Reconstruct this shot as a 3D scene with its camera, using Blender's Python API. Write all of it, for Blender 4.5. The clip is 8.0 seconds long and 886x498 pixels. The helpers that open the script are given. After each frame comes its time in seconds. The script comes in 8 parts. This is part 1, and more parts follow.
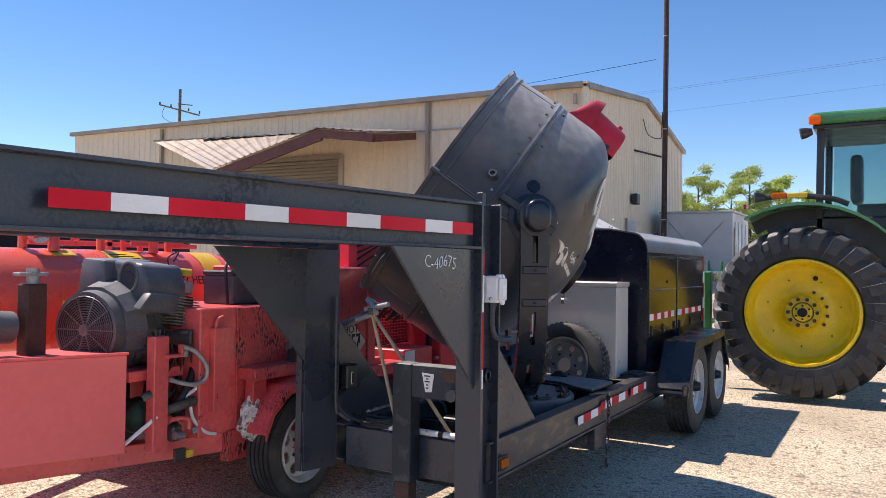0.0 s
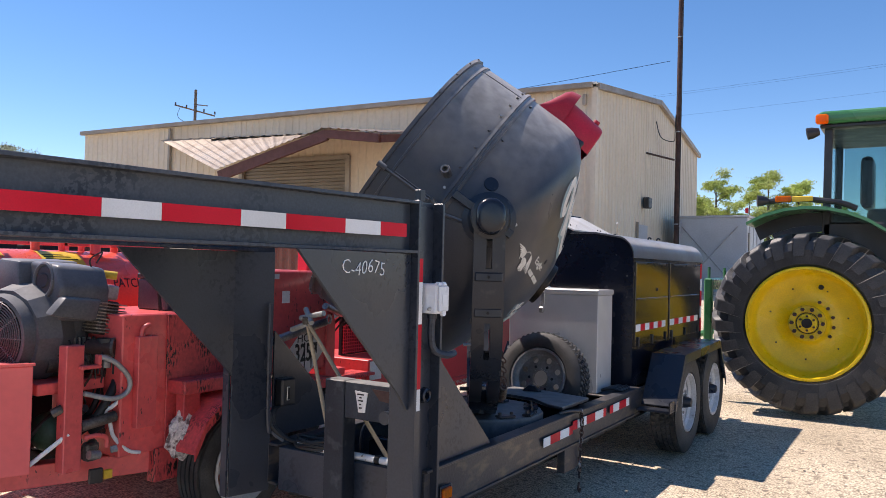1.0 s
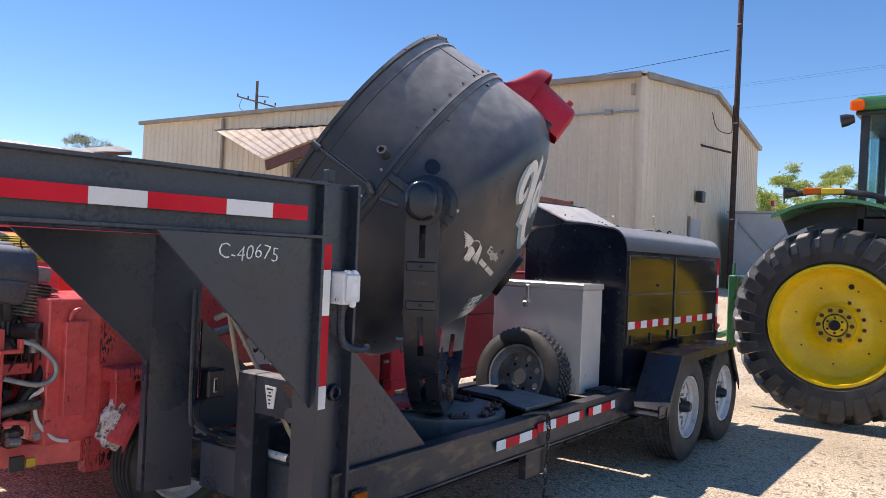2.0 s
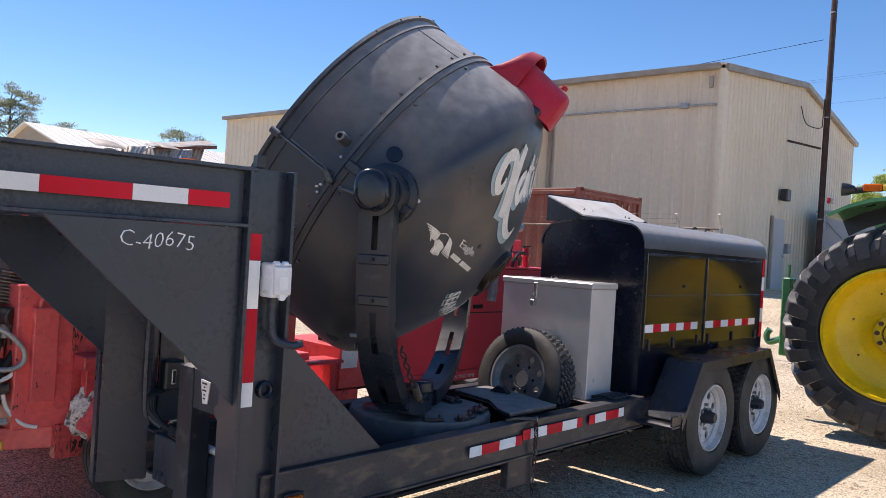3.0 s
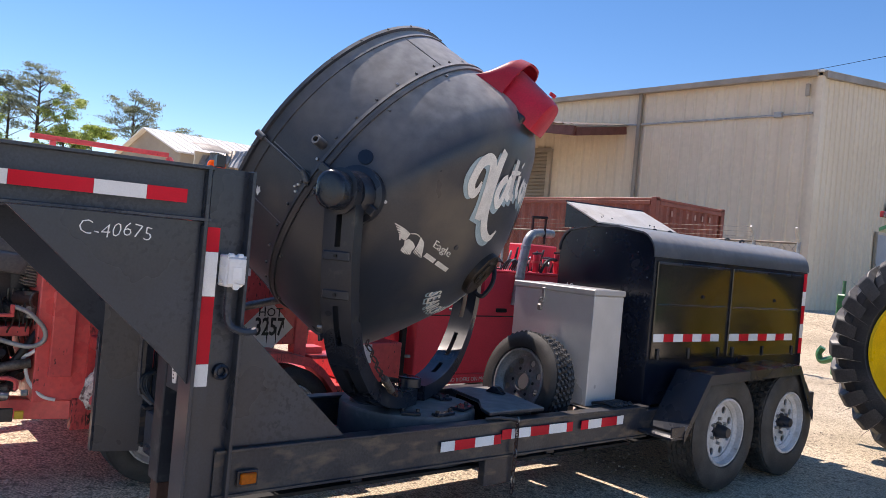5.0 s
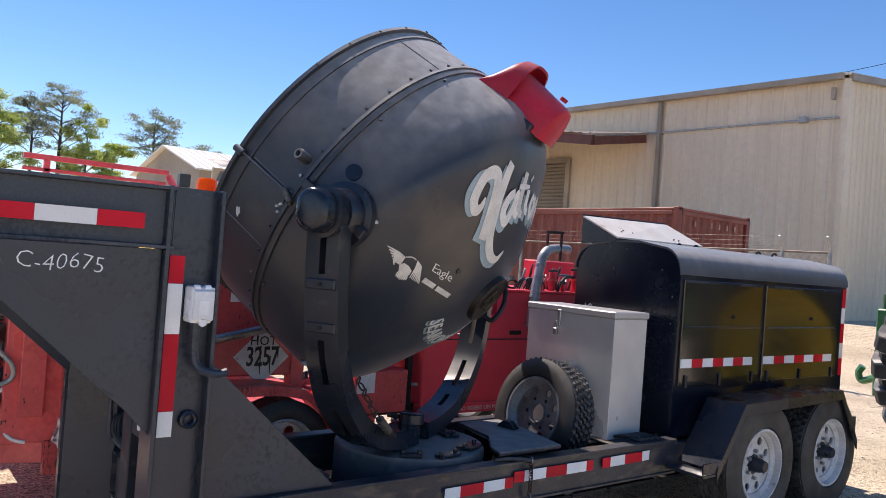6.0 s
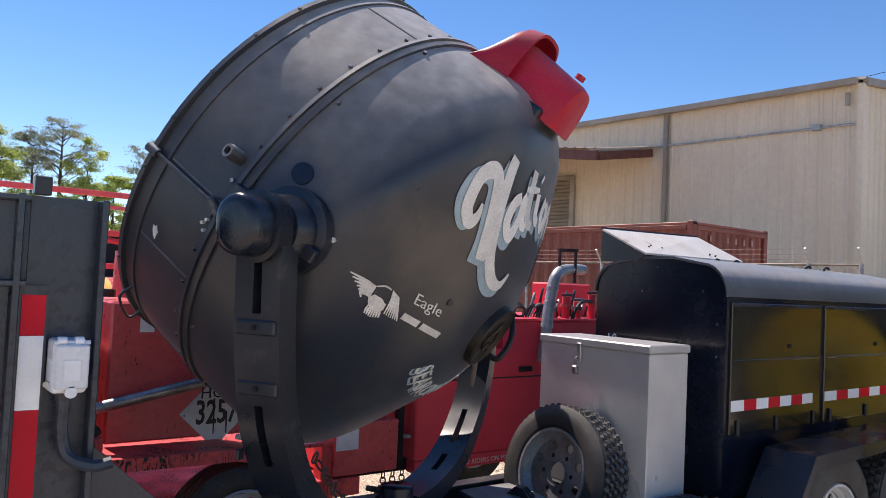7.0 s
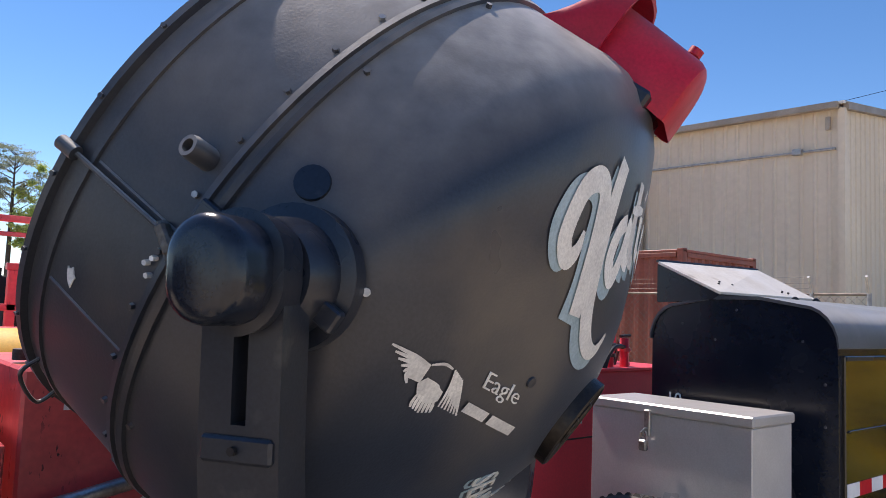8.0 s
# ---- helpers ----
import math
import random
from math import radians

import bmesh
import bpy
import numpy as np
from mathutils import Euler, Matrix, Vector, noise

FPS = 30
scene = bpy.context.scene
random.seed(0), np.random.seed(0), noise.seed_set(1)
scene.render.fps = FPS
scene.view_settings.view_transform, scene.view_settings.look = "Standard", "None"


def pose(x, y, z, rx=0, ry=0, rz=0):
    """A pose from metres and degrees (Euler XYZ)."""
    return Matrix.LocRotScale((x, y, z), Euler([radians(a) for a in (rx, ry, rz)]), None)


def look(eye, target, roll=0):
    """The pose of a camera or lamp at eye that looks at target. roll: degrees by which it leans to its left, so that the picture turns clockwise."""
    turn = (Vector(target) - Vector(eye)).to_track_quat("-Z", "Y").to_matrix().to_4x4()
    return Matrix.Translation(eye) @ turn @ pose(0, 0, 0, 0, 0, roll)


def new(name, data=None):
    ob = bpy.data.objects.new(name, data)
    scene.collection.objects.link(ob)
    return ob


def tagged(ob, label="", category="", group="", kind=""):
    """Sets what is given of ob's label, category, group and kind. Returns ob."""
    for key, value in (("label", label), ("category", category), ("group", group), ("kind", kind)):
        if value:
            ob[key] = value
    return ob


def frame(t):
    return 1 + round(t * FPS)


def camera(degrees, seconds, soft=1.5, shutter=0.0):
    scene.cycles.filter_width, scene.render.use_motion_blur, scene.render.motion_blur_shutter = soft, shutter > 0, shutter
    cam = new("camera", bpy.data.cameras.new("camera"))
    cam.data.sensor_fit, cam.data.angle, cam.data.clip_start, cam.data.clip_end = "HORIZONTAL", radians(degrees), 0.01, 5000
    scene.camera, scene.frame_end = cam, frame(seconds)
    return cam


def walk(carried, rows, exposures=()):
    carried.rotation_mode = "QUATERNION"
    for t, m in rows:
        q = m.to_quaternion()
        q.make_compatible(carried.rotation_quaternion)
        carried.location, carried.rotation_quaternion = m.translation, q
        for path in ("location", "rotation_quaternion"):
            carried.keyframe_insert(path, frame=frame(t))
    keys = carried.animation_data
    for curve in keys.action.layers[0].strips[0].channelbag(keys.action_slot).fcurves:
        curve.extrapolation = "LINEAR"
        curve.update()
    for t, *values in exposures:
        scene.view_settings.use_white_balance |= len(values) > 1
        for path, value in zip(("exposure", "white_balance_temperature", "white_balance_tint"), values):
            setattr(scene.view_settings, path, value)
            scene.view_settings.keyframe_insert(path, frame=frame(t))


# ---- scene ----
cam = camera(60.4, 8.0, soft=0.6)
PATH = [
    (0, (0.029, -0.013, 1.314), (-0.988, 1.709, 1.355), 0.8),
    (0.5, (0.084, 0.206, 1.299), (-0.944, 1.921, 1.348), 1.1),
    (1, (0.12, 0.469, 1.333), (-0.935, 2.167, 1.38), 1.4),
    (1.5, (0.287, 0.726, 1.329), (-0.822, 2.39, 1.365), 1.9),
    (3, (0.706, 1.461, 1.35), (-0.653, 2.928, 1.35), 3.5),
    (3.5, (0.945, 1.597, 1.347), (-0.479, 3.002, 1.345), 4.1),
    (4, (1.187, 1.583, 1.351), (-0.285, 2.936, 1.351), 4.6),
    (5.5, (1.178, 1.926, 1.37), (-0.382, 3.177, 1.38), 4.9),
    (6, (0.959, 2.071, 1.414), (-0.616, 3.303, 1.442), 4.3),
    (6.5, (0.739, 2.354, 1.407), (-0.844, 3.575, 1.464), 3.4),
    (7, (0.387, 2.596, 1.432), (-1.196, 3.814, 1.521), 2.7),
    (7.5, (-0.059, 2.769, 1.513), (-1.625, 4.006, 1.643), 2.4),
    (8, (-0.414, 2.913, 1.508), (-1.935, 4.201, 1.673), 2.2),
]
walk(cam, [(t, look(eye, target, roll)) for t, eye, target, roll in PATH], exposures=[(0, 0.69, 6950, 20), (8, 0.69, 6950, 20)])

# ---- world and sun ----
SUN = Vector((-0.500, -0.035, 0.865)).normalized()
world = bpy.data.worlds.new("sky")
scene.world = world
world.use_nodes = True
wn = world.node_tree.nodes
sky = wn.new("ShaderNodeTexSky")
sky.sky_type, sky.sun_disc = "NISHITA", False
sky.sun_elevation = math.asin(SUN.z)
sky.sun_rotation = math.atan2(SUN.x, SUN.y)
sky.altitude = 900
sky.air_density, sky.dust_density, sky.ozone_density = 0.85, 0.0, 1.6
wn["Background"].inputs["Strength"].default_value = 0.114
deep = wn.new("ShaderNodeHueSaturation")
deep.inputs["Saturation"].default_value = 1.26
world.node_tree.links.new(sky.outputs[0], deep.inputs["Color"])
world.node_tree.links.new(deep.outputs[0], wn["Background"].inputs["Color"])
lamp = bpy.data.lights.new("sun", "SUN")
lamp.energy, lamp.angle, lamp.color = 3.6, radians(0.53), (1.0, 0.95, 0.87)
sun = new("sun", lamp)
sun.matrix_world = look(SUN * 50, (0, 0, 0))

# ---- materials ----
def surf(name, c1, c2, scale=6.0, rough=0.5, metal=0.0, bump=0.0, fine=60.0, grain=0.25, edge=(0.40, 0.65), spot=None, spot_scale=9.0, spot_at=(0.62, 0.70), coat=0.0, rvar=0.12, drift=0.12, sheen=0.0, drip=1.0, spec=0.5, lit_dust=0.0, patch=0.0):
    """Painted, worn or natural surface: two colours in large patches, fine grain, optional spots, bump, varied gloss."""
    m = bpy.data.materials.new(name)
    m.use_nodes = True
    nt = m.node_tree
    n, l = nt.nodes, nt.links
    b = n["Principled BSDF"]
    tc = n.new("ShaderNodeTexCoord")
    def noise_node(sc, det=4.0):
        t = n.new("ShaderNodeTexNoise")
        t.inputs["Scale"].default_value, t.inputs["Detail"].default_value = sc, det
        l.new(tc.outputs["Object"], t.inputs["Vector"])
        return t
    def ramp(src, lo, hi):
        r = n.new("ShaderNodeMapRange")
        r.inputs[1].default_value, r.inputs[2].default_value = lo, hi
        l.new(src, r.inputs[0])
        return r.outputs[0]
    def mix(fac, a, bb, mode="MIX"):
        x = n.new("ShaderNodeMix")
        x.data_type, x.blend_type = "RGBA", mode
        for sock, val in ((x.inputs[0], fac), (x.inputs[6], a), (x.inputs[7], bb)):
            if isinstance(val, (tuple, float, int)):
                sock.default_value = (*val, 1) if isinstance(val, tuple) else val
            else:
                l.new(val, sock)
        return x.outputs[2]
    big, small = noise_node(scale), noise_node(fine, 3.0)
    col = mix(ramp(big.outputs[0], *edge), c1, c2)
    info = n.new("ShaderNodeObjectInfo")
    tone = n.new("ShaderNodeMapRange")
    tone.inputs[3].default_value, tone.inputs[4].default_value = 1 - drift, 1 + drift
    l.new(info.outputs["Random"], tone.inputs[0])
    gr = n.new("ShaderNodeMapRange")
    gr.inputs[1].default_value, gr.inputs[2].default_value = 0.3, 0.7
    gr.inputs[3].default_value, gr.inputs[4].default_value = 1 - grain, 1 + grain
    l.new(small.outputs[0], gr.inputs[0])
    mul = n.new("ShaderNodeMath")
    mul.operation = "MULTIPLY"
    l.new(gr.outputs[0], mul.inputs[0])
    l.new(tone.outputs[0], mul.inputs[1])
    comb = n.new("ShaderNodeCombineColor")
    for i in range(3):
        l.new(mul.outputs[0], comb.inputs[i])
    col = mix(1.0, col, comb.outputs[0], "MULTIPLY")
    if spot:
        sp = noise_node(spot_scale, 6.0)
        if drip != 1.0:
            mp = n.new("ShaderNodeMapping")
            mp.inputs["Scale"].default_value = (1.0, 1.0, drip)
            l.new(tc.outputs["Object"], mp.inputs["Vector"])
            l.new(mp.outputs[0], sp.inputs["Vector"])
        cover = ramp(sp.outputs[0], *spot_at)
        if patch:
            area = n.new("ShaderNodeMath")
            area.operation = "MULTIPLY"
            l.new(cover, area.inputs[0])
            l.new(ramp(noise_node(patch, 2.0).outputs[0], 0.46, 0.60), area.inputs[1])
            cover = area.outputs[0]
        col = mix(cover, col, spot)
    # dust on upward faces, made paler to carry sunlight on the tops
    if lit_dust:
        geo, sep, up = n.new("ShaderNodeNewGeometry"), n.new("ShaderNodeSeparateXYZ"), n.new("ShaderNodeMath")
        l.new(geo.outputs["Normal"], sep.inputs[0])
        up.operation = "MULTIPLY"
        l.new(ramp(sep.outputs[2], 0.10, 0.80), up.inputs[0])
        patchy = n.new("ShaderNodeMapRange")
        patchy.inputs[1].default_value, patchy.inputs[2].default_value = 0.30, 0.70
        patchy.inputs[3].default_value, patchy.inputs[4].default_value = lit_dust * 0.55, lit_dust
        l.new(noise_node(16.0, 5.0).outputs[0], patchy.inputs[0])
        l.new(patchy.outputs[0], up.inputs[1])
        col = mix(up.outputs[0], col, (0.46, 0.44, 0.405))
    l.new(col, b.inputs["Base Color"])
    rr = n.new("ShaderNodeMapRange")
    rr.inputs[1].default_value, rr.inputs[2].default_value = 0.3, 0.7
    rr.inputs[3].default_value, rr.inputs[4].default_value = max(rough - rvar, 0.02), min(rough + rvar, 1)
    l.new(big.outputs[0], rr.inputs[0])
    l.new(rr.outputs[0], b.inputs["Roughness"])
    b.inputs["Metallic"].default_value = metal
    b.inputs["Specular IOR Level"].default_value = spec
    b.inputs["Coat Weight"].default_value = coat
    b.inputs["Coat Roughness"].default_value = 0.10
    b.inputs["Sheen Weight"].default_value, b.inputs["Sheen Roughness"].default_value = sheen, 0.45
    if bump:
        bp = n.new("ShaderNodeBump")
        bp.inputs["Strength"].default_value, bp.inputs["Distance"].default_value = bump, 0.01
        l.new(small.outputs[0], bp.inputs["Height"])
        l.new(bp.outputs[0], b.inputs["Normal"])
    return m


M = {}
M["black"] = surf("black_paint", (0.012, 0.016, 0.026), (0.024, 0.028, 0.038), 3.0, 0.30, 0.0, 0.03, 140, 0.15, rvar=0.12, spot=(0.075, 0.072, 0.070), spot_scale=16, spot_at=(0.62, 0.80))
M["drum"] = surf("drum_black_paint", (0.022, 0.027, 0.040), (0.042, 0.044, 0.050), 1.5, 0.38, 0.0, 0.05, 150, 0.14, edge=(0.42, 0.62), rvar=0.14, sheen=0.15, spot=(0.125, 0.105, 0.083), spot_scale=2.1, spot_at=(0.50, 0.76), lit_dust=0.92)
M["beam"] = surf("beam_black_paint", (0.028, 0.036, 0.052), (0.045, 0.053, 0.070), 2.2, 0.33, 0.0, 0.03, 120, 0.12, spot=(0.014, 0.020, 0.033), spot_scale=45, spot_at=(0.52, 0.60), rvar=0.14, patch=3.0)
M["neck"] = surf("scuffed_neck_paint", (0.036, 0.045, 0.062), (0.064, 0.072, 0.088), 2.0, 0.36, 0.0, 0.05, 120, 0.18, spot=(0.015, 0.022, 0.037), spot_scale=62, spot_at=(0.47, 0.54), rvar=0.14, patch=3.4)
M["rail"] = surf("rail_worn_black", (0.022, 0.027, 0.040), (0.062, 0.060, 0.062), 3.5, 0.40, 0.0, 0.08, 80, 0.24, spot=(0.150, 0.118, 0.086), spot_scale=7, spot_at=(0.53, 0.72), drip=2.5)
M["gloss"] = surf("glossy_black_door", (0.012, 0.012, 0.011), (0.018, 0.017, 0.014), 2.0, 0.16, 0.0, 0.0, 90, 0.15, coat=0.6, rvar=0.05)
M["encl"] = surf("enclosure_black_gloss", (0.004, 0.007, 0.016), (0.008, 0.012, 0.023), 3.0, 0.24, 0.0, 0.0, 60, 0.12, rvar=0.08, spec=0.4)
M["void"] = surf("unlit_interior", (0.006, 0.006, 0.007), (0.010, 0.010, 0.011), 3.0, 0.9, 0.0, 0.0, 60, 0.15, spec=0.0)
# paler than the body: sunlit grey and dust put into the colour
M["encl_roof"] = surf("sunlit_dusty_roof", (0.022, 0.027, 0.036), (0.060, 0.063, 0.070), 4.0, 0.40, 0.0, 0.03, 60, 0.15, sheen=0.3, lit_dust=0.50)
M["fence_wire"] = surf("dull_fence_wire", (0.20, 0.17, 0.14), (0.15, 0.125, 0.10), 8, 0.6, 0.4, 0.0, 60, 0.2)
M["red_bin"] = surf("faded_red_bin", (0.92, 0.155, 0.150), (0.86, 0.135, 0.130), 2.0, 0.42, 0, 0.0, 30, 0.03, spot=(0.10, 0.03, 0.03), spot_scale=18, spot_at=(0.76, 0.77), sheen=0.15)
# dust on the tread top also gives its sunlit highlight
M["rubber_spare"] = surf("dusty_spare_tyre", (0.016, 0.016, 0.018), (0.048, 0.045, 0.041), 6.0, 0.60, 0.0, 0.15, 150, 0.25, edge=(0.50, 0.78), lit_dust=0.30)
M["flap"] = surf("pale_worn_flap", (0.66, 0.63, 0.57), (0.55, 0.51, 0.44), 3.0, 0.45, 0.0, 0.02, 60, 0.08, spot=(0.34, 0.28, 0.21), spot_scale=10, spot_at=(0.62, 0.76))
M["stencil"] = surf("worn_stencil", (0.42, 0.24, 0.19), (0.34, 0.17, 0.13), 14, 0.6, 0, 0.02, 90, 0.2)
M["pole_tan"] = surf("tan_pole_paint", (0.42, 0.34, 0.23), (0.30, 0.24, 0.17), 9, 0.45, 0.0, 0.02, 90, 0.1)
# strong top dust makes up for missing sun on turntable and lid
M["matte_black"] = surf("matte_black_paint", (0.016, 0.021, 0.032), (0.036, 0.042, 0.054), 4.0, 0.55, 0.0, 0.05, 120, 0.15, spot=(0.085, 0.090, 0.098), spot_scale=14, spot_at=(0.58, 0.76), spec=0.35, lit_dust=0.6)
M["rubber"] = surf("tyre_rubber", (0.026, 0.026, 0.027), (0.074, 0.071, 0.066), 7.0, 0.62, 0.0, 0.15, 150, 0.3)
M["rubber_dusty"] = surf("tractor_tyre_rubber", (0.020, 0.021, 0.024), (0.056, 0.054, 0.052), 5.0, 0.46, 0.0, 0.2, 90, 0.3, lit_dust=0.25)
M["white_rim"] = surf("white_rim", (0.62, 0.63, 0.64), (0.44, 0.43, 0.41), 9.0, 0.32, 0.0, 0.05, 90, 0.12, spot=(0.20, 0.17, 0.14), spot_scale=24, spot_at=(0.66, 0.76))
M["grey_rim"] = surf("grey_rim", (0.27, 0.275, 0.28), (0.17, 0.165, 0.16), 9.0, 0.42, 0.3, 0.05, 90, 0.15)
M["steel"] = surf("bare_steel", (0.42, 0.42, 0.41), (0.28, 0.27, 0.26), 12, 0.4, 0.8, 0.05, 100, 0.2)
M["alu"] = surf("aluminium_sheet", (0.62, 0.61, 0.60), (0.50, 0.49, 0.48), 2.2, 0.34, 0.25, 0.02, 200, 0.06)
M["white"] = surf("white_plastic", (0.88, 0.89, 0.90), (0.80, 0.81, 0.82), 8, 0.35, 0, 0.01, 90, 0.03)
M["white_tape"] = surf("white_reflective_tape", (0.92, 0.92, 0.91), (0.84, 0.84, 0.82), 6, 0.45, 0, 0.02, 220, 0.04, spot=(0.30, 0.29, 0.27), spot_scale=22, spot_at=(0.70, 0.76), spec=0.3)
M["red_tape"] = surf("red_reflective_tape", (0.70, 0.006, 0.026), (0.62, 0.005, 0.020), 6, 0.45, 0, 0.02, 220, 0.04, spec=0.25)
M["decal"] = surf("white_vinyl", (0.80, 0.78, 0.73), (0.68, 0.66, 0.62), 14, 0.5, 0, 0.02, 160, 0.12)
M["decal_grey"] = surf("blue_grey_vinyl", (0.34, 0.45, 0.50), (0.28, 0.38, 0.42), 14, 0.5, 0, 0.02, 160, 0.12)
M["chalk"] = surf("white_paint_pen", (0.88, 0.88, 0.88), (0.74, 0.74, 0.74), 30, 0.7, 0, 0, 200, 0.12)
M["hood"] = surf("red_hood_paint", (0.50, 0.014, 0.040), (0.42, 0.011, 0.032), 6, 0.42, 0, 0.03, 120, 0.12, spec=0.35, lit_dust=0.22)
M["red"] = surf("red_machine_paint", (0.85, 0.135, 0.128), (0.73, 0.105, 0.102), 4.0, 0.36, 0, 0.03, 40, 0.08, spot=(0.030, 0.014, 0.014), spot_scale=60, spot_at=(0.64, 0.66), drip=0.4, patch=4.0)
M["red_tar"] = surf("red_paint_with_tar", (0.76, 0.095, 0.095), (0.60, 0.070, 0.072), 5.0, 0.42, 0, 0.08, 60, 0.15, spot=(0.014, 0.010, 0.010), spot_scale=95, spot_at=(0.515, 0.545), drip=0.32, patch=7.0)
M["tank"] = surf("red_tank_paint", (0.92, 0.14, 0.085), (0.86, 0.14, 0.09), 3.0, 0.28, 0, 0.01, 90, 0.05)
M["yellow"] = surf("yellow_rim_paint", (0.86, 0.58, 0.010), (0.76, 0.50, 0.012), 5.0, 0.34, 0, 0.02, 90, 0.08)
M["yellow_lbl"] = surf("yellow_label", (0.70, 0.45, 0.03), (0.62, 0.40, 0.03), 8.0, 0.45, 0, 0.02, 90, 0.1)
M["green"] = surf("green_tractor_paint", (0.050, 0.205, 0.075), (0.062, 0.24, 0.090), 4.0, 0.3, 0, 0.02, 90, 0.1, coat=0.3)
M["plastic"] = surf("black_plastic", (0.020, 0.021, 0.024), (0.036, 0.036, 0.039), 7.0, 0.40, 0, 0.06, 150, 0.15)
M["engine_grey"] = surf("dusty_grey_plastic", (0.070, 0.075, 0.088), (0.125, 0.127, 0.135), 5.0, 0.45, 0, 0.04, 100, 0.15, lit_dust=0.35)
M["cast"] = surf("greasy_cast_metal", (0.15, 0.135, 0.12), (0.05, 0.042, 0.036), 14, 0.5, 0.4, 0.2, 90, 0.3)
M["fins"] = surf("dusty_cast_fins", (0.36, 0.33, 0.28), (0.20, 0.18, 0.15), 18, 0.6, 0.2, 0.1, 90, 0.25)
M["amber"] = surf("amber_lens", (0.95, 0.26, 0.008), (0.88, 0.22, 0.008), 10, 0.2, 0, 0, 90, 0.1)
M["tan"] = surf("tan_metal_siding", (0.70, 0.60, 0.455), (0.65, 0.555, 0.42), 0.5, 0.5, 0, 0.02, 8, 0.05, drift=0.03, spot=(0.61, 0.515, 0.385), spot_scale=2.2, spot_at=(0.50, 0.75), drip=0.06)
M["trim"] = surf("brown_trim", (0.33, 0.285, 0.23), (0.27, 0.235, 0.19), 2, 0.5, 0, 0.02, 40, 0.1)
M["awning"] = surf("faded_awning_sheet", (0.40, 0.33, 0.26), (0.27, 0.21, 0.16), 1.6, 0.5, 0.2, 0.04, 20, 0.2)
M["rust"] = surf("rusty_steel", (0.075, 0.036, 0.028), (0.050, 0.027, 0.022), 5, 0.7, 0.1, 0.1, 60, 0.2)
M["awn_frame"] = surf("awning_frame_paint", (0.13, 0.042, 0.03), (0.10, 0.035, 0.025), 5, 0.6, 0, 0.1, 60, 0.2)
M["container"] = surf("container_red_paint", (0.24, 0.055, 0.030), (0.19, 0.045, 0.027), 1.2, 0.55, 0, 0.1, 20, 0.15, spot=(0.10, 0.04, 0.025), spot_scale=3, spot_at=(0.66, 0.75))
M["shutter"] = surf("grey_tan_shutter", (0.23, 0.20, 0.16), (0.19, 0.165, 0.13), 1, 0.5, 0, 0.02, 20, 0.08)
M["shed"] = surf("white_shed_panel", (0.50, 0.52, 0.54), (0.42, 0.44, 0.46), 0.8, 0.5, 0, 0.02, 20, 0.08)
M["roof_white"] = surf("pale_metal_roof", (0.82, 0.79, 0.72), (0.72, 0.69, 0.63), 0.3, 0.5, 0.0, 0.02, 6, 0.05)
M["barn"] = surf("barn_tan_siding", (0.36, 0.29, 0.215), (0.31, 0.25, 0.185), 0.3, 0.6, 0, 0.02, 6, 0.06)
M["weathered"] = surf("weathered_grey_sheet", (0.40, 0.37, 0.33), (0.26, 0.23, 0.20), 1.5, 0.5, 0.25, 0.03, 30, 0.2)
M["galv"] = surf("galvanised_steel", (0.40, 0.41, 0.41), (0.30, 0.31, 0.31), 12, 0.55, 0.4, 0.04, 90, 0.15)
M["wood"] = surf("weathered_wood", (0.16, 0.12, 0.085), (0.10, 0.075, 0.055), 6, 0.85, 0, 0.2, 40, 0.3)
M["block"] = surf("pine_block", (0.36, 0.25, 0.14), (0.28, 0.19, 0.10), 9, 0.8, 0, 0.1, 60, 0.2)
# near-black for dark parts, and for shade in openings and undersides
M["dark"] = surf("dark_parts_and_shade", (0.006, 0.006, 0.007), (0.012, 0.011, 0.011), 8, 0.7, 0, 0.1, 60, 0.2)
M["tar"] = surf("tar_crust", (0.02, 0.016, 0.014), (0.045, 0.035, 0.03), 20, 0.6, 0, 0.5, 60, 0.4)
M["tarwhite"] = surf("caked_grey_tar", (0.66, 0.60, 0.56), (0.16, 0.10, 0.09), 34, 0.75, 0, 0.5, 90, 0.3, edge=(0.50, 0.62))
M["bark"] = surf("tree_bark", (0.10, 0.08, 0.065), (0.07, 0.055, 0.045), 3, 0.9, 0, 0.2, 20, 0.25)
M["leaf"] = surf("spring_leaves", (0.42, 0.51, 0.15), (0.54, 0.60, 0.23), 0.25, 0.6, 0, 0, 3, 0.3)
M["pine"] = surf("pine_needles", (0.23, 0.27, 0.19), (0.34, 0.37, 0.27), 0.3, 0.7, 0, 0, 3, 0.2)
M["hose"] = surf("black_rubber_hose", (0.014, 0.014, 0.014), (0.022, 0.022, 0.022), 9, 0.5, 0, 0.05, 90, 0.2)
M["bronze"] = surf("dark_bronze_plate", (0.030, 0.024, 0.019), (0.05, 0.038, 0.028), 14, 0.45, 0.4, 0.15, 90, 0.3)
M["placard"] = surf("white_placard", (0.84, 0.83, 0.82), (0.74, 0.72, 0.70), 8, 0.45, 0, 0.01, 90, 0.05, spot=(0.10, 0.07, 0.06), spot_scale=26, spot_at=(0.70, 0.73))
M["ink"] = surf("black_ink", (0.015, 0.015, 0.015), (0.02, 0.02, 0.02), 8, 0.5, 0, 0, 90, 0.1)
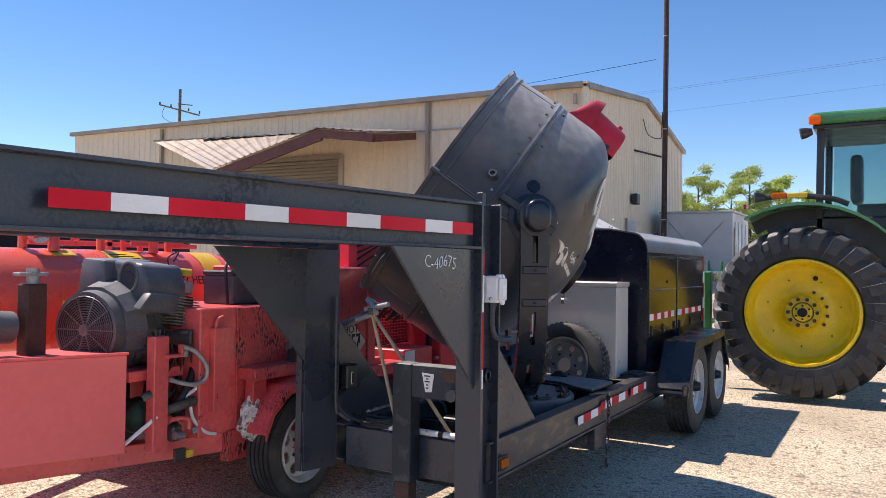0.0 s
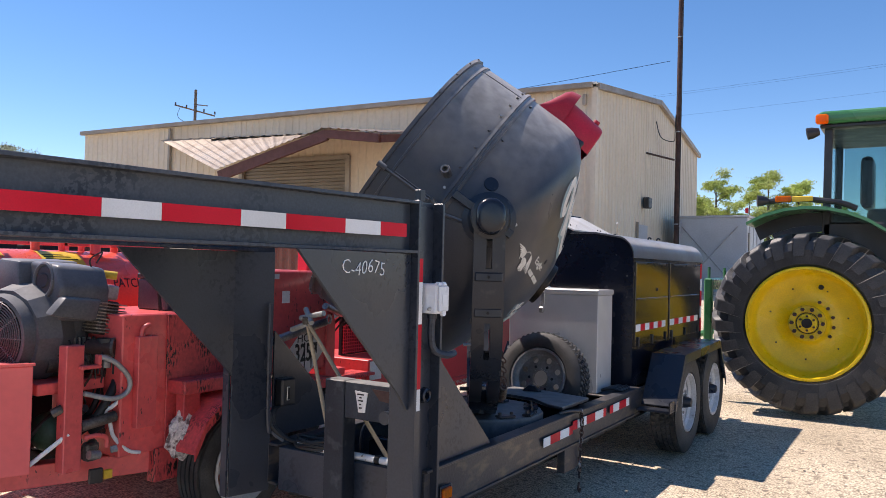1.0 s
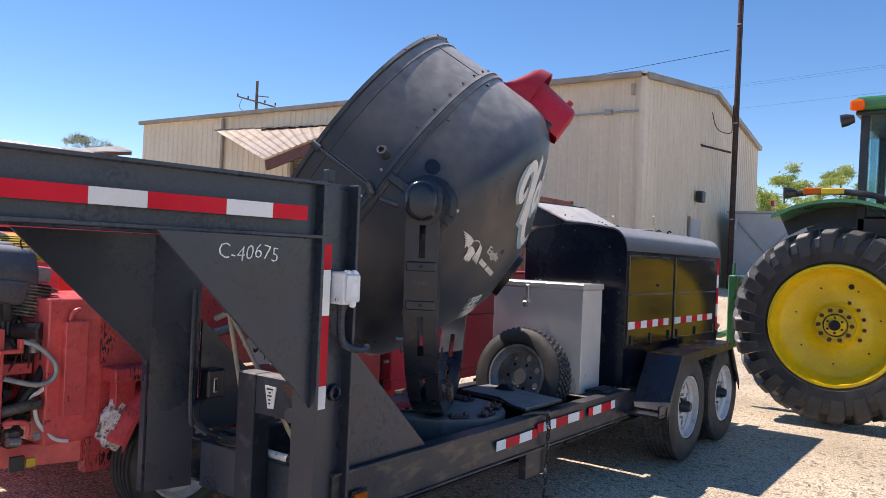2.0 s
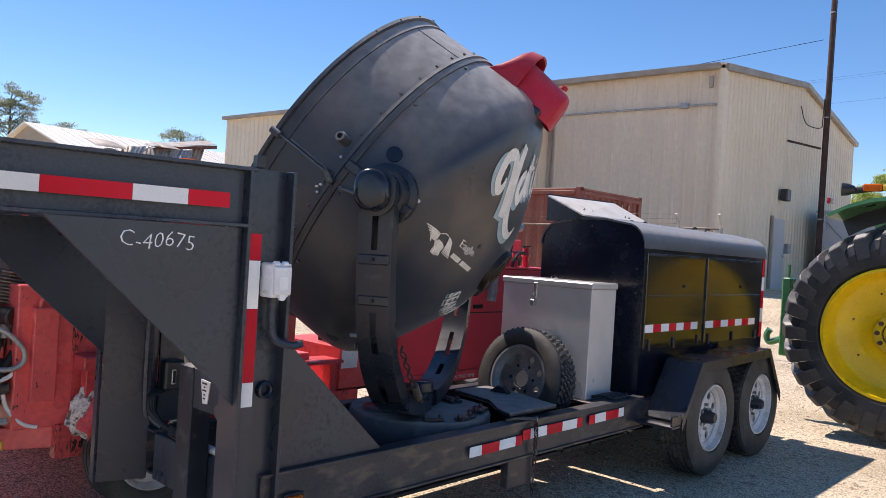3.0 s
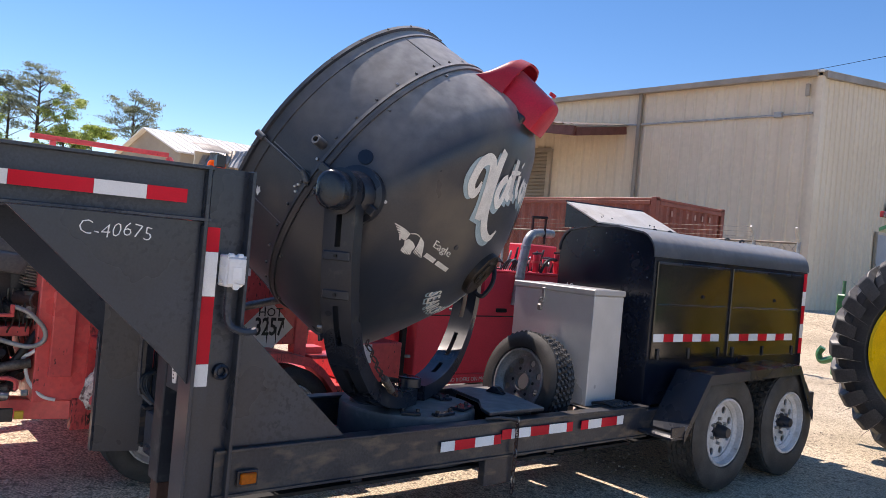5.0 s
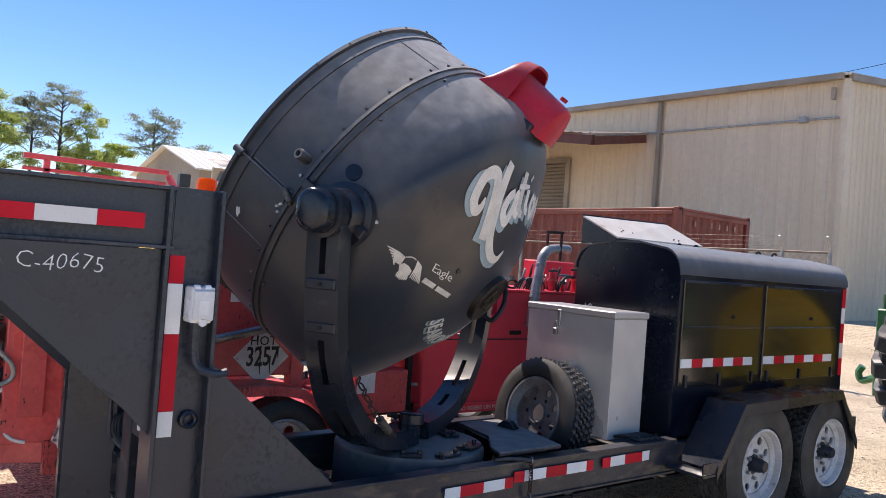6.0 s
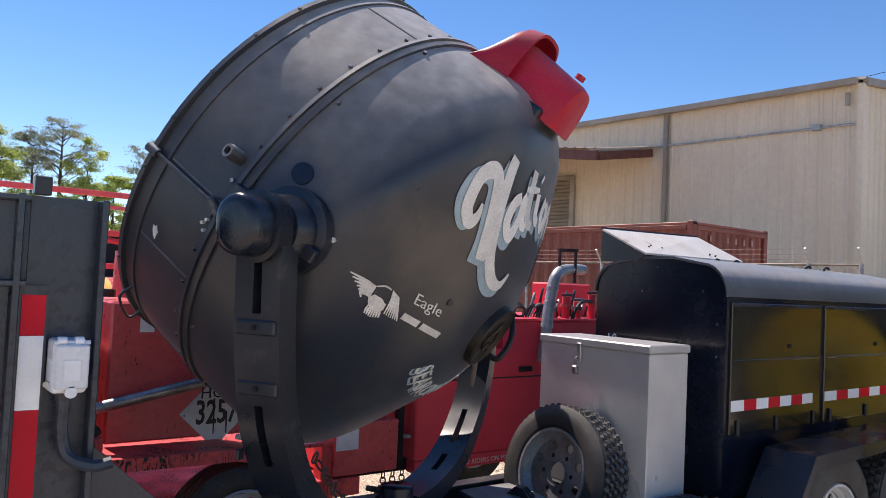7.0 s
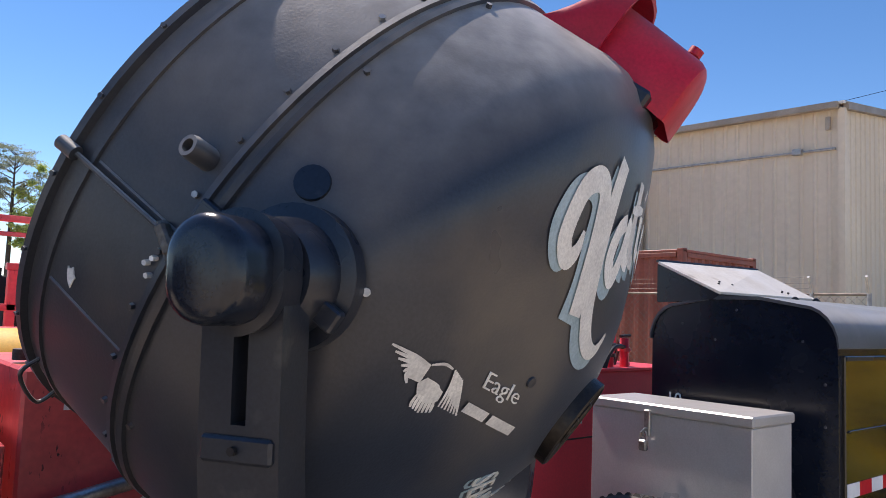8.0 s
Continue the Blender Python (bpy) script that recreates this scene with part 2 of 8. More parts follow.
M["red_light"] = surf("red_lens", (0.45, 0.01, 0.012), (0.38, 0.01, 0.012), 8, 0.2, 0, 0, 90, 0.1)
M["gravel"] = surf("pale_gravel", (0.60, 0.50, 0.365), (0.45, 0.375, 0.27), 0.9, 0.95, 0, 0.75, 85, 0.75, spot=(0.24, 0.195, 0.145), spot_scale=22.0, spot_at=(0.54, 0.68), spec=0.2)
M["stone"] = surf("loose_stone", (0.46, 0.40, 0.31), (0.30, 0.26, 0.20), 5, 0.9, 0, 0.3, 60, 0.3)
M["orange"] = surf("orange_label", (0.75, 0.16, 0.02), (0.7, 0.14, 0.02), 8, 0.5, 0, 0, 90, 0.1)
M["green_dull"] = surf("dull_green_paint", (0.03, 0.10, 0.06), (0.02, 0.06, 0.04), 10, 0.5, 0, 0.05, 90, 0.2)
M["red_clean"] = surf("red_sheet_paint", (0.88, 0.070, 0.098), (0.78, 0.060, 0.085), 2.5, 0.42, 0, 0.02, 90, 0.05, spec=0.3, sheen=0.15)
M["glass"] = bpy.data.materials.new("cab_glass")
M["glass"].use_nodes = True
gb = M["glass"].node_tree.nodes["Principled BSDF"]
gb.inputs["Base Color"].default_value = (0.46, 0.62, 0.60, 1)
gb.inputs["Roughness"].default_value, gb.inputs["Transmission Weight"].default_value, gb.inputs["IOR"].default_value = 0.02, 1.0, 1.25


def leafy(m, amount):
    """Lets daylight glow through thin leaves."""
    n, l = m.node_tree.nodes, m.node_tree.links
    b, out = n["Principled BSDF"], n["Material Output"]
    tr, mx = n.new("ShaderNodeBsdfTranslucent"), n.new("ShaderNodeMixShader")
    l.new(b.inputs["Base Color"].links[0].from_socket, tr.inputs["Color"])
    mx.inputs[0].default_value = amount
    l.new(b.outputs[0], mx.inputs[1])
    l.new(tr.outputs[0], mx.inputs[2])
    l.new(mx.outputs[0], out.inputs["Surface"])

leafy(M["leaf"], 0.62)
leafy(M["pine"], 0.60)
leafy(M["amber"], 0.55)

# ---- shapes ----
ROOT = {}

def thing(name, label, category, at=(0, 0, 0), group="", kind=""):
    ob = new(name)
    ob.empty_display_size = 0.2
    ob.matrix_basis = Matrix.Translation(at)
    ROOT[ob.name] = Matrix.Translation(at)
    return tagged(ob, label, category, group, kind)

def part(name, bm, material, parent, label="", smooth=False, at=None):
    """Links a bmesh as one mesh object under a thing or a part. Its points are given in world metres, or in the frame `at`."""
    me = bpy.data.meshes.new(name)
    bmesh.ops.recalc_face_normals(bm, faces=bm.faces[:])
    if at is not None:
        bm.transform(at)
    bm.to_mesh(me)
    bm.free()
    if smooth:
        for p in me.polygons:
            p.use_smooth = True
        me.set_sharp_from_angle(angle=radians(40))
    me.materials.append(M[material] if isinstance(material, str) else material)
    ob = new(name, me)
    if parent is not None:
        ob.parent = parent
        ob.matrix_parent_inverse = ROOT.get(parent.name, Matrix()).inverted()
    if label:
        ob["label"] = label
    return ob

def solo(name, bm, material, label, category, kind="", group="", smooth=False):
    return tagged(part(name, bm, material, None, "", smooth), label, category, group, kind)

def box(x0, x1, y0, y1, z0, z1, bev=0.0, bm=None, segs=1):
    bm = bm or bmesh.new()
    vs = bmesh.ops.create_cube(bm, size=1.0)["verts"]
    for v in vs:
        v.co = Vector(((x0 + x1) / 2 + v.co.x * abs(x1 - x0), (y0 + y1) / 2 + v.co.y * abs(y1 - y0), (z0 + z1) / 2 + v.co.z * abs(z1 - z0)))
    if bev:
        es = list({e for v in vs for e in v.link_edges})
        bmesh.ops.bevel(bm, geom=es, offset=bev, segments=segs, affect="EDGES", profile=0.5)
    return bm

def prism(pts, vec, bev=0.0, bm=None, segs=1):
    """A flat outline pulled along vec."""
    bm = bm or bmesh.new()
    a = [bm.verts.new(p) for p in pts]
    b = [bm.verts.new(Vector(p) + Vector(vec)) for p in pts]
    bm.faces.new(a)
    bm.faces.new(b[::-1])
    k = len(pts)
    for i in range(k):
        bm.faces.new((a[i], b[i], b[(i + 1) % k], a[(i + 1) % k]))
    if bev:
        es = list({e for v in a + b for e in v.link_edges})
        bmesh.ops.bevel(bm, geom=es, offset=bev, segments=segs, affect="EDGES", profile=0.5)
    return bm

def frame_of(d):
    d = Vector(d).normalized()
    side = d.cross(Vector((0, 0, 1)) if abs(d.z) < 0.95 else Vector((1, 0, 0))).normalized()
    return d, side, side.cross(d)

def rod(p0, p1, r, segs=12, bm=None, r1=None):
    bm = bm or bmesh.new()
    p0, p1 = Vector(p0), Vector(p1)
    _, a, b = frame_of(p1 - p0)
    r1 = r if r1 is None else r1
    rings = []
    for p, q in ((p0, r), (p1, r1)):
        rings.append([bm.verts.new(p + a * (q * math.cos(t)) + b * (q * math.sin(t))) for t in (2 * math.pi * i / segs for i in range(segs))])
    for i in range(segs):
        j = (i + 1) % segs
        bm.faces.new((rings[0][i], rings[0][j], rings[1][j], rings[1][i]))
    bm.faces.new(rings[0][::-1])
    bm.faces.new(rings[1])
    return bm

def tube(pts, r, segs=8, bm=None, steps=6):
    """A bent round bar or hose through the points, smoothly."""
    bm = bm or bmesh.new()
    pts = [Vector(p) for p in pts]
    path = []
    for i in range(len(pts) - 1):
        p0, p1, p2, p3 = pts[max(i - 1, 0)], pts[i], pts[i + 1], pts[min(i + 2, len(pts) - 1)]
        for s in range(steps):
            t = s / steps
            path.append(0.5 * ((2 * p1) + (p2 - p0) * t + (2 * p0 - 5 * p1 + 4 * p2 - p3) * t * t + (3 * p1 - p0 - 3 * p2 + p3) * t ** 3))
    path.append(pts[-1])
    rings, side = [], None
    for i, p in enumerate(path):
        d = (path[min(i + 1, len(path) - 1)] - path[max(i - 1, 0)]).normalized()
        if side is None:
            _, side, _ = frame_of(d)
        side = (side - d * side.dot(d)).normalized()
        up = side.cross(d)
        rings.append([bm.verts.new(p + side * (r * math.cos(2 * math.pi * k / segs)) + up * (r * math.sin(2 * math.pi * k / segs))) for k in range(segs)])
    for a, b in zip(rings, rings[1:]):
        for k in range(segs):
            bm.faces.new((a[k], a[(k + 1) % segs], b[(k + 1) % segs], b[k]))
    bm.faces.new(rings[0][::-1])
    bm.faces.new(rings[-1])
    return bm

def lathe(profile, segs=64, bm=None, closed=False):
    """Turns (x along the axis, r) round the x axis."""
    bm = bm or bmesh.new()
    rings = []
    for x, r in profile:
        if r < 1e-5:
            rings.append([bm.verts.new((x, 0, 0))])
        else:
            rings.append([bm.verts.new((x, r * math.cos(2 * math.pi * k / segs), r * math.sin(2 * math.pi * k / segs))) for k in range(segs)])
    pairs = list(zip(rings, rings[1:])) + ([(rings[-1], rings[0])] if closed else [])
    for a, b in pairs:
        for k in range(segs):
            j = (k + 1) % segs
            if len(a) == 1 and len(b) == 1:
                break
            if len(a) == 1:
                bm.faces.new((a[0], b[j], b[k]))
            elif len(b) == 1:
                bm.faces.new((a[k], a[j], b[0]))
            else:
                bm.faces.new((a[k], a[j], b[j], b[k]))
    return bm

def along(axis, centre):
    """Frame whose x axis points along axis, at centre."""
    d, s, u = frame_of(axis)
    return Matrix.Translation(centre) @ Matrix((d, -s, u)).transposed().to_4x4()

def letters(name, words, size, frame_m, material, parent, label="", depth=0.002, bend=None, thin=0.0):
    cu = bpy.data.curves.new(name, "FONT")
    cu.body, cu.size, cu.align_x, cu.align_y, cu.extrude, cu.resolution_u = words, size, "CENTER", "CENTER", depth, 2
    cu.offset = -thin
    tmp = new(name, cu)
    bpy.context.view_layer.update()
    me = bpy.data.meshes.new_from_object(tmp.evaluated_get(bpy.context.evaluated_depsgraph_get()))
    bpy.data.objects.remove(tmp)
    bm = bmesh.new()
    bm.from_mesh(me)
    if bend:
        for v in bm.verts:
            v.co = bend(v.co)
    return part(name, bm, material, parent, label, at=frame_m)


# ---- ground ----
def rise(x, y):
    def sm(a, b, v):
        t = min(max((v - a) / (b - a), 0), 1)
        return t * t * (3 - 2 * t)
    return 0.70 * sm(15.8, 20.5, y) * sm(-45, -30, x) + 0.6 * sm(30, 90, math.hypot(x, y))

def ground():
    bm = bmesh.new()
    n, ring = 150, []
    xs = [math.copysign(abs(t) ** 3.2 * 1500 + abs(t) * 14, t) for t in np.linspace(-1, 1, n)]
    grid = [[None] * n for _ in range(n)]
    for i, gx in enumerate(xs):
        for j, gy in enumerate(xs):
            x, y = gx - 1.0, gy + 5.0
            z = rise(x, y) + (0.02 * noise.noise(Vector((x * 0.9, y * 0.9, 0))) if abs(x) < 30 and abs(y) < 40 else 0)
            d = max(abs(x + 1.5) - 2.2, 0) + max(abs(y - 4.5) - 4.5, 0)
            z = z * (1 if d > 0.5 else 0.6) - 0.012
            grid[i][j] = bm.verts.new((x, y, z))
    for i in range(n - 1):
        for j in range(n - 1):
            bm.faces.new((grid[i][j], grid[i + 1][j], grid[i + 1][j + 1], grid[i][j + 1]))
    return solo("ground", bm, "gravel", "pale dusty gravel yard in full sun", "ground", "structure", smooth=True)

ground()

CX = -1.965
def mirx(x):
    return 2 * CX - x

# ---- wheels ----
def tyre_mesh(R, rim_r, width, segs=150, tread=True):
    h = width / 2
    prof = [(-h * 0.72, rim_r), (-h * 0.95, rim_r + 0.02), (-h, (R + rim_r) / 2), (-h * 0.94, R - 0.035), (-h * 0.82, R - 0.010)]
    ribs = 5
    for i in range(ribs):
        a = -h * 0.80 + i * (h * 1.6 / ribs) + 0.003
        b = a + h * 1.6 / ribs - 0.010
        prof += [(a, R), (b, R), (b + 0.001, R - 0.013), (b + 0.008, R - 0.013)]
    prof += [(h * 0.82, R - 0.010), (h * 0.94, R - 0.035), (h, (R + rim_r) / 2), (h * 0.95, rim_r + 0.02), (h * 0.72, rim_r)]
    bm = lathe(prof, segs, closed=True)
    if tread:
        bm.verts.ensure_lookup_table()
        k = len(prof)
        for p, (x, r) in enumerate(prof):
            if r >= R - 0.0005:
                shift = int((x + h) / (2 * h) * 7) % 3
                for s in range(segs):
                    if (s + shift) % 3 == 0:
                        v = bm.verts[p * segs + s]
                        v.co.y *= (R - 0.012) / R
                        v.co.z *= (R - 0.012) / R
    return bm

def disc_with_holes(r_in, r_out, holes, r_h, d_h, x0, x1, segs=12):
    """A wheel disc: ring of sector pieces with round openings between them."""
    bm = bmesh.new()
    for i in range(holes):
        a0, a1 = 2 * math.pi * i / holes, 2 * math.pi * (i + 1) / holes
        mid = (a0 + a1) / 2
        c = Vector((0, d_h * math.cos(mid), d_h * math.sin(mid)))
        n = 24
        inner = [c + Vector((0, r_h * math.cos(2 * math.pi * k / n), r_h * math.sin(2 * math.pi * k / n))) for k in range(n)]
        outer = []
        for k in range(n):
            d = Vector((0, math.cos(2 * math.pi * k / n), math.sin(2 * math.pi * k / n)))
            t = r_h
            while t < r_out:
                q = c + d * t
                ang = (math.atan2(q.z, q.y) - mid + math.pi) % (2 * math.pi) - math.pi
                if abs(ang) > (a1 - a0) / 2 or not r_in < math.hypot(q.y, q.z) < r_out:
                    break
                t += 0.002
            outer.append(c + d * t)
        rings = [[bm.verts.new(p + Vector((x, 0, 0))) for p in ring] for x, ring in ((x1, inner), (x1, outer), (x0, outer), (x0, inner))]
        for a, b in zip(rings, rings[1:] + rings[:1]):
            for k in range(n):
                j = (k + 1) % n
                bm.faces.new((a[k], a[j], b[j], b[k]))
    bmesh.ops.remove_doubles(bm, verts=bm.verts[:], dist=0.0035)
    return bm

def wheel(parent, centre, out, R=0.37, rim_r=0.205, width=0.21, paint="white_rim", holes=8, hub="black", hub_out=0.07):
    """A trailer wheel under a trailer: tyre, rim with round openings, hub and nuts. out points away from the trailer."""
    f = along(out, centre)
    w = part("wheel", tyre_mesh(R, rim_r, width), "rubber", parent, "black trailer tyre with worn ribbed tread", True, f)
    h = width / 2
    rim = lathe([(h * 0.78, rim_r + 0.012), (h * 0.92, rim_r + 0.008), (h * 0.92, rim_r - 0.004), (h * 0.6, rim_r - 0.012), (h * 0.45, rim_r - 0.035), (0.0, rim_r - 0.035), (-h * 0.9, rim_r - 0.02), (-h * 0.9, rim_r)], 48)
    part("rim", rim, paint, w, "painted steel rim", True, f)
    part("disc", disc_with_holes(0.055, rim_r - 0.03, holes, 0.024, (rim_r - 0.03 + 0.055) / 2 + 0.022, h * 0.25, h * 0.36), paint, w, "", False, f)
    cap = lathe([(-0.05, 0.058), (h * 0.36 + 0.005, 0.056), (h * 0.40, 0.045), (h * 0.40 + hub_out * 0.6, 0.040), (h * 0.40 + hub_out, 0.030), (h * 0.40 + hub_out, 0)], 20)
    part("hub", cap, hub, w, "", True, f)
    for i in range(6):
        a = 2 * math.pi * (i + 0.5) / 6
        nut = rod((h * 0.36, 0.078 * math.cos(a), 0.078 * math.sin(a)), (h * 0.36 + 0.022, 0.078 * math.cos(a), 0.078 * math.sin(a)), 0.011, 6)
        part("lug_nut", nut, "steel", w, "", False, f)
    return w

def ibeam(p0, p1, height, flange, web, side, thick=0.012):
    """An I section from p0 to p1 (centre line); side is the web's normal."""
    p0, p1, side = Vector(p0), Vector(p1), Vector(side).normalized()
    d = (p1 - p0).normalized()
    up = side.cross(d).normalized()
    if up.z < 0:
        up = -up
    f, h, w = flange / 2, height / 2, web / 2
    right = [(f, -h), (f, -h + thick), (w, -h + thick), (w, h - thick), (f, h - thick), (f, h)]
    outline = right + [(-a, b) for a, b in right[::-1]]
    return prism([p0 + side * a + up * b for a, b in outline], p1 - p0, 0.0015)

def tape(parent, start, step, up, normal, pieces, wide, first_red=True):
    """Reflective tape: pieces of given lengths, red and white in turn, 3 mm proud. The pieces are parts."""
    p, step, up, normal = Vector(start), Vector(step).normalized(), Vector(up).normalized(), Vector(normal).normalized()
    red = first_red
    for s in pieces:
        q = p + step * (s - 0.001)
        bm = prism([p, q, q + up * wide, p + up * wide], normal * 0.0025)
        part("tape_strip", bm, "red_tape" if red else "white_tape", parent, "red reflective tape" if red else "scuffed white reflective tape")
        p, red = p + step * s, not red


# ---- gooseneck trailer ----
def trailer():
    t = thing("gooseneck_trailer", "black steel gooseneck trailer with worn paint and reflective tape", "trailer", (CX, 4.5, 0))
    XR, XL = -1.50, mirx(-1.50)
    for side, x in ((1, XR), (-1, XL)):
        xi = x - side * 0.075
        bm = box(min(x, xi), max(x, xi), 3.0, 5.72, 0.347, 0.357)
        box(min(x, xi), max(x, xi), 3.0, 5.72, 0.518, 0.530, 0.002, bm)
        box(min(x - side * 0.012, x - side * 0.024), max(x - side * 0.012, x - side * 0.024), 3.0, 5.72, 0.357, 0.518, 0, bm)
        if side < 0:
            bm.transform(Matrix.Translation((0.055, 0, -0.008)))
        rail = part("side_rail", bm, "rail", t, "black side rail with rubbed brown wear")
        bm = box(min(x - side * 0.02, xi), max(x - side * 0.02, xi), 5.722, 7.95, 0.36, 0.50, 0.004)
        part("rear_rail", bm, "rail", t)
        # neck: beam, post, gusset plates
        xp = x + side * 0.02
        foot = 0.20 if side > 0 else 0.32
        d = Vector((-side * 0.15, -1, 0)).normalized()
        a = Vector((xp - side * 0.045, 2.90, 1.482))
        beam = ibeam(a, a + d * 3.12, 0.20, 0.095, 0.014, Vector((1, side * -0.15, 0)))
        part("neck_beam", beam, "neck", t, "black steel neck beam with scuffed paint")
        wide = 0.12 if side > 0 else 0.05
        bm = box(min(xp, xp - side * wide), max(xp, xp - side * wide), 2.868, 2.882, 0.30 if side > 0 else 0.32, 1.585, 0.002)
        box(min(xp, xp - side * wide), max(xp, xp - side * wide), 3.040, 3.054, foot, 1.585, 0.002, bm)
        box(min(xp - side * 0.045, xp - side * 0.06), max(xp - side * 0.045, xp - side * 0.06), 2.882, 3.040, foot, 1.585, 0, bm)
        part("neck_post", bm, "beam", t, "black steel upright post")
        bm = box(min(xp - side * 0.026, xp - side * 0.034), max(xp - side * 0.026, xp - side * 0.034), 2.883, 2.945, foot, 1.384)
        part("post_strip", bm, "beam", t)
        pl = [(xp - side * 0.03, 2.24, 1.380), (xp - side * 0.03, 2.866, 1.380), (xp - side * 0.03, 2.866, 0.785), (xp - side * 0.03, 2.80, 0.86)]
        part("gusset_plate", prism(pl, (-side * 0.012, 0, 0), 0.001), "beam", t, "black triangular gusset plate")
        pl = [(xp - side * 0.05, 3.056, 1.02), (xp - side * 0.05, 3.58, 0.532), (xp - side * 0.05, 3.056, 0.532)]
        part("rear_gusset", prism(pl, (-side * 0.012, 0, 0), 0.001), "beam", t)
        # fender
        fy = [(5.74, 0.41), (5.98, 0.742), (7.12, 0.770), (7.37, 0.43)]
        x0, x1 = x + side * 0.003, x + side * 0.235
        bm = bmesh.new()
        xo = x1 + side * 0.006
        rows = [[bm.verts.new(p) for p in ((x0, y, z), (x1, y, z), (x1, y, z - 0.055), (xo, y, z - 0.055), (xo, y, z + 0.007), (x0, y, z + 0.007))] for y, z in fy]
        for a, b in zip(rows, rows[1:]):
            for k in range(6):
                bm.faces.new((a[k], a[(k + 1) % 6], b[(k + 1) % 6], b[k]))
        bm.faces.new(rows[0][::-1])
        bm.faces.new(rows[-1])
        fender = part("fender", bm, "black", t, "black angular steel fender")
        bm = box(min(x0, x1), max(x0, x1), 5.62, 5.75, 0.385, 0.40, 0.002)
        box(min(x1 - side * 0.01, x1), max(x1 - side * 0.01, x1), 5.62, 5.75, 0.402, 0.46, 0.002, bm)
        part("fender_step", bm, "black", t)
        # wheels
        for y in (6.27, 7.09):
            wheel(t, (x + side * 0.105, y, 0.372), (side, 0, 0))
    for y in (6.27, 7.09):
        part("axle", rod((XL - 0.02, y, 0.36), (XR + 0.02, y, 0.36), 0.035, 12), "dark", t)
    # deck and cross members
    # near-black sheets carry the well's shade; gaps pass streaks of sun
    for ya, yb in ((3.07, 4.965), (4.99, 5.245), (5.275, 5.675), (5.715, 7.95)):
        part("floor_sheet", box(XL + 0.14, XR - 0.08, ya, yb, 0.285, 0.300), "dark", t, "near-black recessed floor sheet that holds the shade of the well")
    part("front_crossbeam", box(XL + 0.135, XR - 0.10, 3.004, 3.056, 0.32, 0.512, 0.004), "beam", t)
    for y in (3.70, 4.46, 4.96):
        part("cross_member", box(XL + 0.135, XR - 0.08, y - 0.03, y + 0.03, 0.301, 0.44, 0.003), "black", t)
    part("deck_plate", box(XL + 0.135, XR - 0.08, 5.31, 5.655, 0.500, 0.512, 0.002), "rail", t)
    # stand under the neck: square jack with crank head on a wood block
    jack = part("jack_post", box(-1.963, -1.862, 2.918, 3.002, 0.315, 0.858, 0.004), "matte_black", t, "square black jack leg")
    part("inner_leg", box(-1.952, -1.873, 2.928, 2.995, 0.139, 0.314, 0.003), "rust", jack, "rusty inner leg")
    part("jack_head", box(-1.861, -1.602, 2.922, 3.000, 0.708, 0.857, 0.004), "matte_black", jack)
    part("crank_shaft", rod((-1.640, 2.921, 0.735), (-1.640, 2.895, 0.735), 0.026, 18), "beam", jack)
    lab = prism([(-1.803, 2.917, 0.824), (-1.740, 2.917, 0.820), (-1.752, 2.917, 0.740), (-1.784, 2.917, 0.738)], (0, 0.004, 0))
    plate = part("warning_label", lab, "placard", jack, "small faded white label")
    for z, w in ((0.808, 0.034), (0.795, 0.012), (0.783, 0.026), (0.768, 0.010), (0.754, 0.014)):
        part("text_bar", box(-1.775 - w / 2, -1.775 + w / 2, 2.9165, 2.9178, z, z + 0.006), "ink", plate)
    part("rust_patch", prism([(-1.722, 2.9195, 0.838), (-1.62, 2.9195, 0.835), (-1.625, 2.9195, 0.79), (-1.68, 2.9195, 0.795)], (0, 0.002, 0)), "rust", jack)
    part("jack_foot", box(-1.985, -1.84, 2.89, 3.03, 0.122, 0.138, 0.002), "rust", jack)
    # flat inner plate of the far post, with its conduit
    part("post_plate", prism([(-2.408, 2.820, 0.31), (-2.352, 3.006, 0.31), (-2.364, 3.010, 0.31), (-2.420, 2.824, 0.31)], (0, 0, 1.07), 0.001), "beam", t, "flat black post plate")
    part("post_lip", box(-2.455, -2.421, 2.812, 2.824, 0.31, 0.92, 0.001), "beam", t)
    part("conduit", tube([(-2.340, 2.975, 1.15), (-2.337, 2.975, 0.64), (-2.330, 3.0, 0.57), (-2.29, 3.03, 0.535)], 0.010), "beam", t)
    # tape
    P0 = Vector((-1.754, 1.093, 1.441))
    d = Vector((0.15, 1, 0.0)).normalized()
    tape(t, P0 + Vector((0.008, 0, 0)), d, (0, 0, 1), (1, -0.15, 0), (0.158, 0.165, 0.255, 0.167, 0.255, 0.168, 0.252, 0.169, 0.137), 0.049)
    tape(t, (XR - 0.0055, 2.891, 1.363), (0, 0, -1), (0, 1, 0), (1, 0, 0), (0.091, 0.164, 0.250, 0.083), 0.048)
    tape(t, (XR + 0.0005, 4.10, 0.415), (0, 1, 0.012), (0, 0, 1), (1, 0, 0), (0.085, 0.13, 0.125, 0.05), 0.047, False)
    tape(t, (XR + 0.0005, 4.495, 0.438), (0, 1, 0.0), (0, 0, 1), (1, 0, 0), (0.065, 0.14, 0.14, 0.14, 0.05), 0.050)
    tape(t, (XR + 0.0005, 5.10, 0.438), (0, 1, 0.012), (0, 0, 1), (1, 0, 0), (0.06, 0.115, 0.14, 0.06), 0.050)
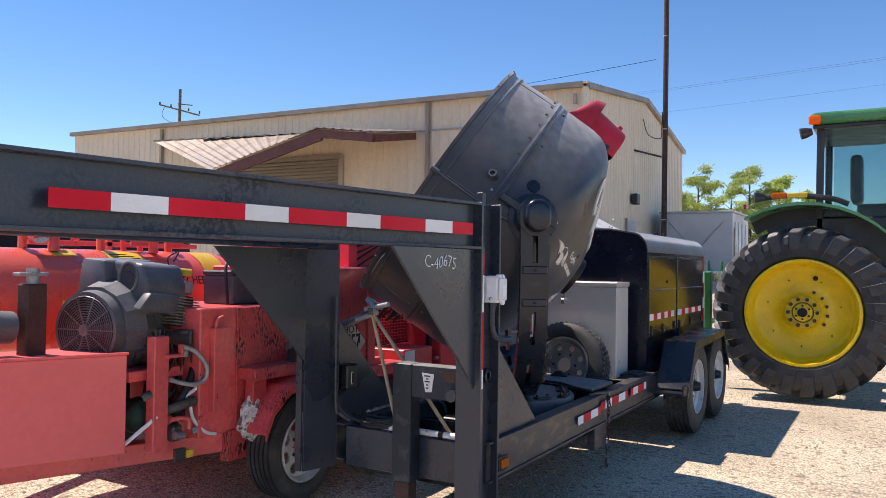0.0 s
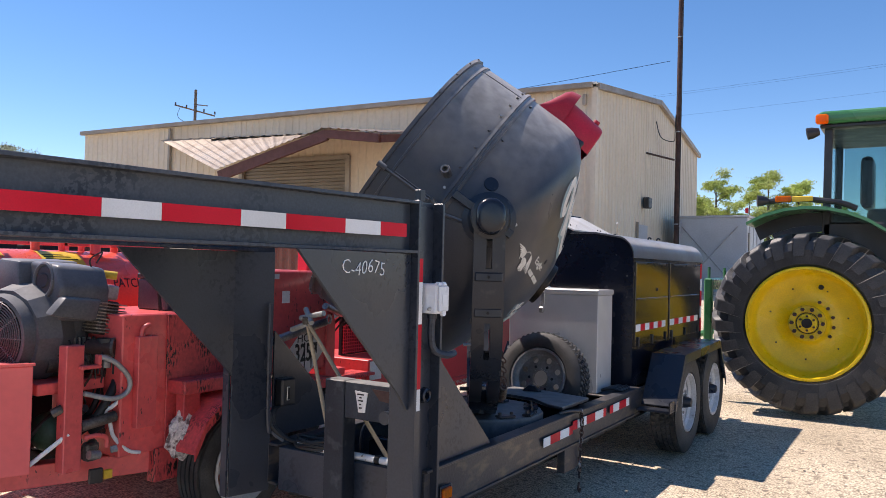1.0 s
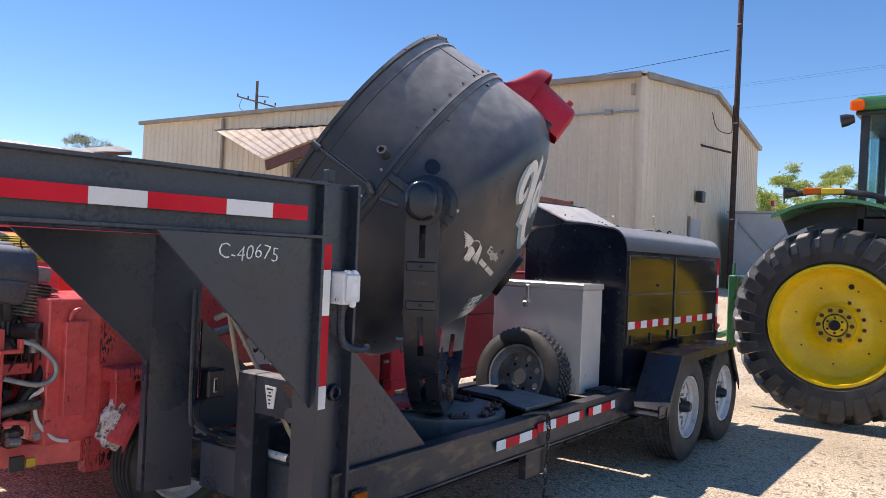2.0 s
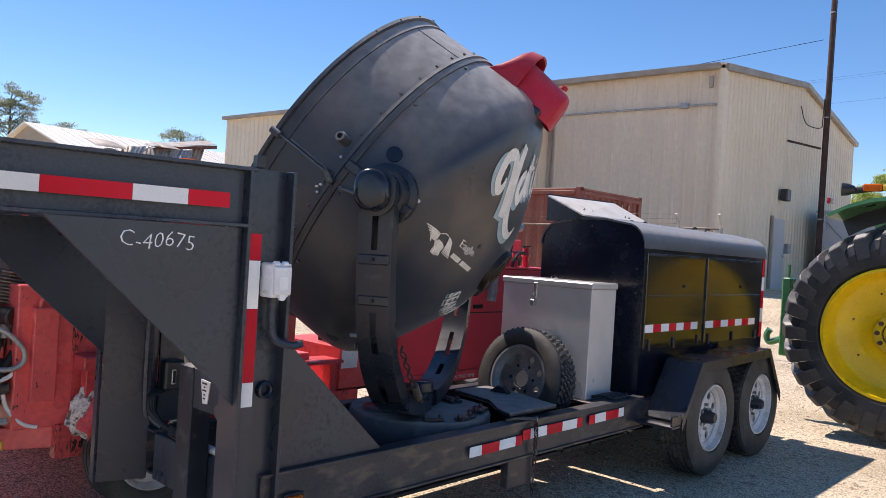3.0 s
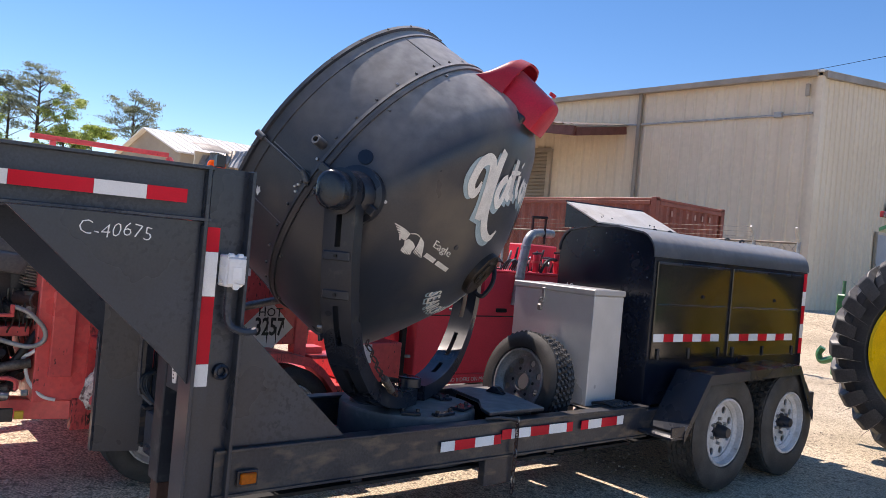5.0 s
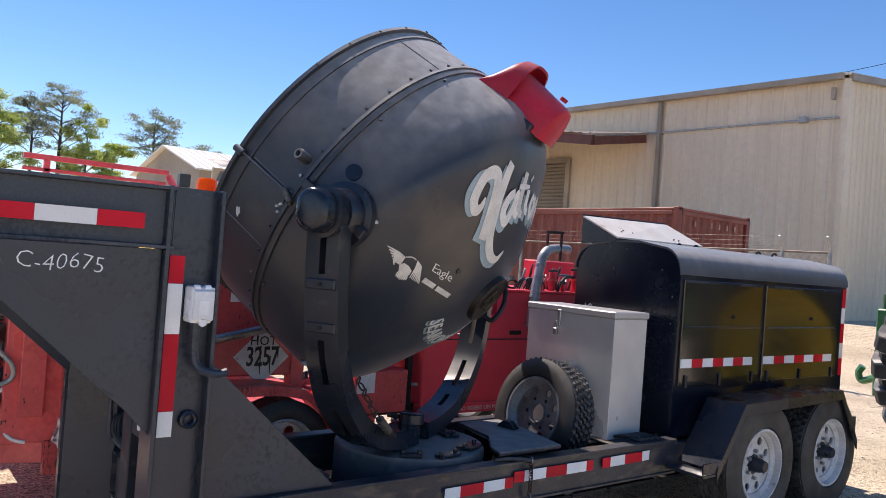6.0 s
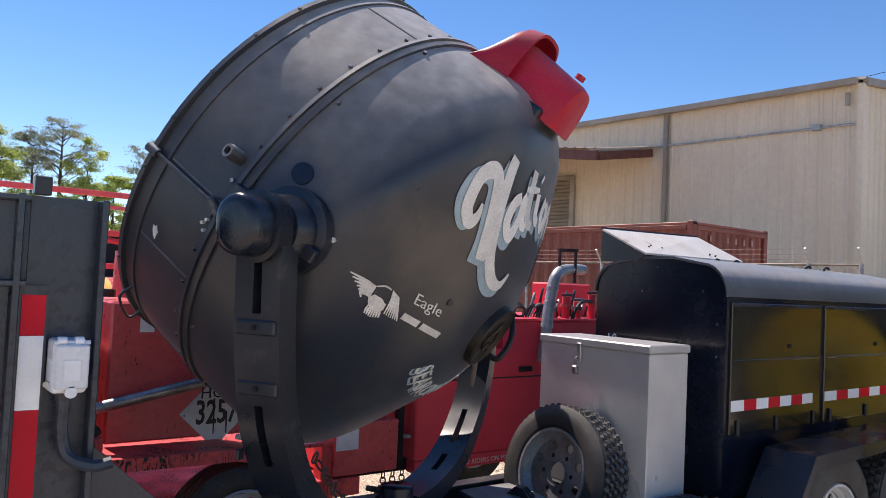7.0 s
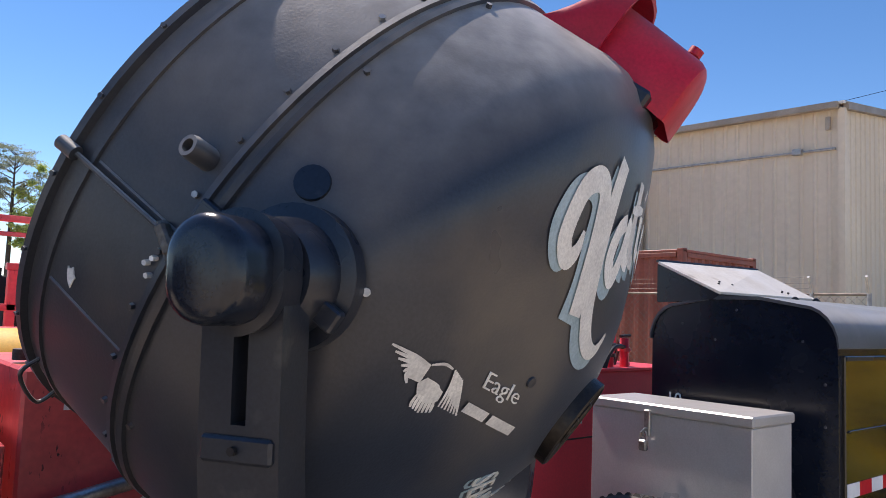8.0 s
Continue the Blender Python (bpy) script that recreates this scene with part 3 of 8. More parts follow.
    # weathered outlet box with conduit, pin ring, side marker
    ob = part("outlet_box", box(XR - 0.020, XR + 0.055, 2.950, 3.022, 1.150, 1.268, 0.008, None, 2), "white", t, "white weatherproof outlet box")
    cover = part("cover", box(XR + 0.056, XR + 0.068, 2.953, 3.022, 1.160, 1.258, 0.004), "white", ob)
    part("cover_panel", box(XR + 0.0685, XR + 0.0705, 2.970, 3.005, 1.178, 1.225, 0.0008), "white", cover)
    for y in (2.957, 2.992):
        part("hinge_ear", rod((XR + 0.052, y, 1.266), (XR + 0.052, y + 0.018, 1.266), 0.009, 12), "white", ob)
    part("hinge_bar", rod((XR + 0.052, 2.950, 1.262), (XR + 0.052, 3.024, 1.262), 0.005, 8), "white", ob)
    part("cover_latch", rod((XR + 0.056, 2.988, 1.154), (XR + 0.068, 2.988, 1.154), 0.013, 16), "white", ob)
    part("side_knob", rod((XR + 0.02, 2.949, 1.168), (XR + 0.03, 2.944, 1.168), 0.007, 10), "steel", ob)
    part("conduit", tube([(XR + 0.015, 2.985, 1.15), (XR + 0.012, 2.985, 1.06), (XR + 0.02, 3.0, 1.005), (XR + 0.05, 3.045, 0.985), (XR + 0.06, 3.085, 0.992)], 0.0145), "beam", t, "ribbed black conduit")
    part("conduit_nut", rod((XR + 0.015, 2.985, 1.150), (XR + 0.014, 2.985, 1.130), 0.019, 8), "black", t)
    ring = lathe([(-0.006, 0.016), (0.014, 0.016), (0.018, 0.022), (0.014, 0.030), (-0.006, 0.032)], 28, closed=True)
    part("pin_ring", ring, "black", t, "", True, along((1, 0, 0), (XR - 0.02, 2.995, 0.826)))
    mk = part("side_marker", box(XR + 0.001, XR + 0.02, 3.10, 3.165, 0.395, 0.437, 0.004), "amber", t, "amber side marker lamp")
    part("marker_base", box(XR - 0.003, XR + 0.008, 3.09, 3.175, 0.385, 0.447, 0.002), "black", mk)
    part("post_cap_pin", box(-1.525, -1.497, 2.90, 2.935, 1.586, 1.628, 0.002), "plastic", t)
    # lower hanger and hook chain
    part("hanger_plate", box(XR - 0.05, XR - 0.005, 4.40, 4.62, 0.215, 0.346, 0.003), "rail", t)
    chain = [(XR + 0.012, 4.585, 0.53), (XR + 0.022, 4.58, 0.46), (XR + 0.012, 4.588, 0.32), (XR + 0.006, 4.59, 0.14)]
    path = []
    for a, b in zip(chain, chain[1:]):
        for s in range(6):
            path.append(Vector(a).lerp(Vector(b), s / 6))
    for i, p in enumerate(path):
        q = Matrix.Translation(p) @ (pose(0, 0, 0, 0, 90, 0) if i % 2 else pose(0, 0, 0, 90, 0, 0))
        bm = bmesh.new()
        pts = [Vector((0.010 * math.cos(t_), 0.0, 0.018 * math.sin(t_))) for t_ in np.linspace(0, 2 * math.pi, 9)]
        tube(pts, 0.0032, 5, bm, 2)
        part("chain_link", bm, "steel" if i % 5 == 0 else "rust", t, "", True, Matrix.Translation(p) @ pose(0, 0, 0, 0, 0, 90 if i % 2 else 0))
    part("chain_hook", tube([(XR + 0.006, 4.59, 0.13), (XR + 0.008, 4.575, 0.10), (XR + 0.008, 4.59, 0.075), (XR + 0.008, 4.61, 0.09)], 0.006), "rust", t)
    part("chain_bolt", tube([(XR - 0.05, 4.42, 0.535), (XR - 0.02, 4.47, 0.545), (XR + 0.01, 4.55, 0.54), (XR + 0.014, 4.588, 0.53)], 0.008), "rail", t)
    # painted lot mark on the plate
    letters("lot_mark", "C-40675", 0.070, Matrix.Translation((XR - 0.0085, 2.575, 1.322)) @ Matrix(((0, 0, 1, 0), (1, 0, 0, 0), (0, 1, 0, 0), (0, 0, 0, 1))), "chalk", t, "white hand-painted lot mark", 0.001,
            lambda c: Vector((c.x + c.y * 0.10, c.y + 0.006 * math.sin(c.x * 40), c.z)), 0.0013)
    return t

trailer()
tagged(part("wood_block", box(-2.01, -1.82, 2.86, 3.05, -0.01, 0.121, 0.006), "block", None), "square pine block under the jack leg", "block")


# ---- searchlight ----
AXIS = (-1.953, 4.235)
YAW = -149.5
TILT = 35.0
PIVOT = 1.556
R_DRUM = 0.810
SL = Matrix.Translation((AXIS[0], AXIS[1], 0)) @ pose(0, 0, 0, 0, 0, YAW)
DR = SL @ pose(-0.028, 0, 1.458) @ pose(0, 0, 0, 0, -TILT, 0) @ Matrix.Diagonal((1.045, 0.977, 0.977, 1))
BACK = [(0.0, -0.352), (0.08, -0.350), (0.15, -0.341), (0.22, -0.326), (0.30, -0.302), (0.38, -0.270), (0.47, -0.230), (0.55, -0.195), (0.64, -0.155), (0.70, -0.124), (0.745, -0.090), (0.780, -0.050), (0.800, -0.005), (0.810, 0.05), (0.812, 0.26)]

def back_x(r):
    for (r0, x0), (r1, x1) in zip(BACK, BACK[1:]):
        if r <= r1:
            t = (r - r0) / (r1 - r0)
            t2 = t
            return x0 + (x1 - x0) * t2
    return BACK[-1][1]

def on_dome(y, z, lift=0.004):
    r = math.hypot(y, z)
    return Vector((back_x(r) - lift, y, z))

def dome_strip(pts, width, lift):
    """A painted stroke on the dome: (y, z, width factor) points, laid on the rounded back."""
    bm = bmesh.new()
    rows = []
    for i, (y, z, k) in enumerate(pts):
        a, b = pts[max(i - 1, 0)], pts[min(i + 1, len(pts) - 1)]
        d = Vector((b[0] - a[0], b[1] - a[1]))
        d = d.normalized() if d.length > 1e-6 else Vector((1, 0))
        nrm = Vector((-d.y, d.x)) * (width * k / 2)
        rows.append([bm.verts.new(on_dome(y + nrm.x * s, z + nrm.y * s, lift)) for s in (-1, -0.33, 0.33, 1)])
    for r0, r1 in zip(rows, rows[1:]):
        for i in range(3):
            bm.faces.new((r0[i], r0[i + 1], r1[i + 1], r1[i]))
    return bm

def spline(pts, steps=8):
    out = []
    for i in range(len(pts) - 1):
        p = [pts[max(i - 1, 0)], pts[i], pts[i + 1], pts[min(i + 2, len(pts) - 1)]]
        for s in range(steps):
            t = s / steps
            out.append(tuple(0.5 * (2 * p[1][k] + (p[2][k] - p[0][k]) * t + (2 * p[0][k] - 5 * p[1][k] + 4 * p[2][k] - p[3][k]) * t * t + (3 * p[1][k] - p[0][k] - 3 * p[2][k] + p[3][k]) * t ** 3) for k in range(3)))
    return out + [pts[-1]]

def searchlight():
    t = thing("searchlight", "large black vintage searchlight drum on a slotted yoke, tilted skyward", "searchlight", (AXIS[0], AXIS[1], 0.55))
    # turntable
    tt = part("turntable", lathe([(0.301, 0.0), (0.301, 0.355), (0.535, 0.355), (0.548, 0.346), (0.550, 0.0)], 64), "matte_black", t, "round black turntable base", True, Matrix.Translation((AXIS[0], AXIS[1], 0)) @ pose(0, 0, 0, 0, -90, 0))
    for x, y, w_, l_, turn in ((-1.98, 4.49, 0.045, 0.16, 80), (-1.975, 4.445, 0.03, 0.13, 82), (-1.72, 4.41, 0.08, 0.13, 25), (-1.635, 4.215, 0.05, 0.13, 10), (-1.70, 4.06, 0.05, 0.10, -30), (-2.25, 4.36, 0.05, 0.12, 60)):
        f = pose(x, y, 0.551, 0, 0, turn)
        part("clamp", box(-w_ / 2, w_ / 2, -l_ / 2, l_ / 2, 0, 0.014, 0.004), "black", tt, "", False, f)
        for q in (-1, 1):
            part("bolt", rod((0, q * l_ * 0.36, 0.0145), (0, q * l_ * 0.36, 0.028), 0.010, 6), "black", tt, "", False, f)
    part("access_cover", lathe([(0, 0), (0, 0.11), (0.012, 0.105), (0.014, 0)], 32), "black", tt, "", True, pose(-2.02, 4.045, 0.551) @ pose(0, 0, 0, 0, -90, 0))
    part("cover_screw", rod((-1.96, 3.98, 0.565), (-1.96, 3.98, 0.572), 0.010, 8), "dark", tt)
    # yoke: two slotted arms joined by a curved foot
    arm_path = [(0.05, 0.632), (0.22, 0.638), (0.41, 0.672), (0.59, 0.752), (0.735, 0.885), (0.822, 1.06), (0.856, 1.28), (0.864, PIVOT)]
    pts = [Vector((0, y, z)) for y, z in arm_path]
    fine = []
    for i in range(len(pts) - 1):
        for s in range(4):
            fine.append(pts[i].lerp(pts[i + 1], s / 4))
    fine.append(pts[-1])
    sm = [fine[0]] + [(fine[i - 1] + fine[i] * 2 + fine[i + 1]) / 4 for i in range(1, len(fine) - 1)] + [fine[-1]]
    slots = ((0.66, 0.70), (0.735, 0.86), (0.945, 1.10), (1.32, 1.465))
    half, gap, th = 0.070, 0.013, 0.078
    dense = [a.lerp(b, k / 4) for a, b in zip(sm, sm[1:]) for k in range(4)] + [sm[-1]]
    for _ in range(6):
        dense = [dense[0]] + [(dense[i - 1] + dense[i] * 2 + dense[i + 1]) / 4 for i in range(1, len(dense) - 1)] + [dense[-1]]
    for side in (1, -1):
        bm = bmesh.new()
        rows, is_slot = [], []
        for i, p in enumerate(dense):
            d = (dense[min(i + 1, len(dense) - 1)] - dense[max(i - 1, 0)]).normalized()
            q = p + Vector((0, d.z, -d.y)) * th
            rows.append([[bm.verts.new((x, side * c.y, c.z)) for x in (-half, -gap, gap, half)] for c in (p, q)])
            is_slot.append(any(a < p.z < b for a, b in slots) and p.y > 0.2)
        for i in range(len(dense) - 1):
            a, b, hole = rows[i], rows[i + 1], is_slot[i]
            for lay in (0, 1):
                for k in (0, 1, 2):
                    if not (hole and k == 1):
                        bm.faces.new((a[lay][k], a[lay][k + 1], b[lay][k + 1], b[lay][k]))
            for k in (0, 3) + ((1, 2) if hole else ()):
                bm.faces.new((a[0][k], b[0][k], b[1][k], a[1][k]))
            if i and hole != is_slot[i - 1]:
                bm.faces.new((a[0][1], a[0][2], a[1][2], a[1][1]))
        for r in (rows[0], rows[-1]):
            for k in range(3):
                bm.faces.new((r[0][k], r[0][k + 1], r[1][k + 1], r[1][k]))
        arm = part("yoke_arm", bm, "black", t, "curved black yoke arm with long slots", True, SL)
        for z0 in (1.113, 1.273):
            near = min(dense, key=lambda p: abs(p.z - z0 - 0.02))
            yy = near.y + th - 0.002
            y0, y1 = sorted((side * (yy - 0.004), side * (yy + 0.011)))
            part("clip", box(-0.062, 0.062, y0, y1, z0, z0 + 0.040, 0.005), "black", arm, "", False, SL)
            part("clip_bolt", rod((0.0, side * (yy + 0.012), z0 + 0.020), (0.0, side * (yy + 0.020), z0 + 0.020), 0.007, 8), "dark", arm, "", False, SL)
        part("side_bolt", rod((0.071, side * 0.845, 0.985), (0.105, side * 0.845, 0.985), 0.008, 8), "steel", arm, "", False, SL)
        for z0 in (0.93, 1.08):
            part("edge_lug", box(0.0705, 0.080, side * 0.868 - 0.015, side * 0.868 + 0.015, z0, z0 + 0.03, 0.003), "black", arm, "", False, SL)
        # trunnion housing and motor cap
        f = SL @ pose(0, 0, PIVOT) @ pose(0, 0, 0, 0, 0, 90 * side)
        part("trunnion", lathe([(0.78, 0.0), (0.78, 0.125), (0.815, 0.125), (0.82, 0.10), (0.86, 0.095), (0.894, 0.085), (0.894, 0.0)], 36), "black", t, "", True, f)
        capm = bmesh.new()
        def stadium(r, h, x, k=32):
            return [capm.verts.new((x, r * math.cos(2 * math.pi * i / k), r * math.sin(2 * math.pi * i / k) + (h if math.sin(2 * math.pi * i / k) > 0 else -h))) for i in range(k)]
        rings = [stadium(r, 0.016, x) for x, r in ((0.900, 0.076), (0.950, 0.078), (0.962, 0.080), (0.964, 0.064), (1.030, 0.064), (1.044, 0.060), (1.052, 0.050), (1.054, 0.036))]
        for a, b in zip(rings, rings[1:]):
            for i in range(32):
                capm.faces.new((a[i], a[(i + 1) % 32], b[(i + 1) % 32], b[i]))
        capm.faces.new(rings[0][::-1])
        capm.faces.new(rings[-1])
        part("motor_cap", capm, "black", t, "rounded black motor cap", True, f)
        part("trunnion_brace", box(-0.02, 0.02, side * 0.838 - 0.012, side * 0.838 + 0.012, -0.13, 0.20, 0.004), "black", t, "", False, SL @ pose(0, 0, PIVOT) @ pose(0, 0, 0, 0, -TILT + 90, 0))
    hang = [Vector((-0.080, 0.735, 0.93)), Vector((-0.095, 0.62, 0.80)), Vector((-0.10, 0.50, 0.71)), Vector((-0.09, 0.40, 0.665))]
    for i in range(16):
        q = i / 15 * 3
        a, b = hang[min(int(q), 2)], hang[min(int(q), 2) + 1]
        p = a.lerp(b, q - min(int(q), 2))
        ring = [Vector((0.0, 0.009 * math.cos(c), 0.017 * math.sin(c))) for c in np.linspace(0, 2 * math.pi, 9)]
        part("chain_link", tube(ring, 0.0035, 5, None, 2), "rust", t, "", True, SL @ Matrix.Translation(p) @ pose(0, 0, 0, 45, 0, 90 if i % 2 else 0))
    part("turnbuckle", rod((-0.10, 0.56, 0.755), (-0.10, 0.47, 0.69), 0.018, 10), "cast", t, "greasy turnbuckle", True, SL)
    part("foot_boss", lathe([(0.632, 0.0), (0.632, 0.062), (0.675, 0.060), (0.680, 0.050), (0.680, 0)], 28), "black", t, "", True, SL @ pose(0, 0, 0, 0, -90, 0))
    part("boss_screw", rod((0.05, 0.02, 0.655), (0.115, 0.02, 0.655), 0.011, 8), "cast", t, "", True, SL)
    # drum
    prof = [(x, r) for r, x in BACK]
    body = lathe(prof, 96)
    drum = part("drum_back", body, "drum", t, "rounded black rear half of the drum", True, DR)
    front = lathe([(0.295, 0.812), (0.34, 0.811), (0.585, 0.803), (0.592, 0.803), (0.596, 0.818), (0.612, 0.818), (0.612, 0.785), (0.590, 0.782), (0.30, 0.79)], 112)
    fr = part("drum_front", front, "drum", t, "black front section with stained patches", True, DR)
    # black disc stands for the unlit drum interior, its shade in the colour
    part("front_glass_rim", lathe([(0.53, 0.0), (0.55, 0.33), (0.59, 0.781)], 64), "void", fr, "", True, DR)
    part("flange", lathe([(0.255, 0.811), (0.255, 0.822), (0.268, 0.825), (0.270, 0.817), (0.284, 0.817), (0.286, 0.826), (0.300, 0.824), (0.300, 0.811)], 112), "drum", t, "bolted flange ring", True, DR)
    part("front_band", lathe([(0.540, 0.803), (0.542, 0.811), (0.552, 0.811), (0.554, 0.803)], 112), "drum", fr, "", True, DR)
    for i in range(40):
        a = 2 * math.pi * (i + 0.5) / 40
        for x, r in ((0.240, 0.811), (0.318, 0.811)):
            if (i * 7) % 3 == 0 or x > 0.3:
                c = Vector((x, r * math.cos(a), r * math.sin(a)))
                bm = rod(c, c * 1.0 + Vector((0, 0.010 * math.cos(a), 0.010 * math.sin(a))), 0.007, 6)
                part("bolt", bm, "steel" if i % 4 == 0 else "drum", t, "", False, DR)
    for i in range(28):
        a = 2 * math.pi * (i + 0.5) / 28
        c = Vector((0.604, 0.818 * math.cos(a), 0.818 * math.sin(a)))
        part("rim_screw", rod(c, c + Vector((0, 0.006 * math.cos(a), 0.006 * math.sin(a))), 0.006, 6), "drum", fr, "", False, DR)
    # seams along the front section
    for ang in (-1, -21, 62, 118, 156, 204, 300):
        a = radians(ang)
        p = [Vector((x, r * math.cos(a), r * math.sin(a))) for x, r in ((0.305, 0.811), (0.43, 0.808), (0.535, 0.804))]
        part("seam", tube(p, 0.0040, 6), "drum", fr, "raised weld seam", True, DR)
    # latches at the ends of the near seam, lugs, rim hinge
    def on_front(x, ang, lift=0.0):
        r = R_DRUM + 0.002 - max(x - 0.30, 0) * 0.030 + lift
        return Vector((x, r * math.cos(radians(ang)), r * math.sin(radians(ang))))
    for ang in (-2, 182):
        p = on_front(0.305, ang, 0.022)
        la = part("latch", box(-0.030, 0.030, -0.013, 0.013, -0.012, 0.012, 0.005), "cast", t, "paint-chipped latch", False, DR @ along(on_front(0.25, ang - 2) - on_front(0.35, ang + 2), p))
        part("latch_arm", rod(on_front(0.28, ang - 2, 0.016), on_front(0.34, ang + 1, 0.012), 0.010, 8), "drum", la, "", True, DR)
        for x, da in ((0.318, -3.6), (0.328, -4.8), (0.312, -6.0)):
            part("chipped_bolt", rod(on_front(x, ang + da), on_front(x, ang + da, 0.014), 0.0055, 6), "decal", t, "bolt with bare chipped head", False, DR)
        part("rim_hinge", rod(on_front(0.578, ang, 0.016), on_front(0.620, ang, 0.020), 0.016, 12), "drum", fr, "", True, DR)
        part("hinge_bar", rod(on_front(0.32, ang, 0.006), on_front(0.585, ang, 0.014), 0.006, 8), "drum", fr, "", True, DR)
        part("rear_strap", rod(on_front(0.25, ang - 1, 0.006), on_front(0.16, ang + 1, 0.006), 0.009, 8), "drum", t, "", True, DR)
    for ang in (9, 130, 228):
        p, q = on_front(0.345, ang, -0.005), on_front(0.362, ang, 0.045)
        bm = lathe([(0.0, 0.0), (0.0, 0.024), (0.045, 0.024), (0.055, 0.021), (0.055, 0.013), (0.030, 0.013), (0.030, 0.0)], 20)
        part("lug", bm, "drum", fr, "hollow round lug", True, DR @ along(q - p, p))
    outline = [(-0.004, -1.9), (0.006, -1.2), (0.013, -0.2), (0.017, 1.0), (0.010, 0.8), (0.003, 1.5), (-0.004, 0.5), (-0.010, 0.2), (-0.006, -0.8)]
    a, b = [on_front(0.478 + dx, -17.5 + da, 0.0005) for dx, da in outline], [on_front(0.478 + dx, -17.5 + da, 0.003) for dx, da in outline]
    bm = prism(b, a[0] - b[0])
    part("chip", bm, "decal", fr, "bare chipped patch", False, DR)
    part("lower_handle", tube([on_front(0.57, -42, 0.0), on_front(0.57, -43, 0.05), on_front(0.57, -52, 0.05), on_front(0.57, -53, 0.0)], 0.005), "drum", fr, "", True, DR)
    # ribs on the back half
    part("rear_hole_cover", lathe([(0, 0), (0, 0.035), (0.01, 0.033), (0.012, 0)], 20), "black", drum, "", True, DR @ along((0.0, math.cos(radians(17)), math.sin(radians(17))), on_front(0.16, 15, -0.006)))
    part("inspection_screw", rod((-0.030, 0.785, 0.120), (-0.034, 0.799, 0.122), 0.0075, 12), "decal", drum, "white screw head", False, DR)
    # medallion
    MED = DR @ pose(-0.358, 0.02, 0.01)
    med = part("medallion", lathe([(0.020, 0.0), (0.020, 0.126), (-0.010, 0.126), (-0.014, 0.119), (-0.009, 0.112), (-0.009, 0.0)], 48), "bronze", t, "round cast plate on the back", True, MED)
    for k in range(3):
        pts = [Vector((-0.010, 0.075 * math.cos(a) * (0.55 + 0.25 * math.sin(a * 2 + k)), 0.075 * math.sin(a) * (0.6 + 0.3 * math.cos(a * 3 + k)))) for a in np.linspace(k * 2.1, k * 2.1 + 4.2, 9)]
        part("relief", tube(pts, 0.007, 6, None, 3), "bronze", med, "", True, MED)
    # red vent hood on top
    HD = DR @ pose(0.115, 0, 0.075) @ Matrix.Diagonal((0.80, 0.88, 0.90, 1))
    def hood_ring(x, w, h, base, n=18):
        out = []
        for i in range(n + 1):
            a = math.pi * i / n
            c, s = math.cos(a), math.sin(a)
            out.append(Vector((x, math.copysign(abs(c) ** 0.6, c) * w, base + (abs(s) ** 0.7) * h)))
        return out
    bm = bmesh.new()
    secs = [hood_ring(-0.02, 0.150, 0.19, 0.78), hood_ring(-0.12, 0.150, 0.195, 0.765), hood_ring(-0.285, 0.146, 0.205, 0.735), hood_ring(-0.305, 0.138, 0.195, 0.735), hood_ring(-0.312, 0.120, 0.175, 0.735)]
    rows = [[bm.verts.new(p) for p in s] for s in secs]
    for a, b in zip(rows, rows[1:]):
        for i in range(len(a) - 1):
            bm.faces.new((a[i], a[i + 1], b[i + 1], b[i]))
    bm.faces.new(rows[-1])
    bm.faces.new(rows[0][::-1])
    hood = part("vent_hood", bm, "hood", t, "red sheet-metal vent hood", True, HD)
    bm = bmesh.new()
    secs = [hood_ring(0.135, 0.225, 0.020, 0.785), hood_ring(0.09, 0.215, 0.11, 0.785), hood_ring(0.045, 0.205, 0.205, 0.785), hood_ring(0.015, 0.20, 0.235, 0.785), hood_ring(-0.05, 0.192, 0.248, 0.785)]
    rows = [[bm.verts.new(p) for p in s] for s in secs]
    inner = [[bm.verts.new(Vector((v.co.x, v.co.y * 0.95, 0.76 + (v.co.z - 0.76) * 0.95))) for v in r] for r in rows]
    for grid in (rows, inner):
        for a, b in zip(grid, grid[1:]):
            for i in range(len(a) - 1):
                bm.faces.new((a[i], a[i + 1], b[i + 1], b[i]))
    for a, b in ((rows[0], inner[0]), (rows[-1], inner[-1])):
        for i in range(len(a) - 1):
            bm.faces.new((a[i], a[i + 1], b[i + 1], b[i]))
    part("hood_scoop", bm, "hood", hood, "flared red scoop", True, HD)
    part("hood_knob", rod((-0.24, 0, 0.955), (-0.24, 0, 0.975), 0.022, 12), "hood", hood, "", True, HD)
    part("hood_base", box(-0.25, 0.12, -0.19, 0.19, 0.69, 0.775, 0.01), "black", hood, "", False, HD)
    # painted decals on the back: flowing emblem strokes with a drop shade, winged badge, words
    logo = part("emblem_shade", dome_strip(spline([(0.430, 0.355, 0.5), (0.462, 0.342, 1.0), (0.493, 0.395, 1.2), (0.470, 0.470, 1.1), (0.420, 0.500, 1.0), (0.370, 0.48, 1.2), (0.360, 0.400, 1.2), (0.350, 0.320, 1.2), (0.352, 0.238, 1.2)]), 0.050, 0.003), "decal_grey", t, "white painted script-style emblem with blue-grey shading", False, DR)
    def stroke(*pts, shade=True, wide=0.046):
        if shade:
            part("stroke_shade", dome_strip(spline([(y + 0.016, z - 0.026, k * 1.12) for y, z, k in pts]), wide, 0.003), "decal_grey", logo, "", False, DR)
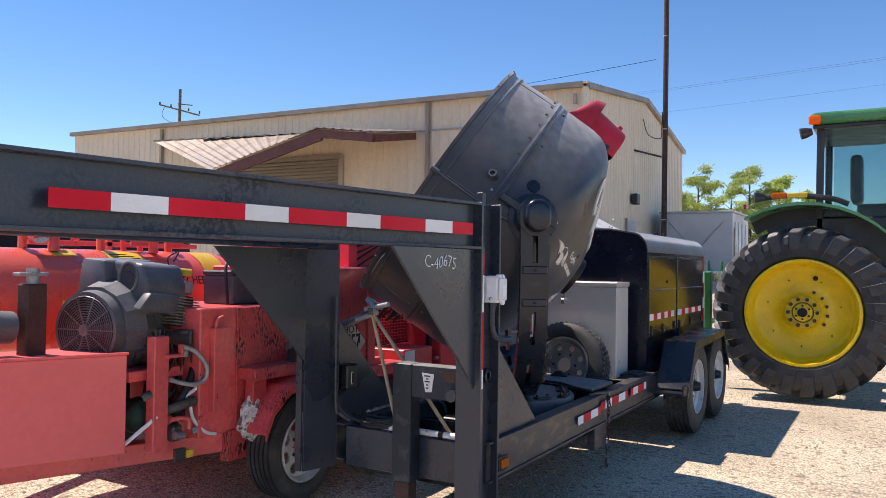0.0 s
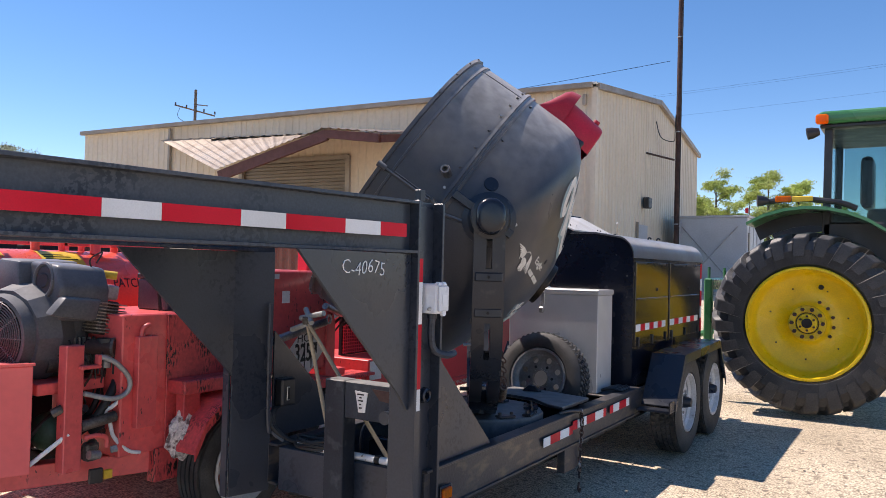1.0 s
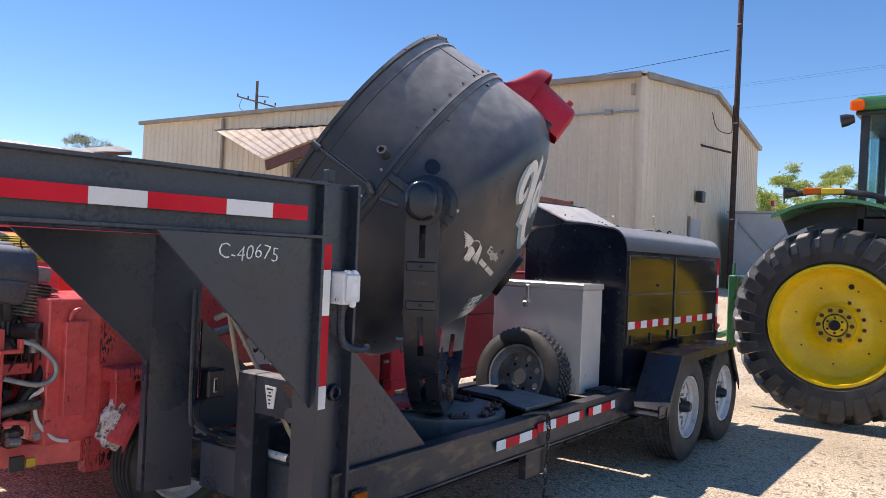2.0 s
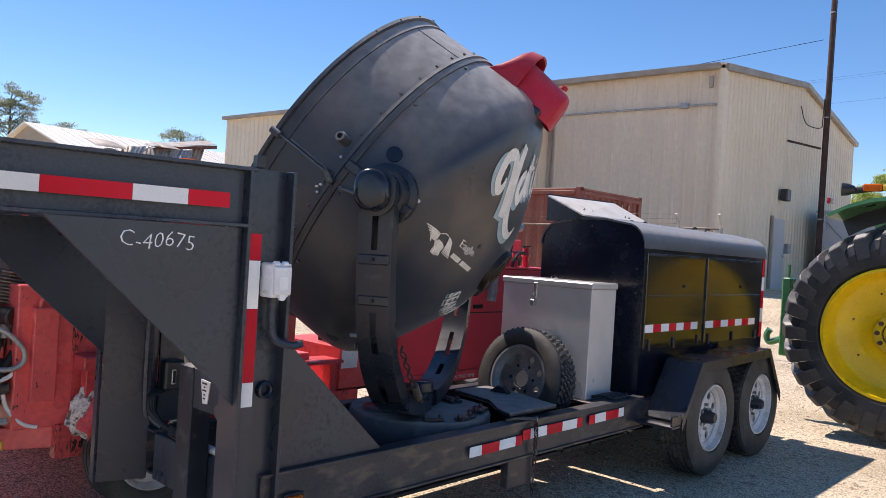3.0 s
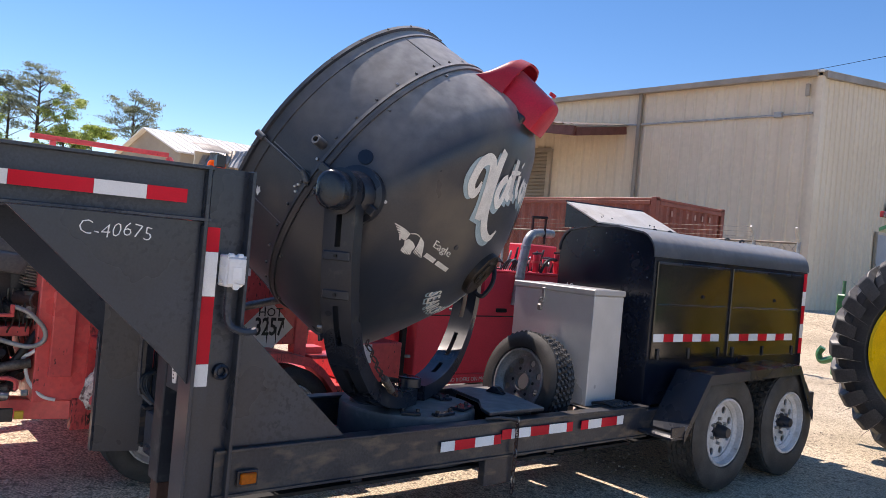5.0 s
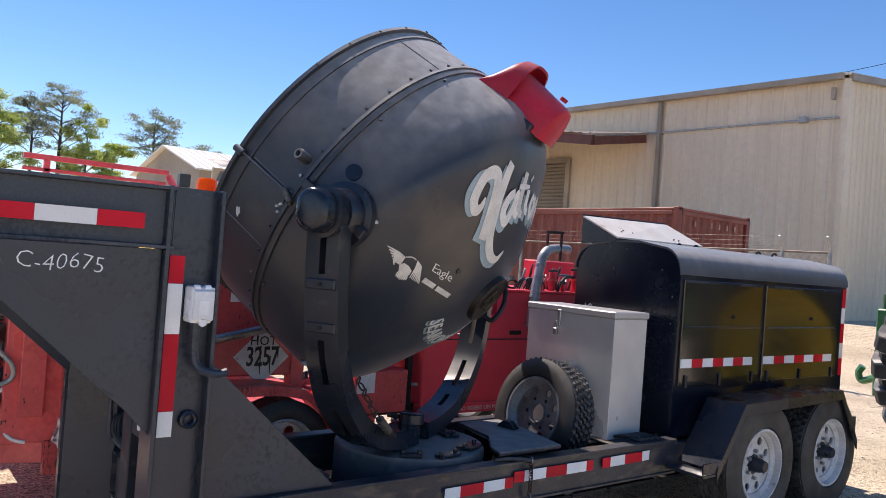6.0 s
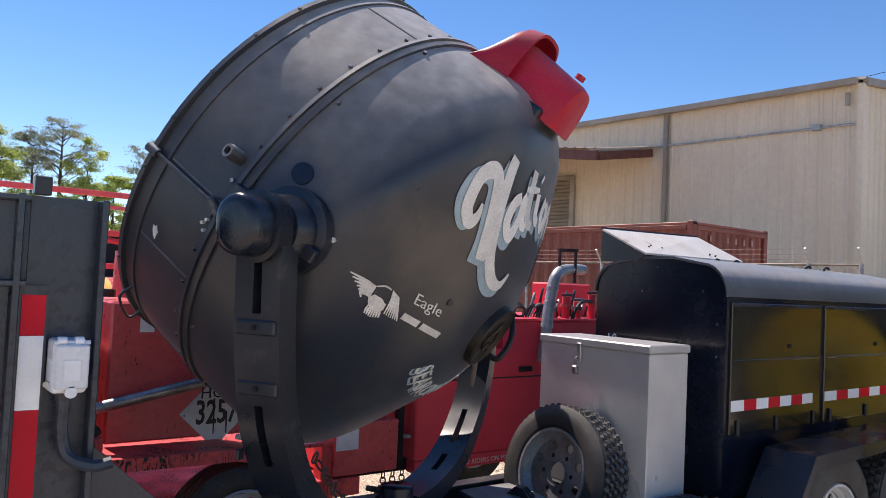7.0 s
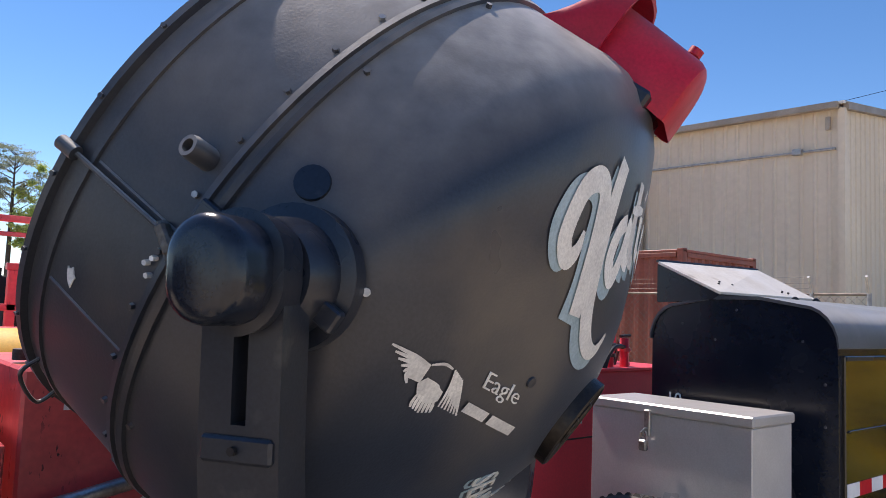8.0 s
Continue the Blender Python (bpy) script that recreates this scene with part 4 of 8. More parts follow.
        part("emblem_stroke", dome_strip(spline(list(pts)), wide, 0.006), "decal", logo, "", False, DR)
    # large flourish, thick stem, tall sweep
    stroke((0.405, 0.418, 0.25), (0.412, 0.375, 0.7), (0.440, 0.352, 1.0), (0.470, 0.395, 1.1), (0.452, 0.482, 1.0), (0.404, 0.522, 1.1), (0.362, 0.510, 1.2), (0.345, 0.434, 1.2), (0.336, 0.344, 1.2), (0.332, 0.258, 1.0), shade=False)
    stroke((0.284, 0.592, 1.0), (0.300, 0.535, 1.2), (0.306, 0.450, 1.1), (0.302, 0.366, 1.1), (0.283, 0.275, 1.1), (0.235, 0.214, 1.0), (0.178, 0.204, 0.7), (0.140, 0.250, 0.25))
    # row of smaller linked strokes
    stroke((0.187, 0.491, 0.8), (0.228, 0.464, 0.9), (0.248, 0.402, 1.0), (0.214, 0.362, 0.9), (0.178, 0.419, 0.8), (0.158, 0.494, 0.8), (0.152, 0.423, 0.9), (0.113, 0.407, 0.6))
    stroke((0.112, 0.590, 0.9), (0.118, 0.501, 1.0), (0.104, 0.432, 0.9), (0.062, 0.419, 0.6))
    stroke((0.160, 0.524, 0.35), (0.100, 0.532, 0.5), (0.040, 0.540, 0.3), shade=False)
    stroke((0.038, 0.528, 0.9), (0.034, 0.455, 0.9), (-0.003, 0.436, 0.6))
    stroke((0.032, 0.582, 0.7), (0.022, 0.572, 0.8), shade=False)
    stroke((-0.072, 0.517, 0.8), (-0.040, 0.470, 0.9), (-0.070, 0.424, 0.9), (-0.118, 0.466, 0.8), (-0.090, 0.510, 0.7))
    stroke((-0.120, 0.508, 0.8), (-0.134, 0.405, 0.8), (-0.178, 0.488, 0.8), (-0.210, 0.470, 0.8), (-0.212, 0.380, 0.8))
    stroke((-0.250, 0.460, 0.8), (-0.232, 0.405, 0.9), (-0.268, 0.366, 0.8), (-0.300, 0.430, 0.8), (-0.312, 0.345, 0.8))
    stroke((-0.352, 0.445, 0.8), (-0.340, 0.370, 1.0), (-0.290, 0.310, 1.1), (-0.250, 0.270, 1.1), (-0.262, 0.232, 0.9), (-0.310, 0.250, 0.3))
    # winged badge: head, two spread wings, fringe
    wing = part("winged_badge", dome_strip(spline([(0.645, 0.026, 0.7), (0.625, 0.012, 1.4), (0.602, 0.004, 1.4), (0.582, 0.006, 0.7)]), 0.030, 0.004), "decal", t, "cream winged badge", False, DR)
    for k in range(7):
        q = k / 6
        part("feather", dome_strip(spline([(0.648, 0.056 - 0.034 * q, 0.7), (0.690 - 0.010 * q, 0.064 - 0.040 * q, 1.0), (0.734 - 0.062 * q, 0.066 - 0.056 * q, 0.5)]), 0.0085, 0.004), "decal", wing, "", False, DR)
        part("feather", dome_strip(spline([(0.588 - 0.030 * q, 0.066 - 0.014 * q, 0.6), (0.576 - 0.040 * q, 0.034 - 0.020 * q, 1.0), (0.570 - 0.058 * q, -0.016 - 0.008 * q, 0.5)]), 0.0075, 0.004), "decal", wing, "", False, DR)
        part("feather", dome_strip(spline([(0.636 - 0.046 * q, -0.002 - 0.004 * q, 0.6), (0.636 - 0.052 * q, -0.020, 1.0), (0.632 - 0.052 * q, -0.040 + 0.014 * abs(q - 0.5), 0.6)]), 0.0075, 0.004), "decal", wing, "", False, DR)
    part("badge_crest", dome_strip(spline([(0.648, 0.060, 0.6), (0.622, 0.070, 0.9), (0.596, 0.066, 0.6)]), 0.007, 0.005), "decal", wing, "", False, DR)
    def hand_row(c):
        return on_dome(0.438 - c.x + 0.004 * math.sin(c.y * 30), 0.060 + c.y * 0.9 - c.x * 0.10, 0.003 + c.z)
    letters("painted_word", "Eagle", 0.062, DR, "decal", t, "small white hand-painted word", 0.001, hand_row, 0.0006)
    for y0, y1 in ((0.506, 0.432), (0.420, 0.328)):
        part("painted_bar", dome_strip([(y0 + (y1 - y0) * q, 0.000 - 0.14 * (0.506 - (y0 + (y1 - y0) * q)), 1.0) for q in np.linspace(0, 1, 7)], 0.024, 0.004), "decal", t, "hand-painted white bar", False, DR)
    def bend(c, drop=0.0, lift=0.004):
        ang = radians(-90) - c.x / 0.300
        rad = 0.300 - c.y * 1.15 + drop
        return on_dome(0.02 + drop * 0.6 + rad * math.cos(ang), 0.01 - drop * 0.5 + rad * math.sin(ang), lift + c.z)
    word = letters("word", "SEARCH LIGHT", 0.088, DR, "decal", t, "white arched painted word", 0.0012, bend)
    letters("word_shade", "SEARCH LIGHT", 0.088, DR, "decal_grey", word, "grey drop shade", 0.0006, lambda c: bend(c, 0.010, 0.002))
    part("filler_plug", lathe([(0, 0), (0, 0.014), (0.006, 0.012), (0.007, 0)], 14), "black", drum, "", True, DR @ along((-1, 0.4, 0.1), on_dome(0.365, 0.094, -0.002)))
    # looped hose and gear case by the far trunnion
    part("gear_case", box(-0.075, 0.055, -0.965, -0.900, PIVOT - 0.10, PIVOT + 0.10, 0.02, None, 2), "black", t, "black gear case", False, SL)
    part("loop_hose", tube([(-0.06, -0.93, PIVOT - 0.09), (-0.13, -0.92, PIVOT - 0.22), (-0.16, -0.86, PIVOT - 0.36), (-0.12, -0.80, PIVOT - 0.46), (-0.07, -0.80, PIVOT - 0.45)], 0.014, 8), "hose", t, "black looped hose", True, SL)
    return t

searchlight()

# ---- generator enclosure on the trailer ----
def enclosure():
    XR, XL = -1.575, mirx(-1.575) + 0.01
    y0, y1 = 5.755, 7.78
    t = thing("generator_enclosure", "black sheet-metal generator enclosure with rounded roof and side doors", "enclosure", (CX, 6.7, 0.52))
    prof = [(XR, 0.515), (XR, 1.43)]
    for a in np.linspace(0, 90, 7):
        prof.append((XR - 0.13 + 0.13 * math.cos(radians(a)), 1.43 + 0.145 * math.sin(radians(a))))
    prof += [(CX + 0.1, 1.602), (CX - 0.1, 1.602)]
    for a in np.linspace(90, 180, 7):
        prof.append((XL + 0.13 + 0.13 * math.cos(radians(a)), 1.43 + 0.145 * math.sin(radians(a))))
    prof += [(XL, 1.43), (XL, 0.515)]
    part("body", prism([(x, y0, z) for x, z in prof], (0, y1 - y0, 0)), "encl", t, "glossy black enclosure body", True)
    roof = [(x, z) for x, z in prof if z > 1.41]
    cx = CX
    outer = [(cx + (x - cx) * 1.02, 1.41 + (z - 1.41) * 1.05 + 0.003) for x, z in roof]
    ring = [(x, y0 - 0.012, z) for x, z in outer] + [(cx + (x - cx) * 1.005, y0 - 0.012, z) for x, z in roof[::-1]]
    part("roof", prism(ring, (0, y1 - y0 + 0.02, 0)), "encl_roof", t, "dented black roof sheet, dusty on top, with sunlit grey in its colour", True)
    for ya, yb in ((5.785, 6.615), (6.665, 7.66)):
        door = part("door", box(XR - 0.004, XR + 0.012, ya, yb, 0.80, 1.405, 0.004), "gloss", t, "glossy black hinged door")
        part("door_crease", box(XR + 0.0125, XR + 0.018, ya + 0.02, yb - 0.02, 1.132, 1.142, 0.002), "gloss", door)
        part("door_lip", box(XR + 0.0125, XR + 0.017, ya + 0.005, yb - 0.005, 1.388, 1.403, 0.001), "black", door)
        ym = (ya + yb) / 2
        part("door_lock", lathe([(0, 0.0), (0, 0.012), (0.008, 0.010), (0.009, 0)], 14), "dark", door, "", True, along((1, 0, 0), (XR + 0.0125, ym + 0.1, 1.20)))
        for yy in (ya + 0.06, ya + (yb - ya) * 0.48, yb - 0.07):
            part("hinge", box(XR + 0.0125, XR + 0.024, yy - 0.010, yy + 0.010, 0.795, 0.865, 0.003), "black", door)
        n = 7
        tape(door, (XR + 0.0125, ya + 0.005, 0.906), (0, 1, 0), (0, 0, 1), (1, 0, 0), [(yb - ya - 0.08) / n] * n, 0.05, False)
    # open flap on the roof with its clips
    a = [(-2.317, 5.744, 1.752), (-2.310, 6.600, 1.768), (-2.070, 6.700, 1.630), (-2.025, 5.738, 1.622)]
    lid = part("roof_flap", prism(a, (0.004, 0, 0.010), 0.001), "flap", t, "raised pale metal flap")
    part("flap_side", prism([(-2.317, 5.746, 1.750), (-2.027, 5.740, 1.620), (-2.060, 5.741, 1.600), (-2.317, 5.746, 1.585)], (0, 0.006, 0)), "encl", lid, "black flap cheek")
    part("flap_back", prism([(-2.319, 5.752, 1.750), (-2.312, 6.600, 1.766), (-2.312, 6.600, 1.605), (-2.319, 5.752, 1.590)], (-0.005, 0, 0)), "encl", lid)
    part("flap_lip", rod((-2.319, 5.744, 1.764), (-2.312, 6.602, 1.780), 0.007, 6), "black", lid)
    for x, y in ((-2.10, 5.86), (-2.12, 5.90), (-2.10, 5.97), (-2.08, 6.38), (-2.07, 6.42)):
        q = (-2.05 - x) / 0.27
        part("flap_rivet", rod((x, y, 1.642 + 0.13 * q), (x + 0.004, y, 1.650 + 0.13 * q), 0.005, 6), "ink", lid)
    for x, y in ((-2.00, 6.30), (-1.97, 6.44), (-1.86, 7.02), (-1.83, 7.18)):
        part("clip", tube([(x, y, 1.600), (x + 0.004, y + 0.006, 1.622), (x + 0.014, y + 0.016, 1.630), (x + 0.024, y + 0.024, 1.618)], 0.007, 6), "ink", t, "black roof clip", True)
    for x, y, z in ((-2.2, 5.7545, 1.50), (-2.05, 5.7545, 1.44), (-1.70, 5.7545, 1.45), (-1.62, 5.7545, 1.30), (-1.62, 5.7545, 1.15), (-1.96, 5.7545, 1.56)):
        part("rivet", rod((x, y, z), (x, y - 0.004, z), 0.005, 8), "encl_roof", t)
    letters("stencil", "10", 0.075, Matrix.Translation((-2.235, y0 - 0.002, 1.182)) @ pose(0, 0, 0, 90, 0, 0), "decal", t, "white stencilled number", 0.001)
    letters("stencil", "DANGER", 0.06, Matrix.Translation((-1.91, y0 - 0.002, 1.166)) @ pose(0, 0, 0, 90, 0, 0), "decal", t, "worn white stencilled word", 0.001)
    # tape on the rear corner
    tape(t, (XR - 0.03, y1 + 0.0005, 1.46), (0, 0, -1), (-1, 0, 0), (0, 1, 0), (0.13, 0.10, 0.13, 0.10, 0.13), 0.05)
    tape(t, (XR + 0.0005, y1 - 0.055, 1.42), (0, 0, -1), (0, 1, 0), (1, 0, 0), (0.14, 0.11, 0.14, 0.11, 0.12), 0.05)
    part("tail_lamp", box(XR - 0.14, XR - 0.04, y1 + 0.001, y1 + 0.03, 0.60, 0.70, 0.006), "red_light", t)
    return t

enclosure()

# ---- aluminium tool box ----
def tool_box():
    x0, x1, y0, y1 = -2.345, -1.67, 5.335, 5.63
    t = thing("tool_box", "upright brushed aluminium tool box with a padlocked lid", "tool box", ((x0 + x1) / 2, (y0 + y1) / 2, 0.513))
    part("body", box(x0 + 0.008, x1 - 0.008, y0 + 0.008, y1 - 0.008, 0.513, 1.165, 0.004), "alu", t, "plain aluminium body")
    part("lid", box(x0, x1, y0, y1, 1.166, 1.203, 0.006), "alu", t, "flanged aluminium lid")
    h = part("hasp", box(-2.085, -2.06, y0 - 0.012, y0 - 0.001, 1.085, 1.18, 0.003), "steel", t)
    part("hasp_loop", tube([(-2.072, y0 - 0.012, 1.115), (-2.072, y0 - 0.03, 1.11), (-2.072, y0 - 0.03, 1.09), (-2.072, y0 - 0.01, 1.085)], 0.004), "steel", h)
    lock = part("padlock", box(-2.09, -2.056, y0 - 0.04, y0 - 0.018, 1.035, 1.075, 0.006), "steel", t, "small steel padlock")
    part("shackle", tube([(-2.085, y0 - 0.029, 1.073), (-2.083, y0 - 0.029, 1.10), (-2.063, y0 - 0.029, 1.10), (-2.061, y0 - 0.029, 1.073)], 0.004), "steel", lock)
    return t

tool_box()

def spare():
    t = thing("spare_wheel", "spare trailer wheel with grey steel rim leaning upright", "wheel", (-1.99, 5.19, 0.30))
    f = along((0.0, -1.0, 0.22), (-1.985, 5.155, 0.605))
    R, rim_r, width = 0.305, 0.185, 0.19
    part("tyre", tyre_mesh(R, rim_r, width, 150), "rubber_spare", t, "black tyre with deep block tread", True, f)
    h = width / 2
    rim = lathe([(h * 0.78, rim_r + 0.012), (h * 0.92, rim_r + 0.008), (h * 0.92, rim_r - 0.004), (h * 0.6, rim_r - 0.012), (h * 0.45, rim_r - 0.03), (-h * 0.9, rim_r - 0.02), (-h * 0.9, rim_r)], 48)
    part("rim", rim, "grey_rim", t, "grey steel rim", True, f)
    part("disc", disc_with_holes(0.058, rim_r - 0.028, 8, 0.02, 0.125, h * 0.30, h * 0.40), "grey_rim", t, "grey disc with round openings", False, f)
    part("centre_rim", lathe([(h * 0.2, 0.058), (h * 0.5, 0.058), (h * 0.5, 0.052), (h * 0.2, 0.052)], 28, closed=True), "grey_rim", t, "", True, f)
    for i in range(6):
        a = 2 * math.pi * i / 6
        part("bolt_hole", rod((h * 0.4, 0.082 * math.cos(a), 0.082 * math.sin(a)), (h * 0.405, 0.082 * math.cos(a), 0.082 * math.sin(a)), 0.010, 10), "dark", t, "", False, f)
    return t

spare()

def hatch():
    t = thing("hatch_cover", "black cover box beside the turntable with a padded lid", "cover", (-1.85, 4.65, 0.301))
    edge = [(-1.535, 4.43), (-1.535, 4.83), (-1.92, 4.925), (-2.10, 4.925), (-2.10, 4.655), (-1.80, 4.605), (-1.64, 4.47)]
    part("body", prism([(x, y, 0.301) for x, y in [(-1.60, 4.56), (-1.60, 4.80), (-1.92, 4.90), (-2.08, 4.90), (-2.08, 4.68), (-1.80, 4.63)]], (0, 0, 0.238), 0.004), "black", t)
    part("lid", prism([(x, y, 0.552) for x, y in edge], (0, 0, 0.020), 0.006, None, 2), "matte_black", t, "black lid with dusty marks")
    part("catch", prism([(-1.98, 4.84, 0.573), (-1.86, 4.87, 0.573), (-1.90, 4.855, 0.61), (-1.94, 4.85, 0.61)], (0.02, -0.05, 0), 0.006, None, 2), "black", t)
    return t

hatch()


# ---- tractor ----
def tractor():
    c = Vector((-0.745, 8.25, 0.885))
    t = thing("tractor", "green farm tractor with yellow rear wheels and black lugged tyres", "tractor", (c.x + 0.6, 9.3, 0.0))
    for side, yc in ((-1, 8.50), (1, 10.15)):
        f = along((0, side, 0), (c.x, yc, 0.885))
        R, rr, w = 0.865, 0.52, 0.46
        h = w / 2
        prof = [(-h * 0.75, rr), (-h * 0.95, rr + 0.04), (-h, rr + 0.17), (-h * 0.93, R - 0.10), (-h * 0.7, R - 0.055), (0, R - 0.04), (h * 0.7, R - 0.055), (h * 0.93, R - 0.10), (h, rr + 0.17), (h * 0.95, rr + 0.04), (h * 0.75, rr)]
        bm = lathe(prof, 72, closed=True)
        wh = part("rear_wheel", bm, "rubber_dusty", t, "dusty black lugged tractor tyre", False, f)
        n = 24
        for s in (-1, 1):
            bm = bmesh.new()
            rows = []
            for x, r, da in ((0.02, R, 0.0), (h * 0.55, R - 0.004, 0.10), (h * 0.92, R - 0.025, 0.18), (h * 1.06, R - 0.060, 0.215), (h * 1.08, R - 0.165, 0.235)):
                wid = 0.030 if x < h * 0.8 else 0.058
                r_in = (R - 0.085) if x < h * 0.8 else r - 0.07
                quad = []
                for rad, sgn, extra in ((r, -1, 0), (r, 1, 0), (r_in, 1, 0.012), (r_in, -1, 0.012)):
                    ang = da + sgn * (wid + extra) / R
                    quad.append(bm.verts.new((s * x, rad * math.cos(ang), rad * math.sin(ang))))
                rows.append(quad)
            for a, b in zip(rows, rows[1:]):
                for q in range(4):
                    bm.faces.new((a[q], a[(q + 1) % 4], b[(q + 1) % 4], b[q]))
            bm.faces.new(rows[0][::-1])
            bm.faces.new(rows[-1])
            bmesh.ops.recalc_face_normals(bm, faces=bm.faces[:])
            bmesh.ops.bevel(bm, geom=bm.edges[:], offset=0.006, segments=1, affect="EDGES", profile=0.5)
            me = bpy.data.meshes.new("lug")
            bm.to_mesh(me)
            bm.free()
            me.materials.append(M["rubber_dusty"])
            for i in range(n):
                lug = new("lug", me)
                lug.parent = wh
                lug.matrix_basis = f @ Matrix.Rotation(2 * math.pi * (i + (0.5 if s > 0 else 0)) / n, 4, "X")
        rim = lathe([(h * 0.80, rr + 0.02), (h * 0.95, rr + 0.012), (h * 0.95, rr - 0.012), (h * 0.62, rr - 0.030), (h * 0.30, rr - 0.055), (h * 0.20, rr - 0.085), (h * 0.12, rr - 0.14), (h * 0.07, 0.30), (h * 0.08, 0.22), (h * 0.16, 0.19), (h * 0.30, 0.17), (h * 0.30, 0.07), (h * 0.30, 0)], 72)
        rm = part("rim", rim, "yellow", wh, "yellow dished steel rim", True, f)
        part("hub_plate", lathe([(h * 0.302, 0.0), (h * 0.302, 0.168), (h * 0.40, 0.162), (h * 0.40, 0.105), (h * 0.34, 0.100), (h * 0.34, 0)], 40), "yellow", wh, "", True, f)
        part("hub_gap", lathe([(h * 0.341, 0.094), (h * 0.355, 0.094), (h * 0.355, 0.101), (h * 0.341, 0.101)], 40, closed=True), "dark", wh, "", False, f)
        part("hub_disc", lathe([(h * 0.341, 0.0), (h * 0.341, 0.090), (h * 0.46, 0.086), (h * 0.46, 0.0)], 36), "yellow", wh, "", True, f)
        part("axle_end", rod((h * 0.33, 0, 0), (h * 0.62, 0, 0), 0.045, 18), "dark", wh, "", False, f)
        for k in range(10):
            a = 2 * math.pi * k / 10
            part("wheel_bolt", rod((h * 0.40, 0.134 * math.cos(a), 0.134 * math.sin(a)), (h * 0.52, 0.134 * math.cos(a), 0.134 * math.sin(a)), 0.019, 6), "rust", wh, "rusty brown wheel bolt", False, f)
        for k in range(6):
            a = 2 * math.pi * (k + 0.5) / 6
            part("hub_bolt", rod((h * 0.46, 0.067 * math.cos(a), 0.067 * math.sin(a)), (h * 0.54, 0.067 * math.cos(a), 0.067 * math.sin(a)), 0.011, 6), "rust", wh, "", False, f)
        for k in range(5):
            a = radians(-32 + 24 * k)
            part("rim_bolt", rod((h * 0.10, 0.222 * math.cos(a), 0.222 * math.sin(a)), (h * 0.2, 0.222 * math.cos(a), 0.222 * math.sin(a)), 0.017, 6), "rust", wh, "", False, f)
        for k in range(7):
            a = 2 * math.pi * (k + 0.2) / 7
            part("rim_hole", rod((h * 0.07, 0.345 * math.cos(a), 0.345 * math.sin(a)), (h * 0.135, 0.345 * math.cos(a), 0.345 * math.sin(a)), 0.008, 8), "dark", wh, "", False, f)
        a = radians(72)
        part("valve_opening", rod((h * 0.215, 0.36 * math.cos(a), 0.36 * math.sin(a)), (h * 0.235, 0.36 * math.cos(a), 0.36 * math.sin(a)), 0.024, 16), "dark", wh, "", False, f)
        # fender over the wheel
        bm = bmesh.new()
        arc = [radians(a) for a in np.linspace(122, 30, 10)]
        lo = [Vector((c.x + 1.02 * math.cos(a), 0, 0.885 + 1.075 * math.sin(a) ** 0.9)) for a in arc]
        ya, yb = (8.30, 8.80) if side < 0 else (9.85, 10.35)
        for p, q in zip(lo, lo[1:]):
            prism([(p.x, ya, p.z), (q.x, ya, q.z), (q.x, ya, q.z + 0.03), (p.x, ya, p.z + 0.03)], (0, yb - ya, 0), 0, bm)
        bmesh.ops.remove_doubles(bm, verts=bm.verts[:], dist=0.0005)
        fd = part("fender", bm, "green", t, "green rounded rear fender", True)
        part("fender_skirt", prism([(p.x, 0.0, p.z - 0.002) for p in lo] + [(p.x * 0.9 + c.x * 0.1, 0.0, p.z - 0.13) for p in lo[::-1]], (0, 0.02, 0), 0), "plastic", t, "", False, Matrix.Translation((0, yb - 0.03 if side < 0 else ya + 0.01, 0)))
        yl = ya + 0.06 if side < 0 else yb - 0.06
        if side < 0:
            bar = part("lamp_bar", tube([(-1.12, yl, 2.035), (-0.85, yl, 2.060), (-0.50, yl, 2.02), (-0.34, yl + 0.02, 1.96)], 0.028, 10), "plastic", t, "black lamp bar")
            part("turn_lamp", box(-1.03, -0.89, yl - 0.045, yl + 0.03, 2.030, 2.090, 0.010), "amber", bar, "amber turn lamp")
            part("side_reflector", box(-0.885, -0.70, yl - 0.040, yl + 0.02, 2.032, 2.083, 0.008), "yellow_lbl", bar, "amber reflector strip")
            part("work_lamp", lathe([(-0.05, 0.0), (-0.05, 0.03), (0.0, 0.05), (0.05, 0.055), (0.055, 0)], 20), "plastic", bar, "", True, along((-1, -0.3, 0), (-1.14, yl - 0.03, 2.045)))
            part("tail_light", box(-1.30, -1.27, yl - 0.03, yl + 0.05, 1.93, 1.98, 0.006), "red_light", t)
    # cab: posts, roof, glass
    x0, x1, y0, y1 = -0.66, 0.85, 8.72, 9.98
    part("cab_floor", box(x0, x1, y0, y1, 1.25, 1.86, 0.02), "plastic", t)
    for x, y, lean in ((x0, y0, 0.015), (x0, y1, 0.015), (x1, y0, -0.12), (x1, y1, -0.12), (0.15, y0, 0.02)):
        part("cab_post", prism([(x, y, 1.7), (x + 0.07, y, 1.7), (x + 0.07, y + 0.06, 1.7), (x, y + 0.06, 1.7)], (lean, 0, 1.09), 0.006), "plastic", t, "dark cab post")
    part("roof", box(x0 - 0.04, x1 + 0.1, y0 - 0.12, y1 + 0.12, 2.805, 2.930, 0.045, None, 3), "green", t, "green cab roof")
    part("roof_trim", box(x0 - 0.02, x1 + 0.06, y0 - 0.08, y1 + 0.08, 2.765, 2.804, 0.01), "plastic", t)
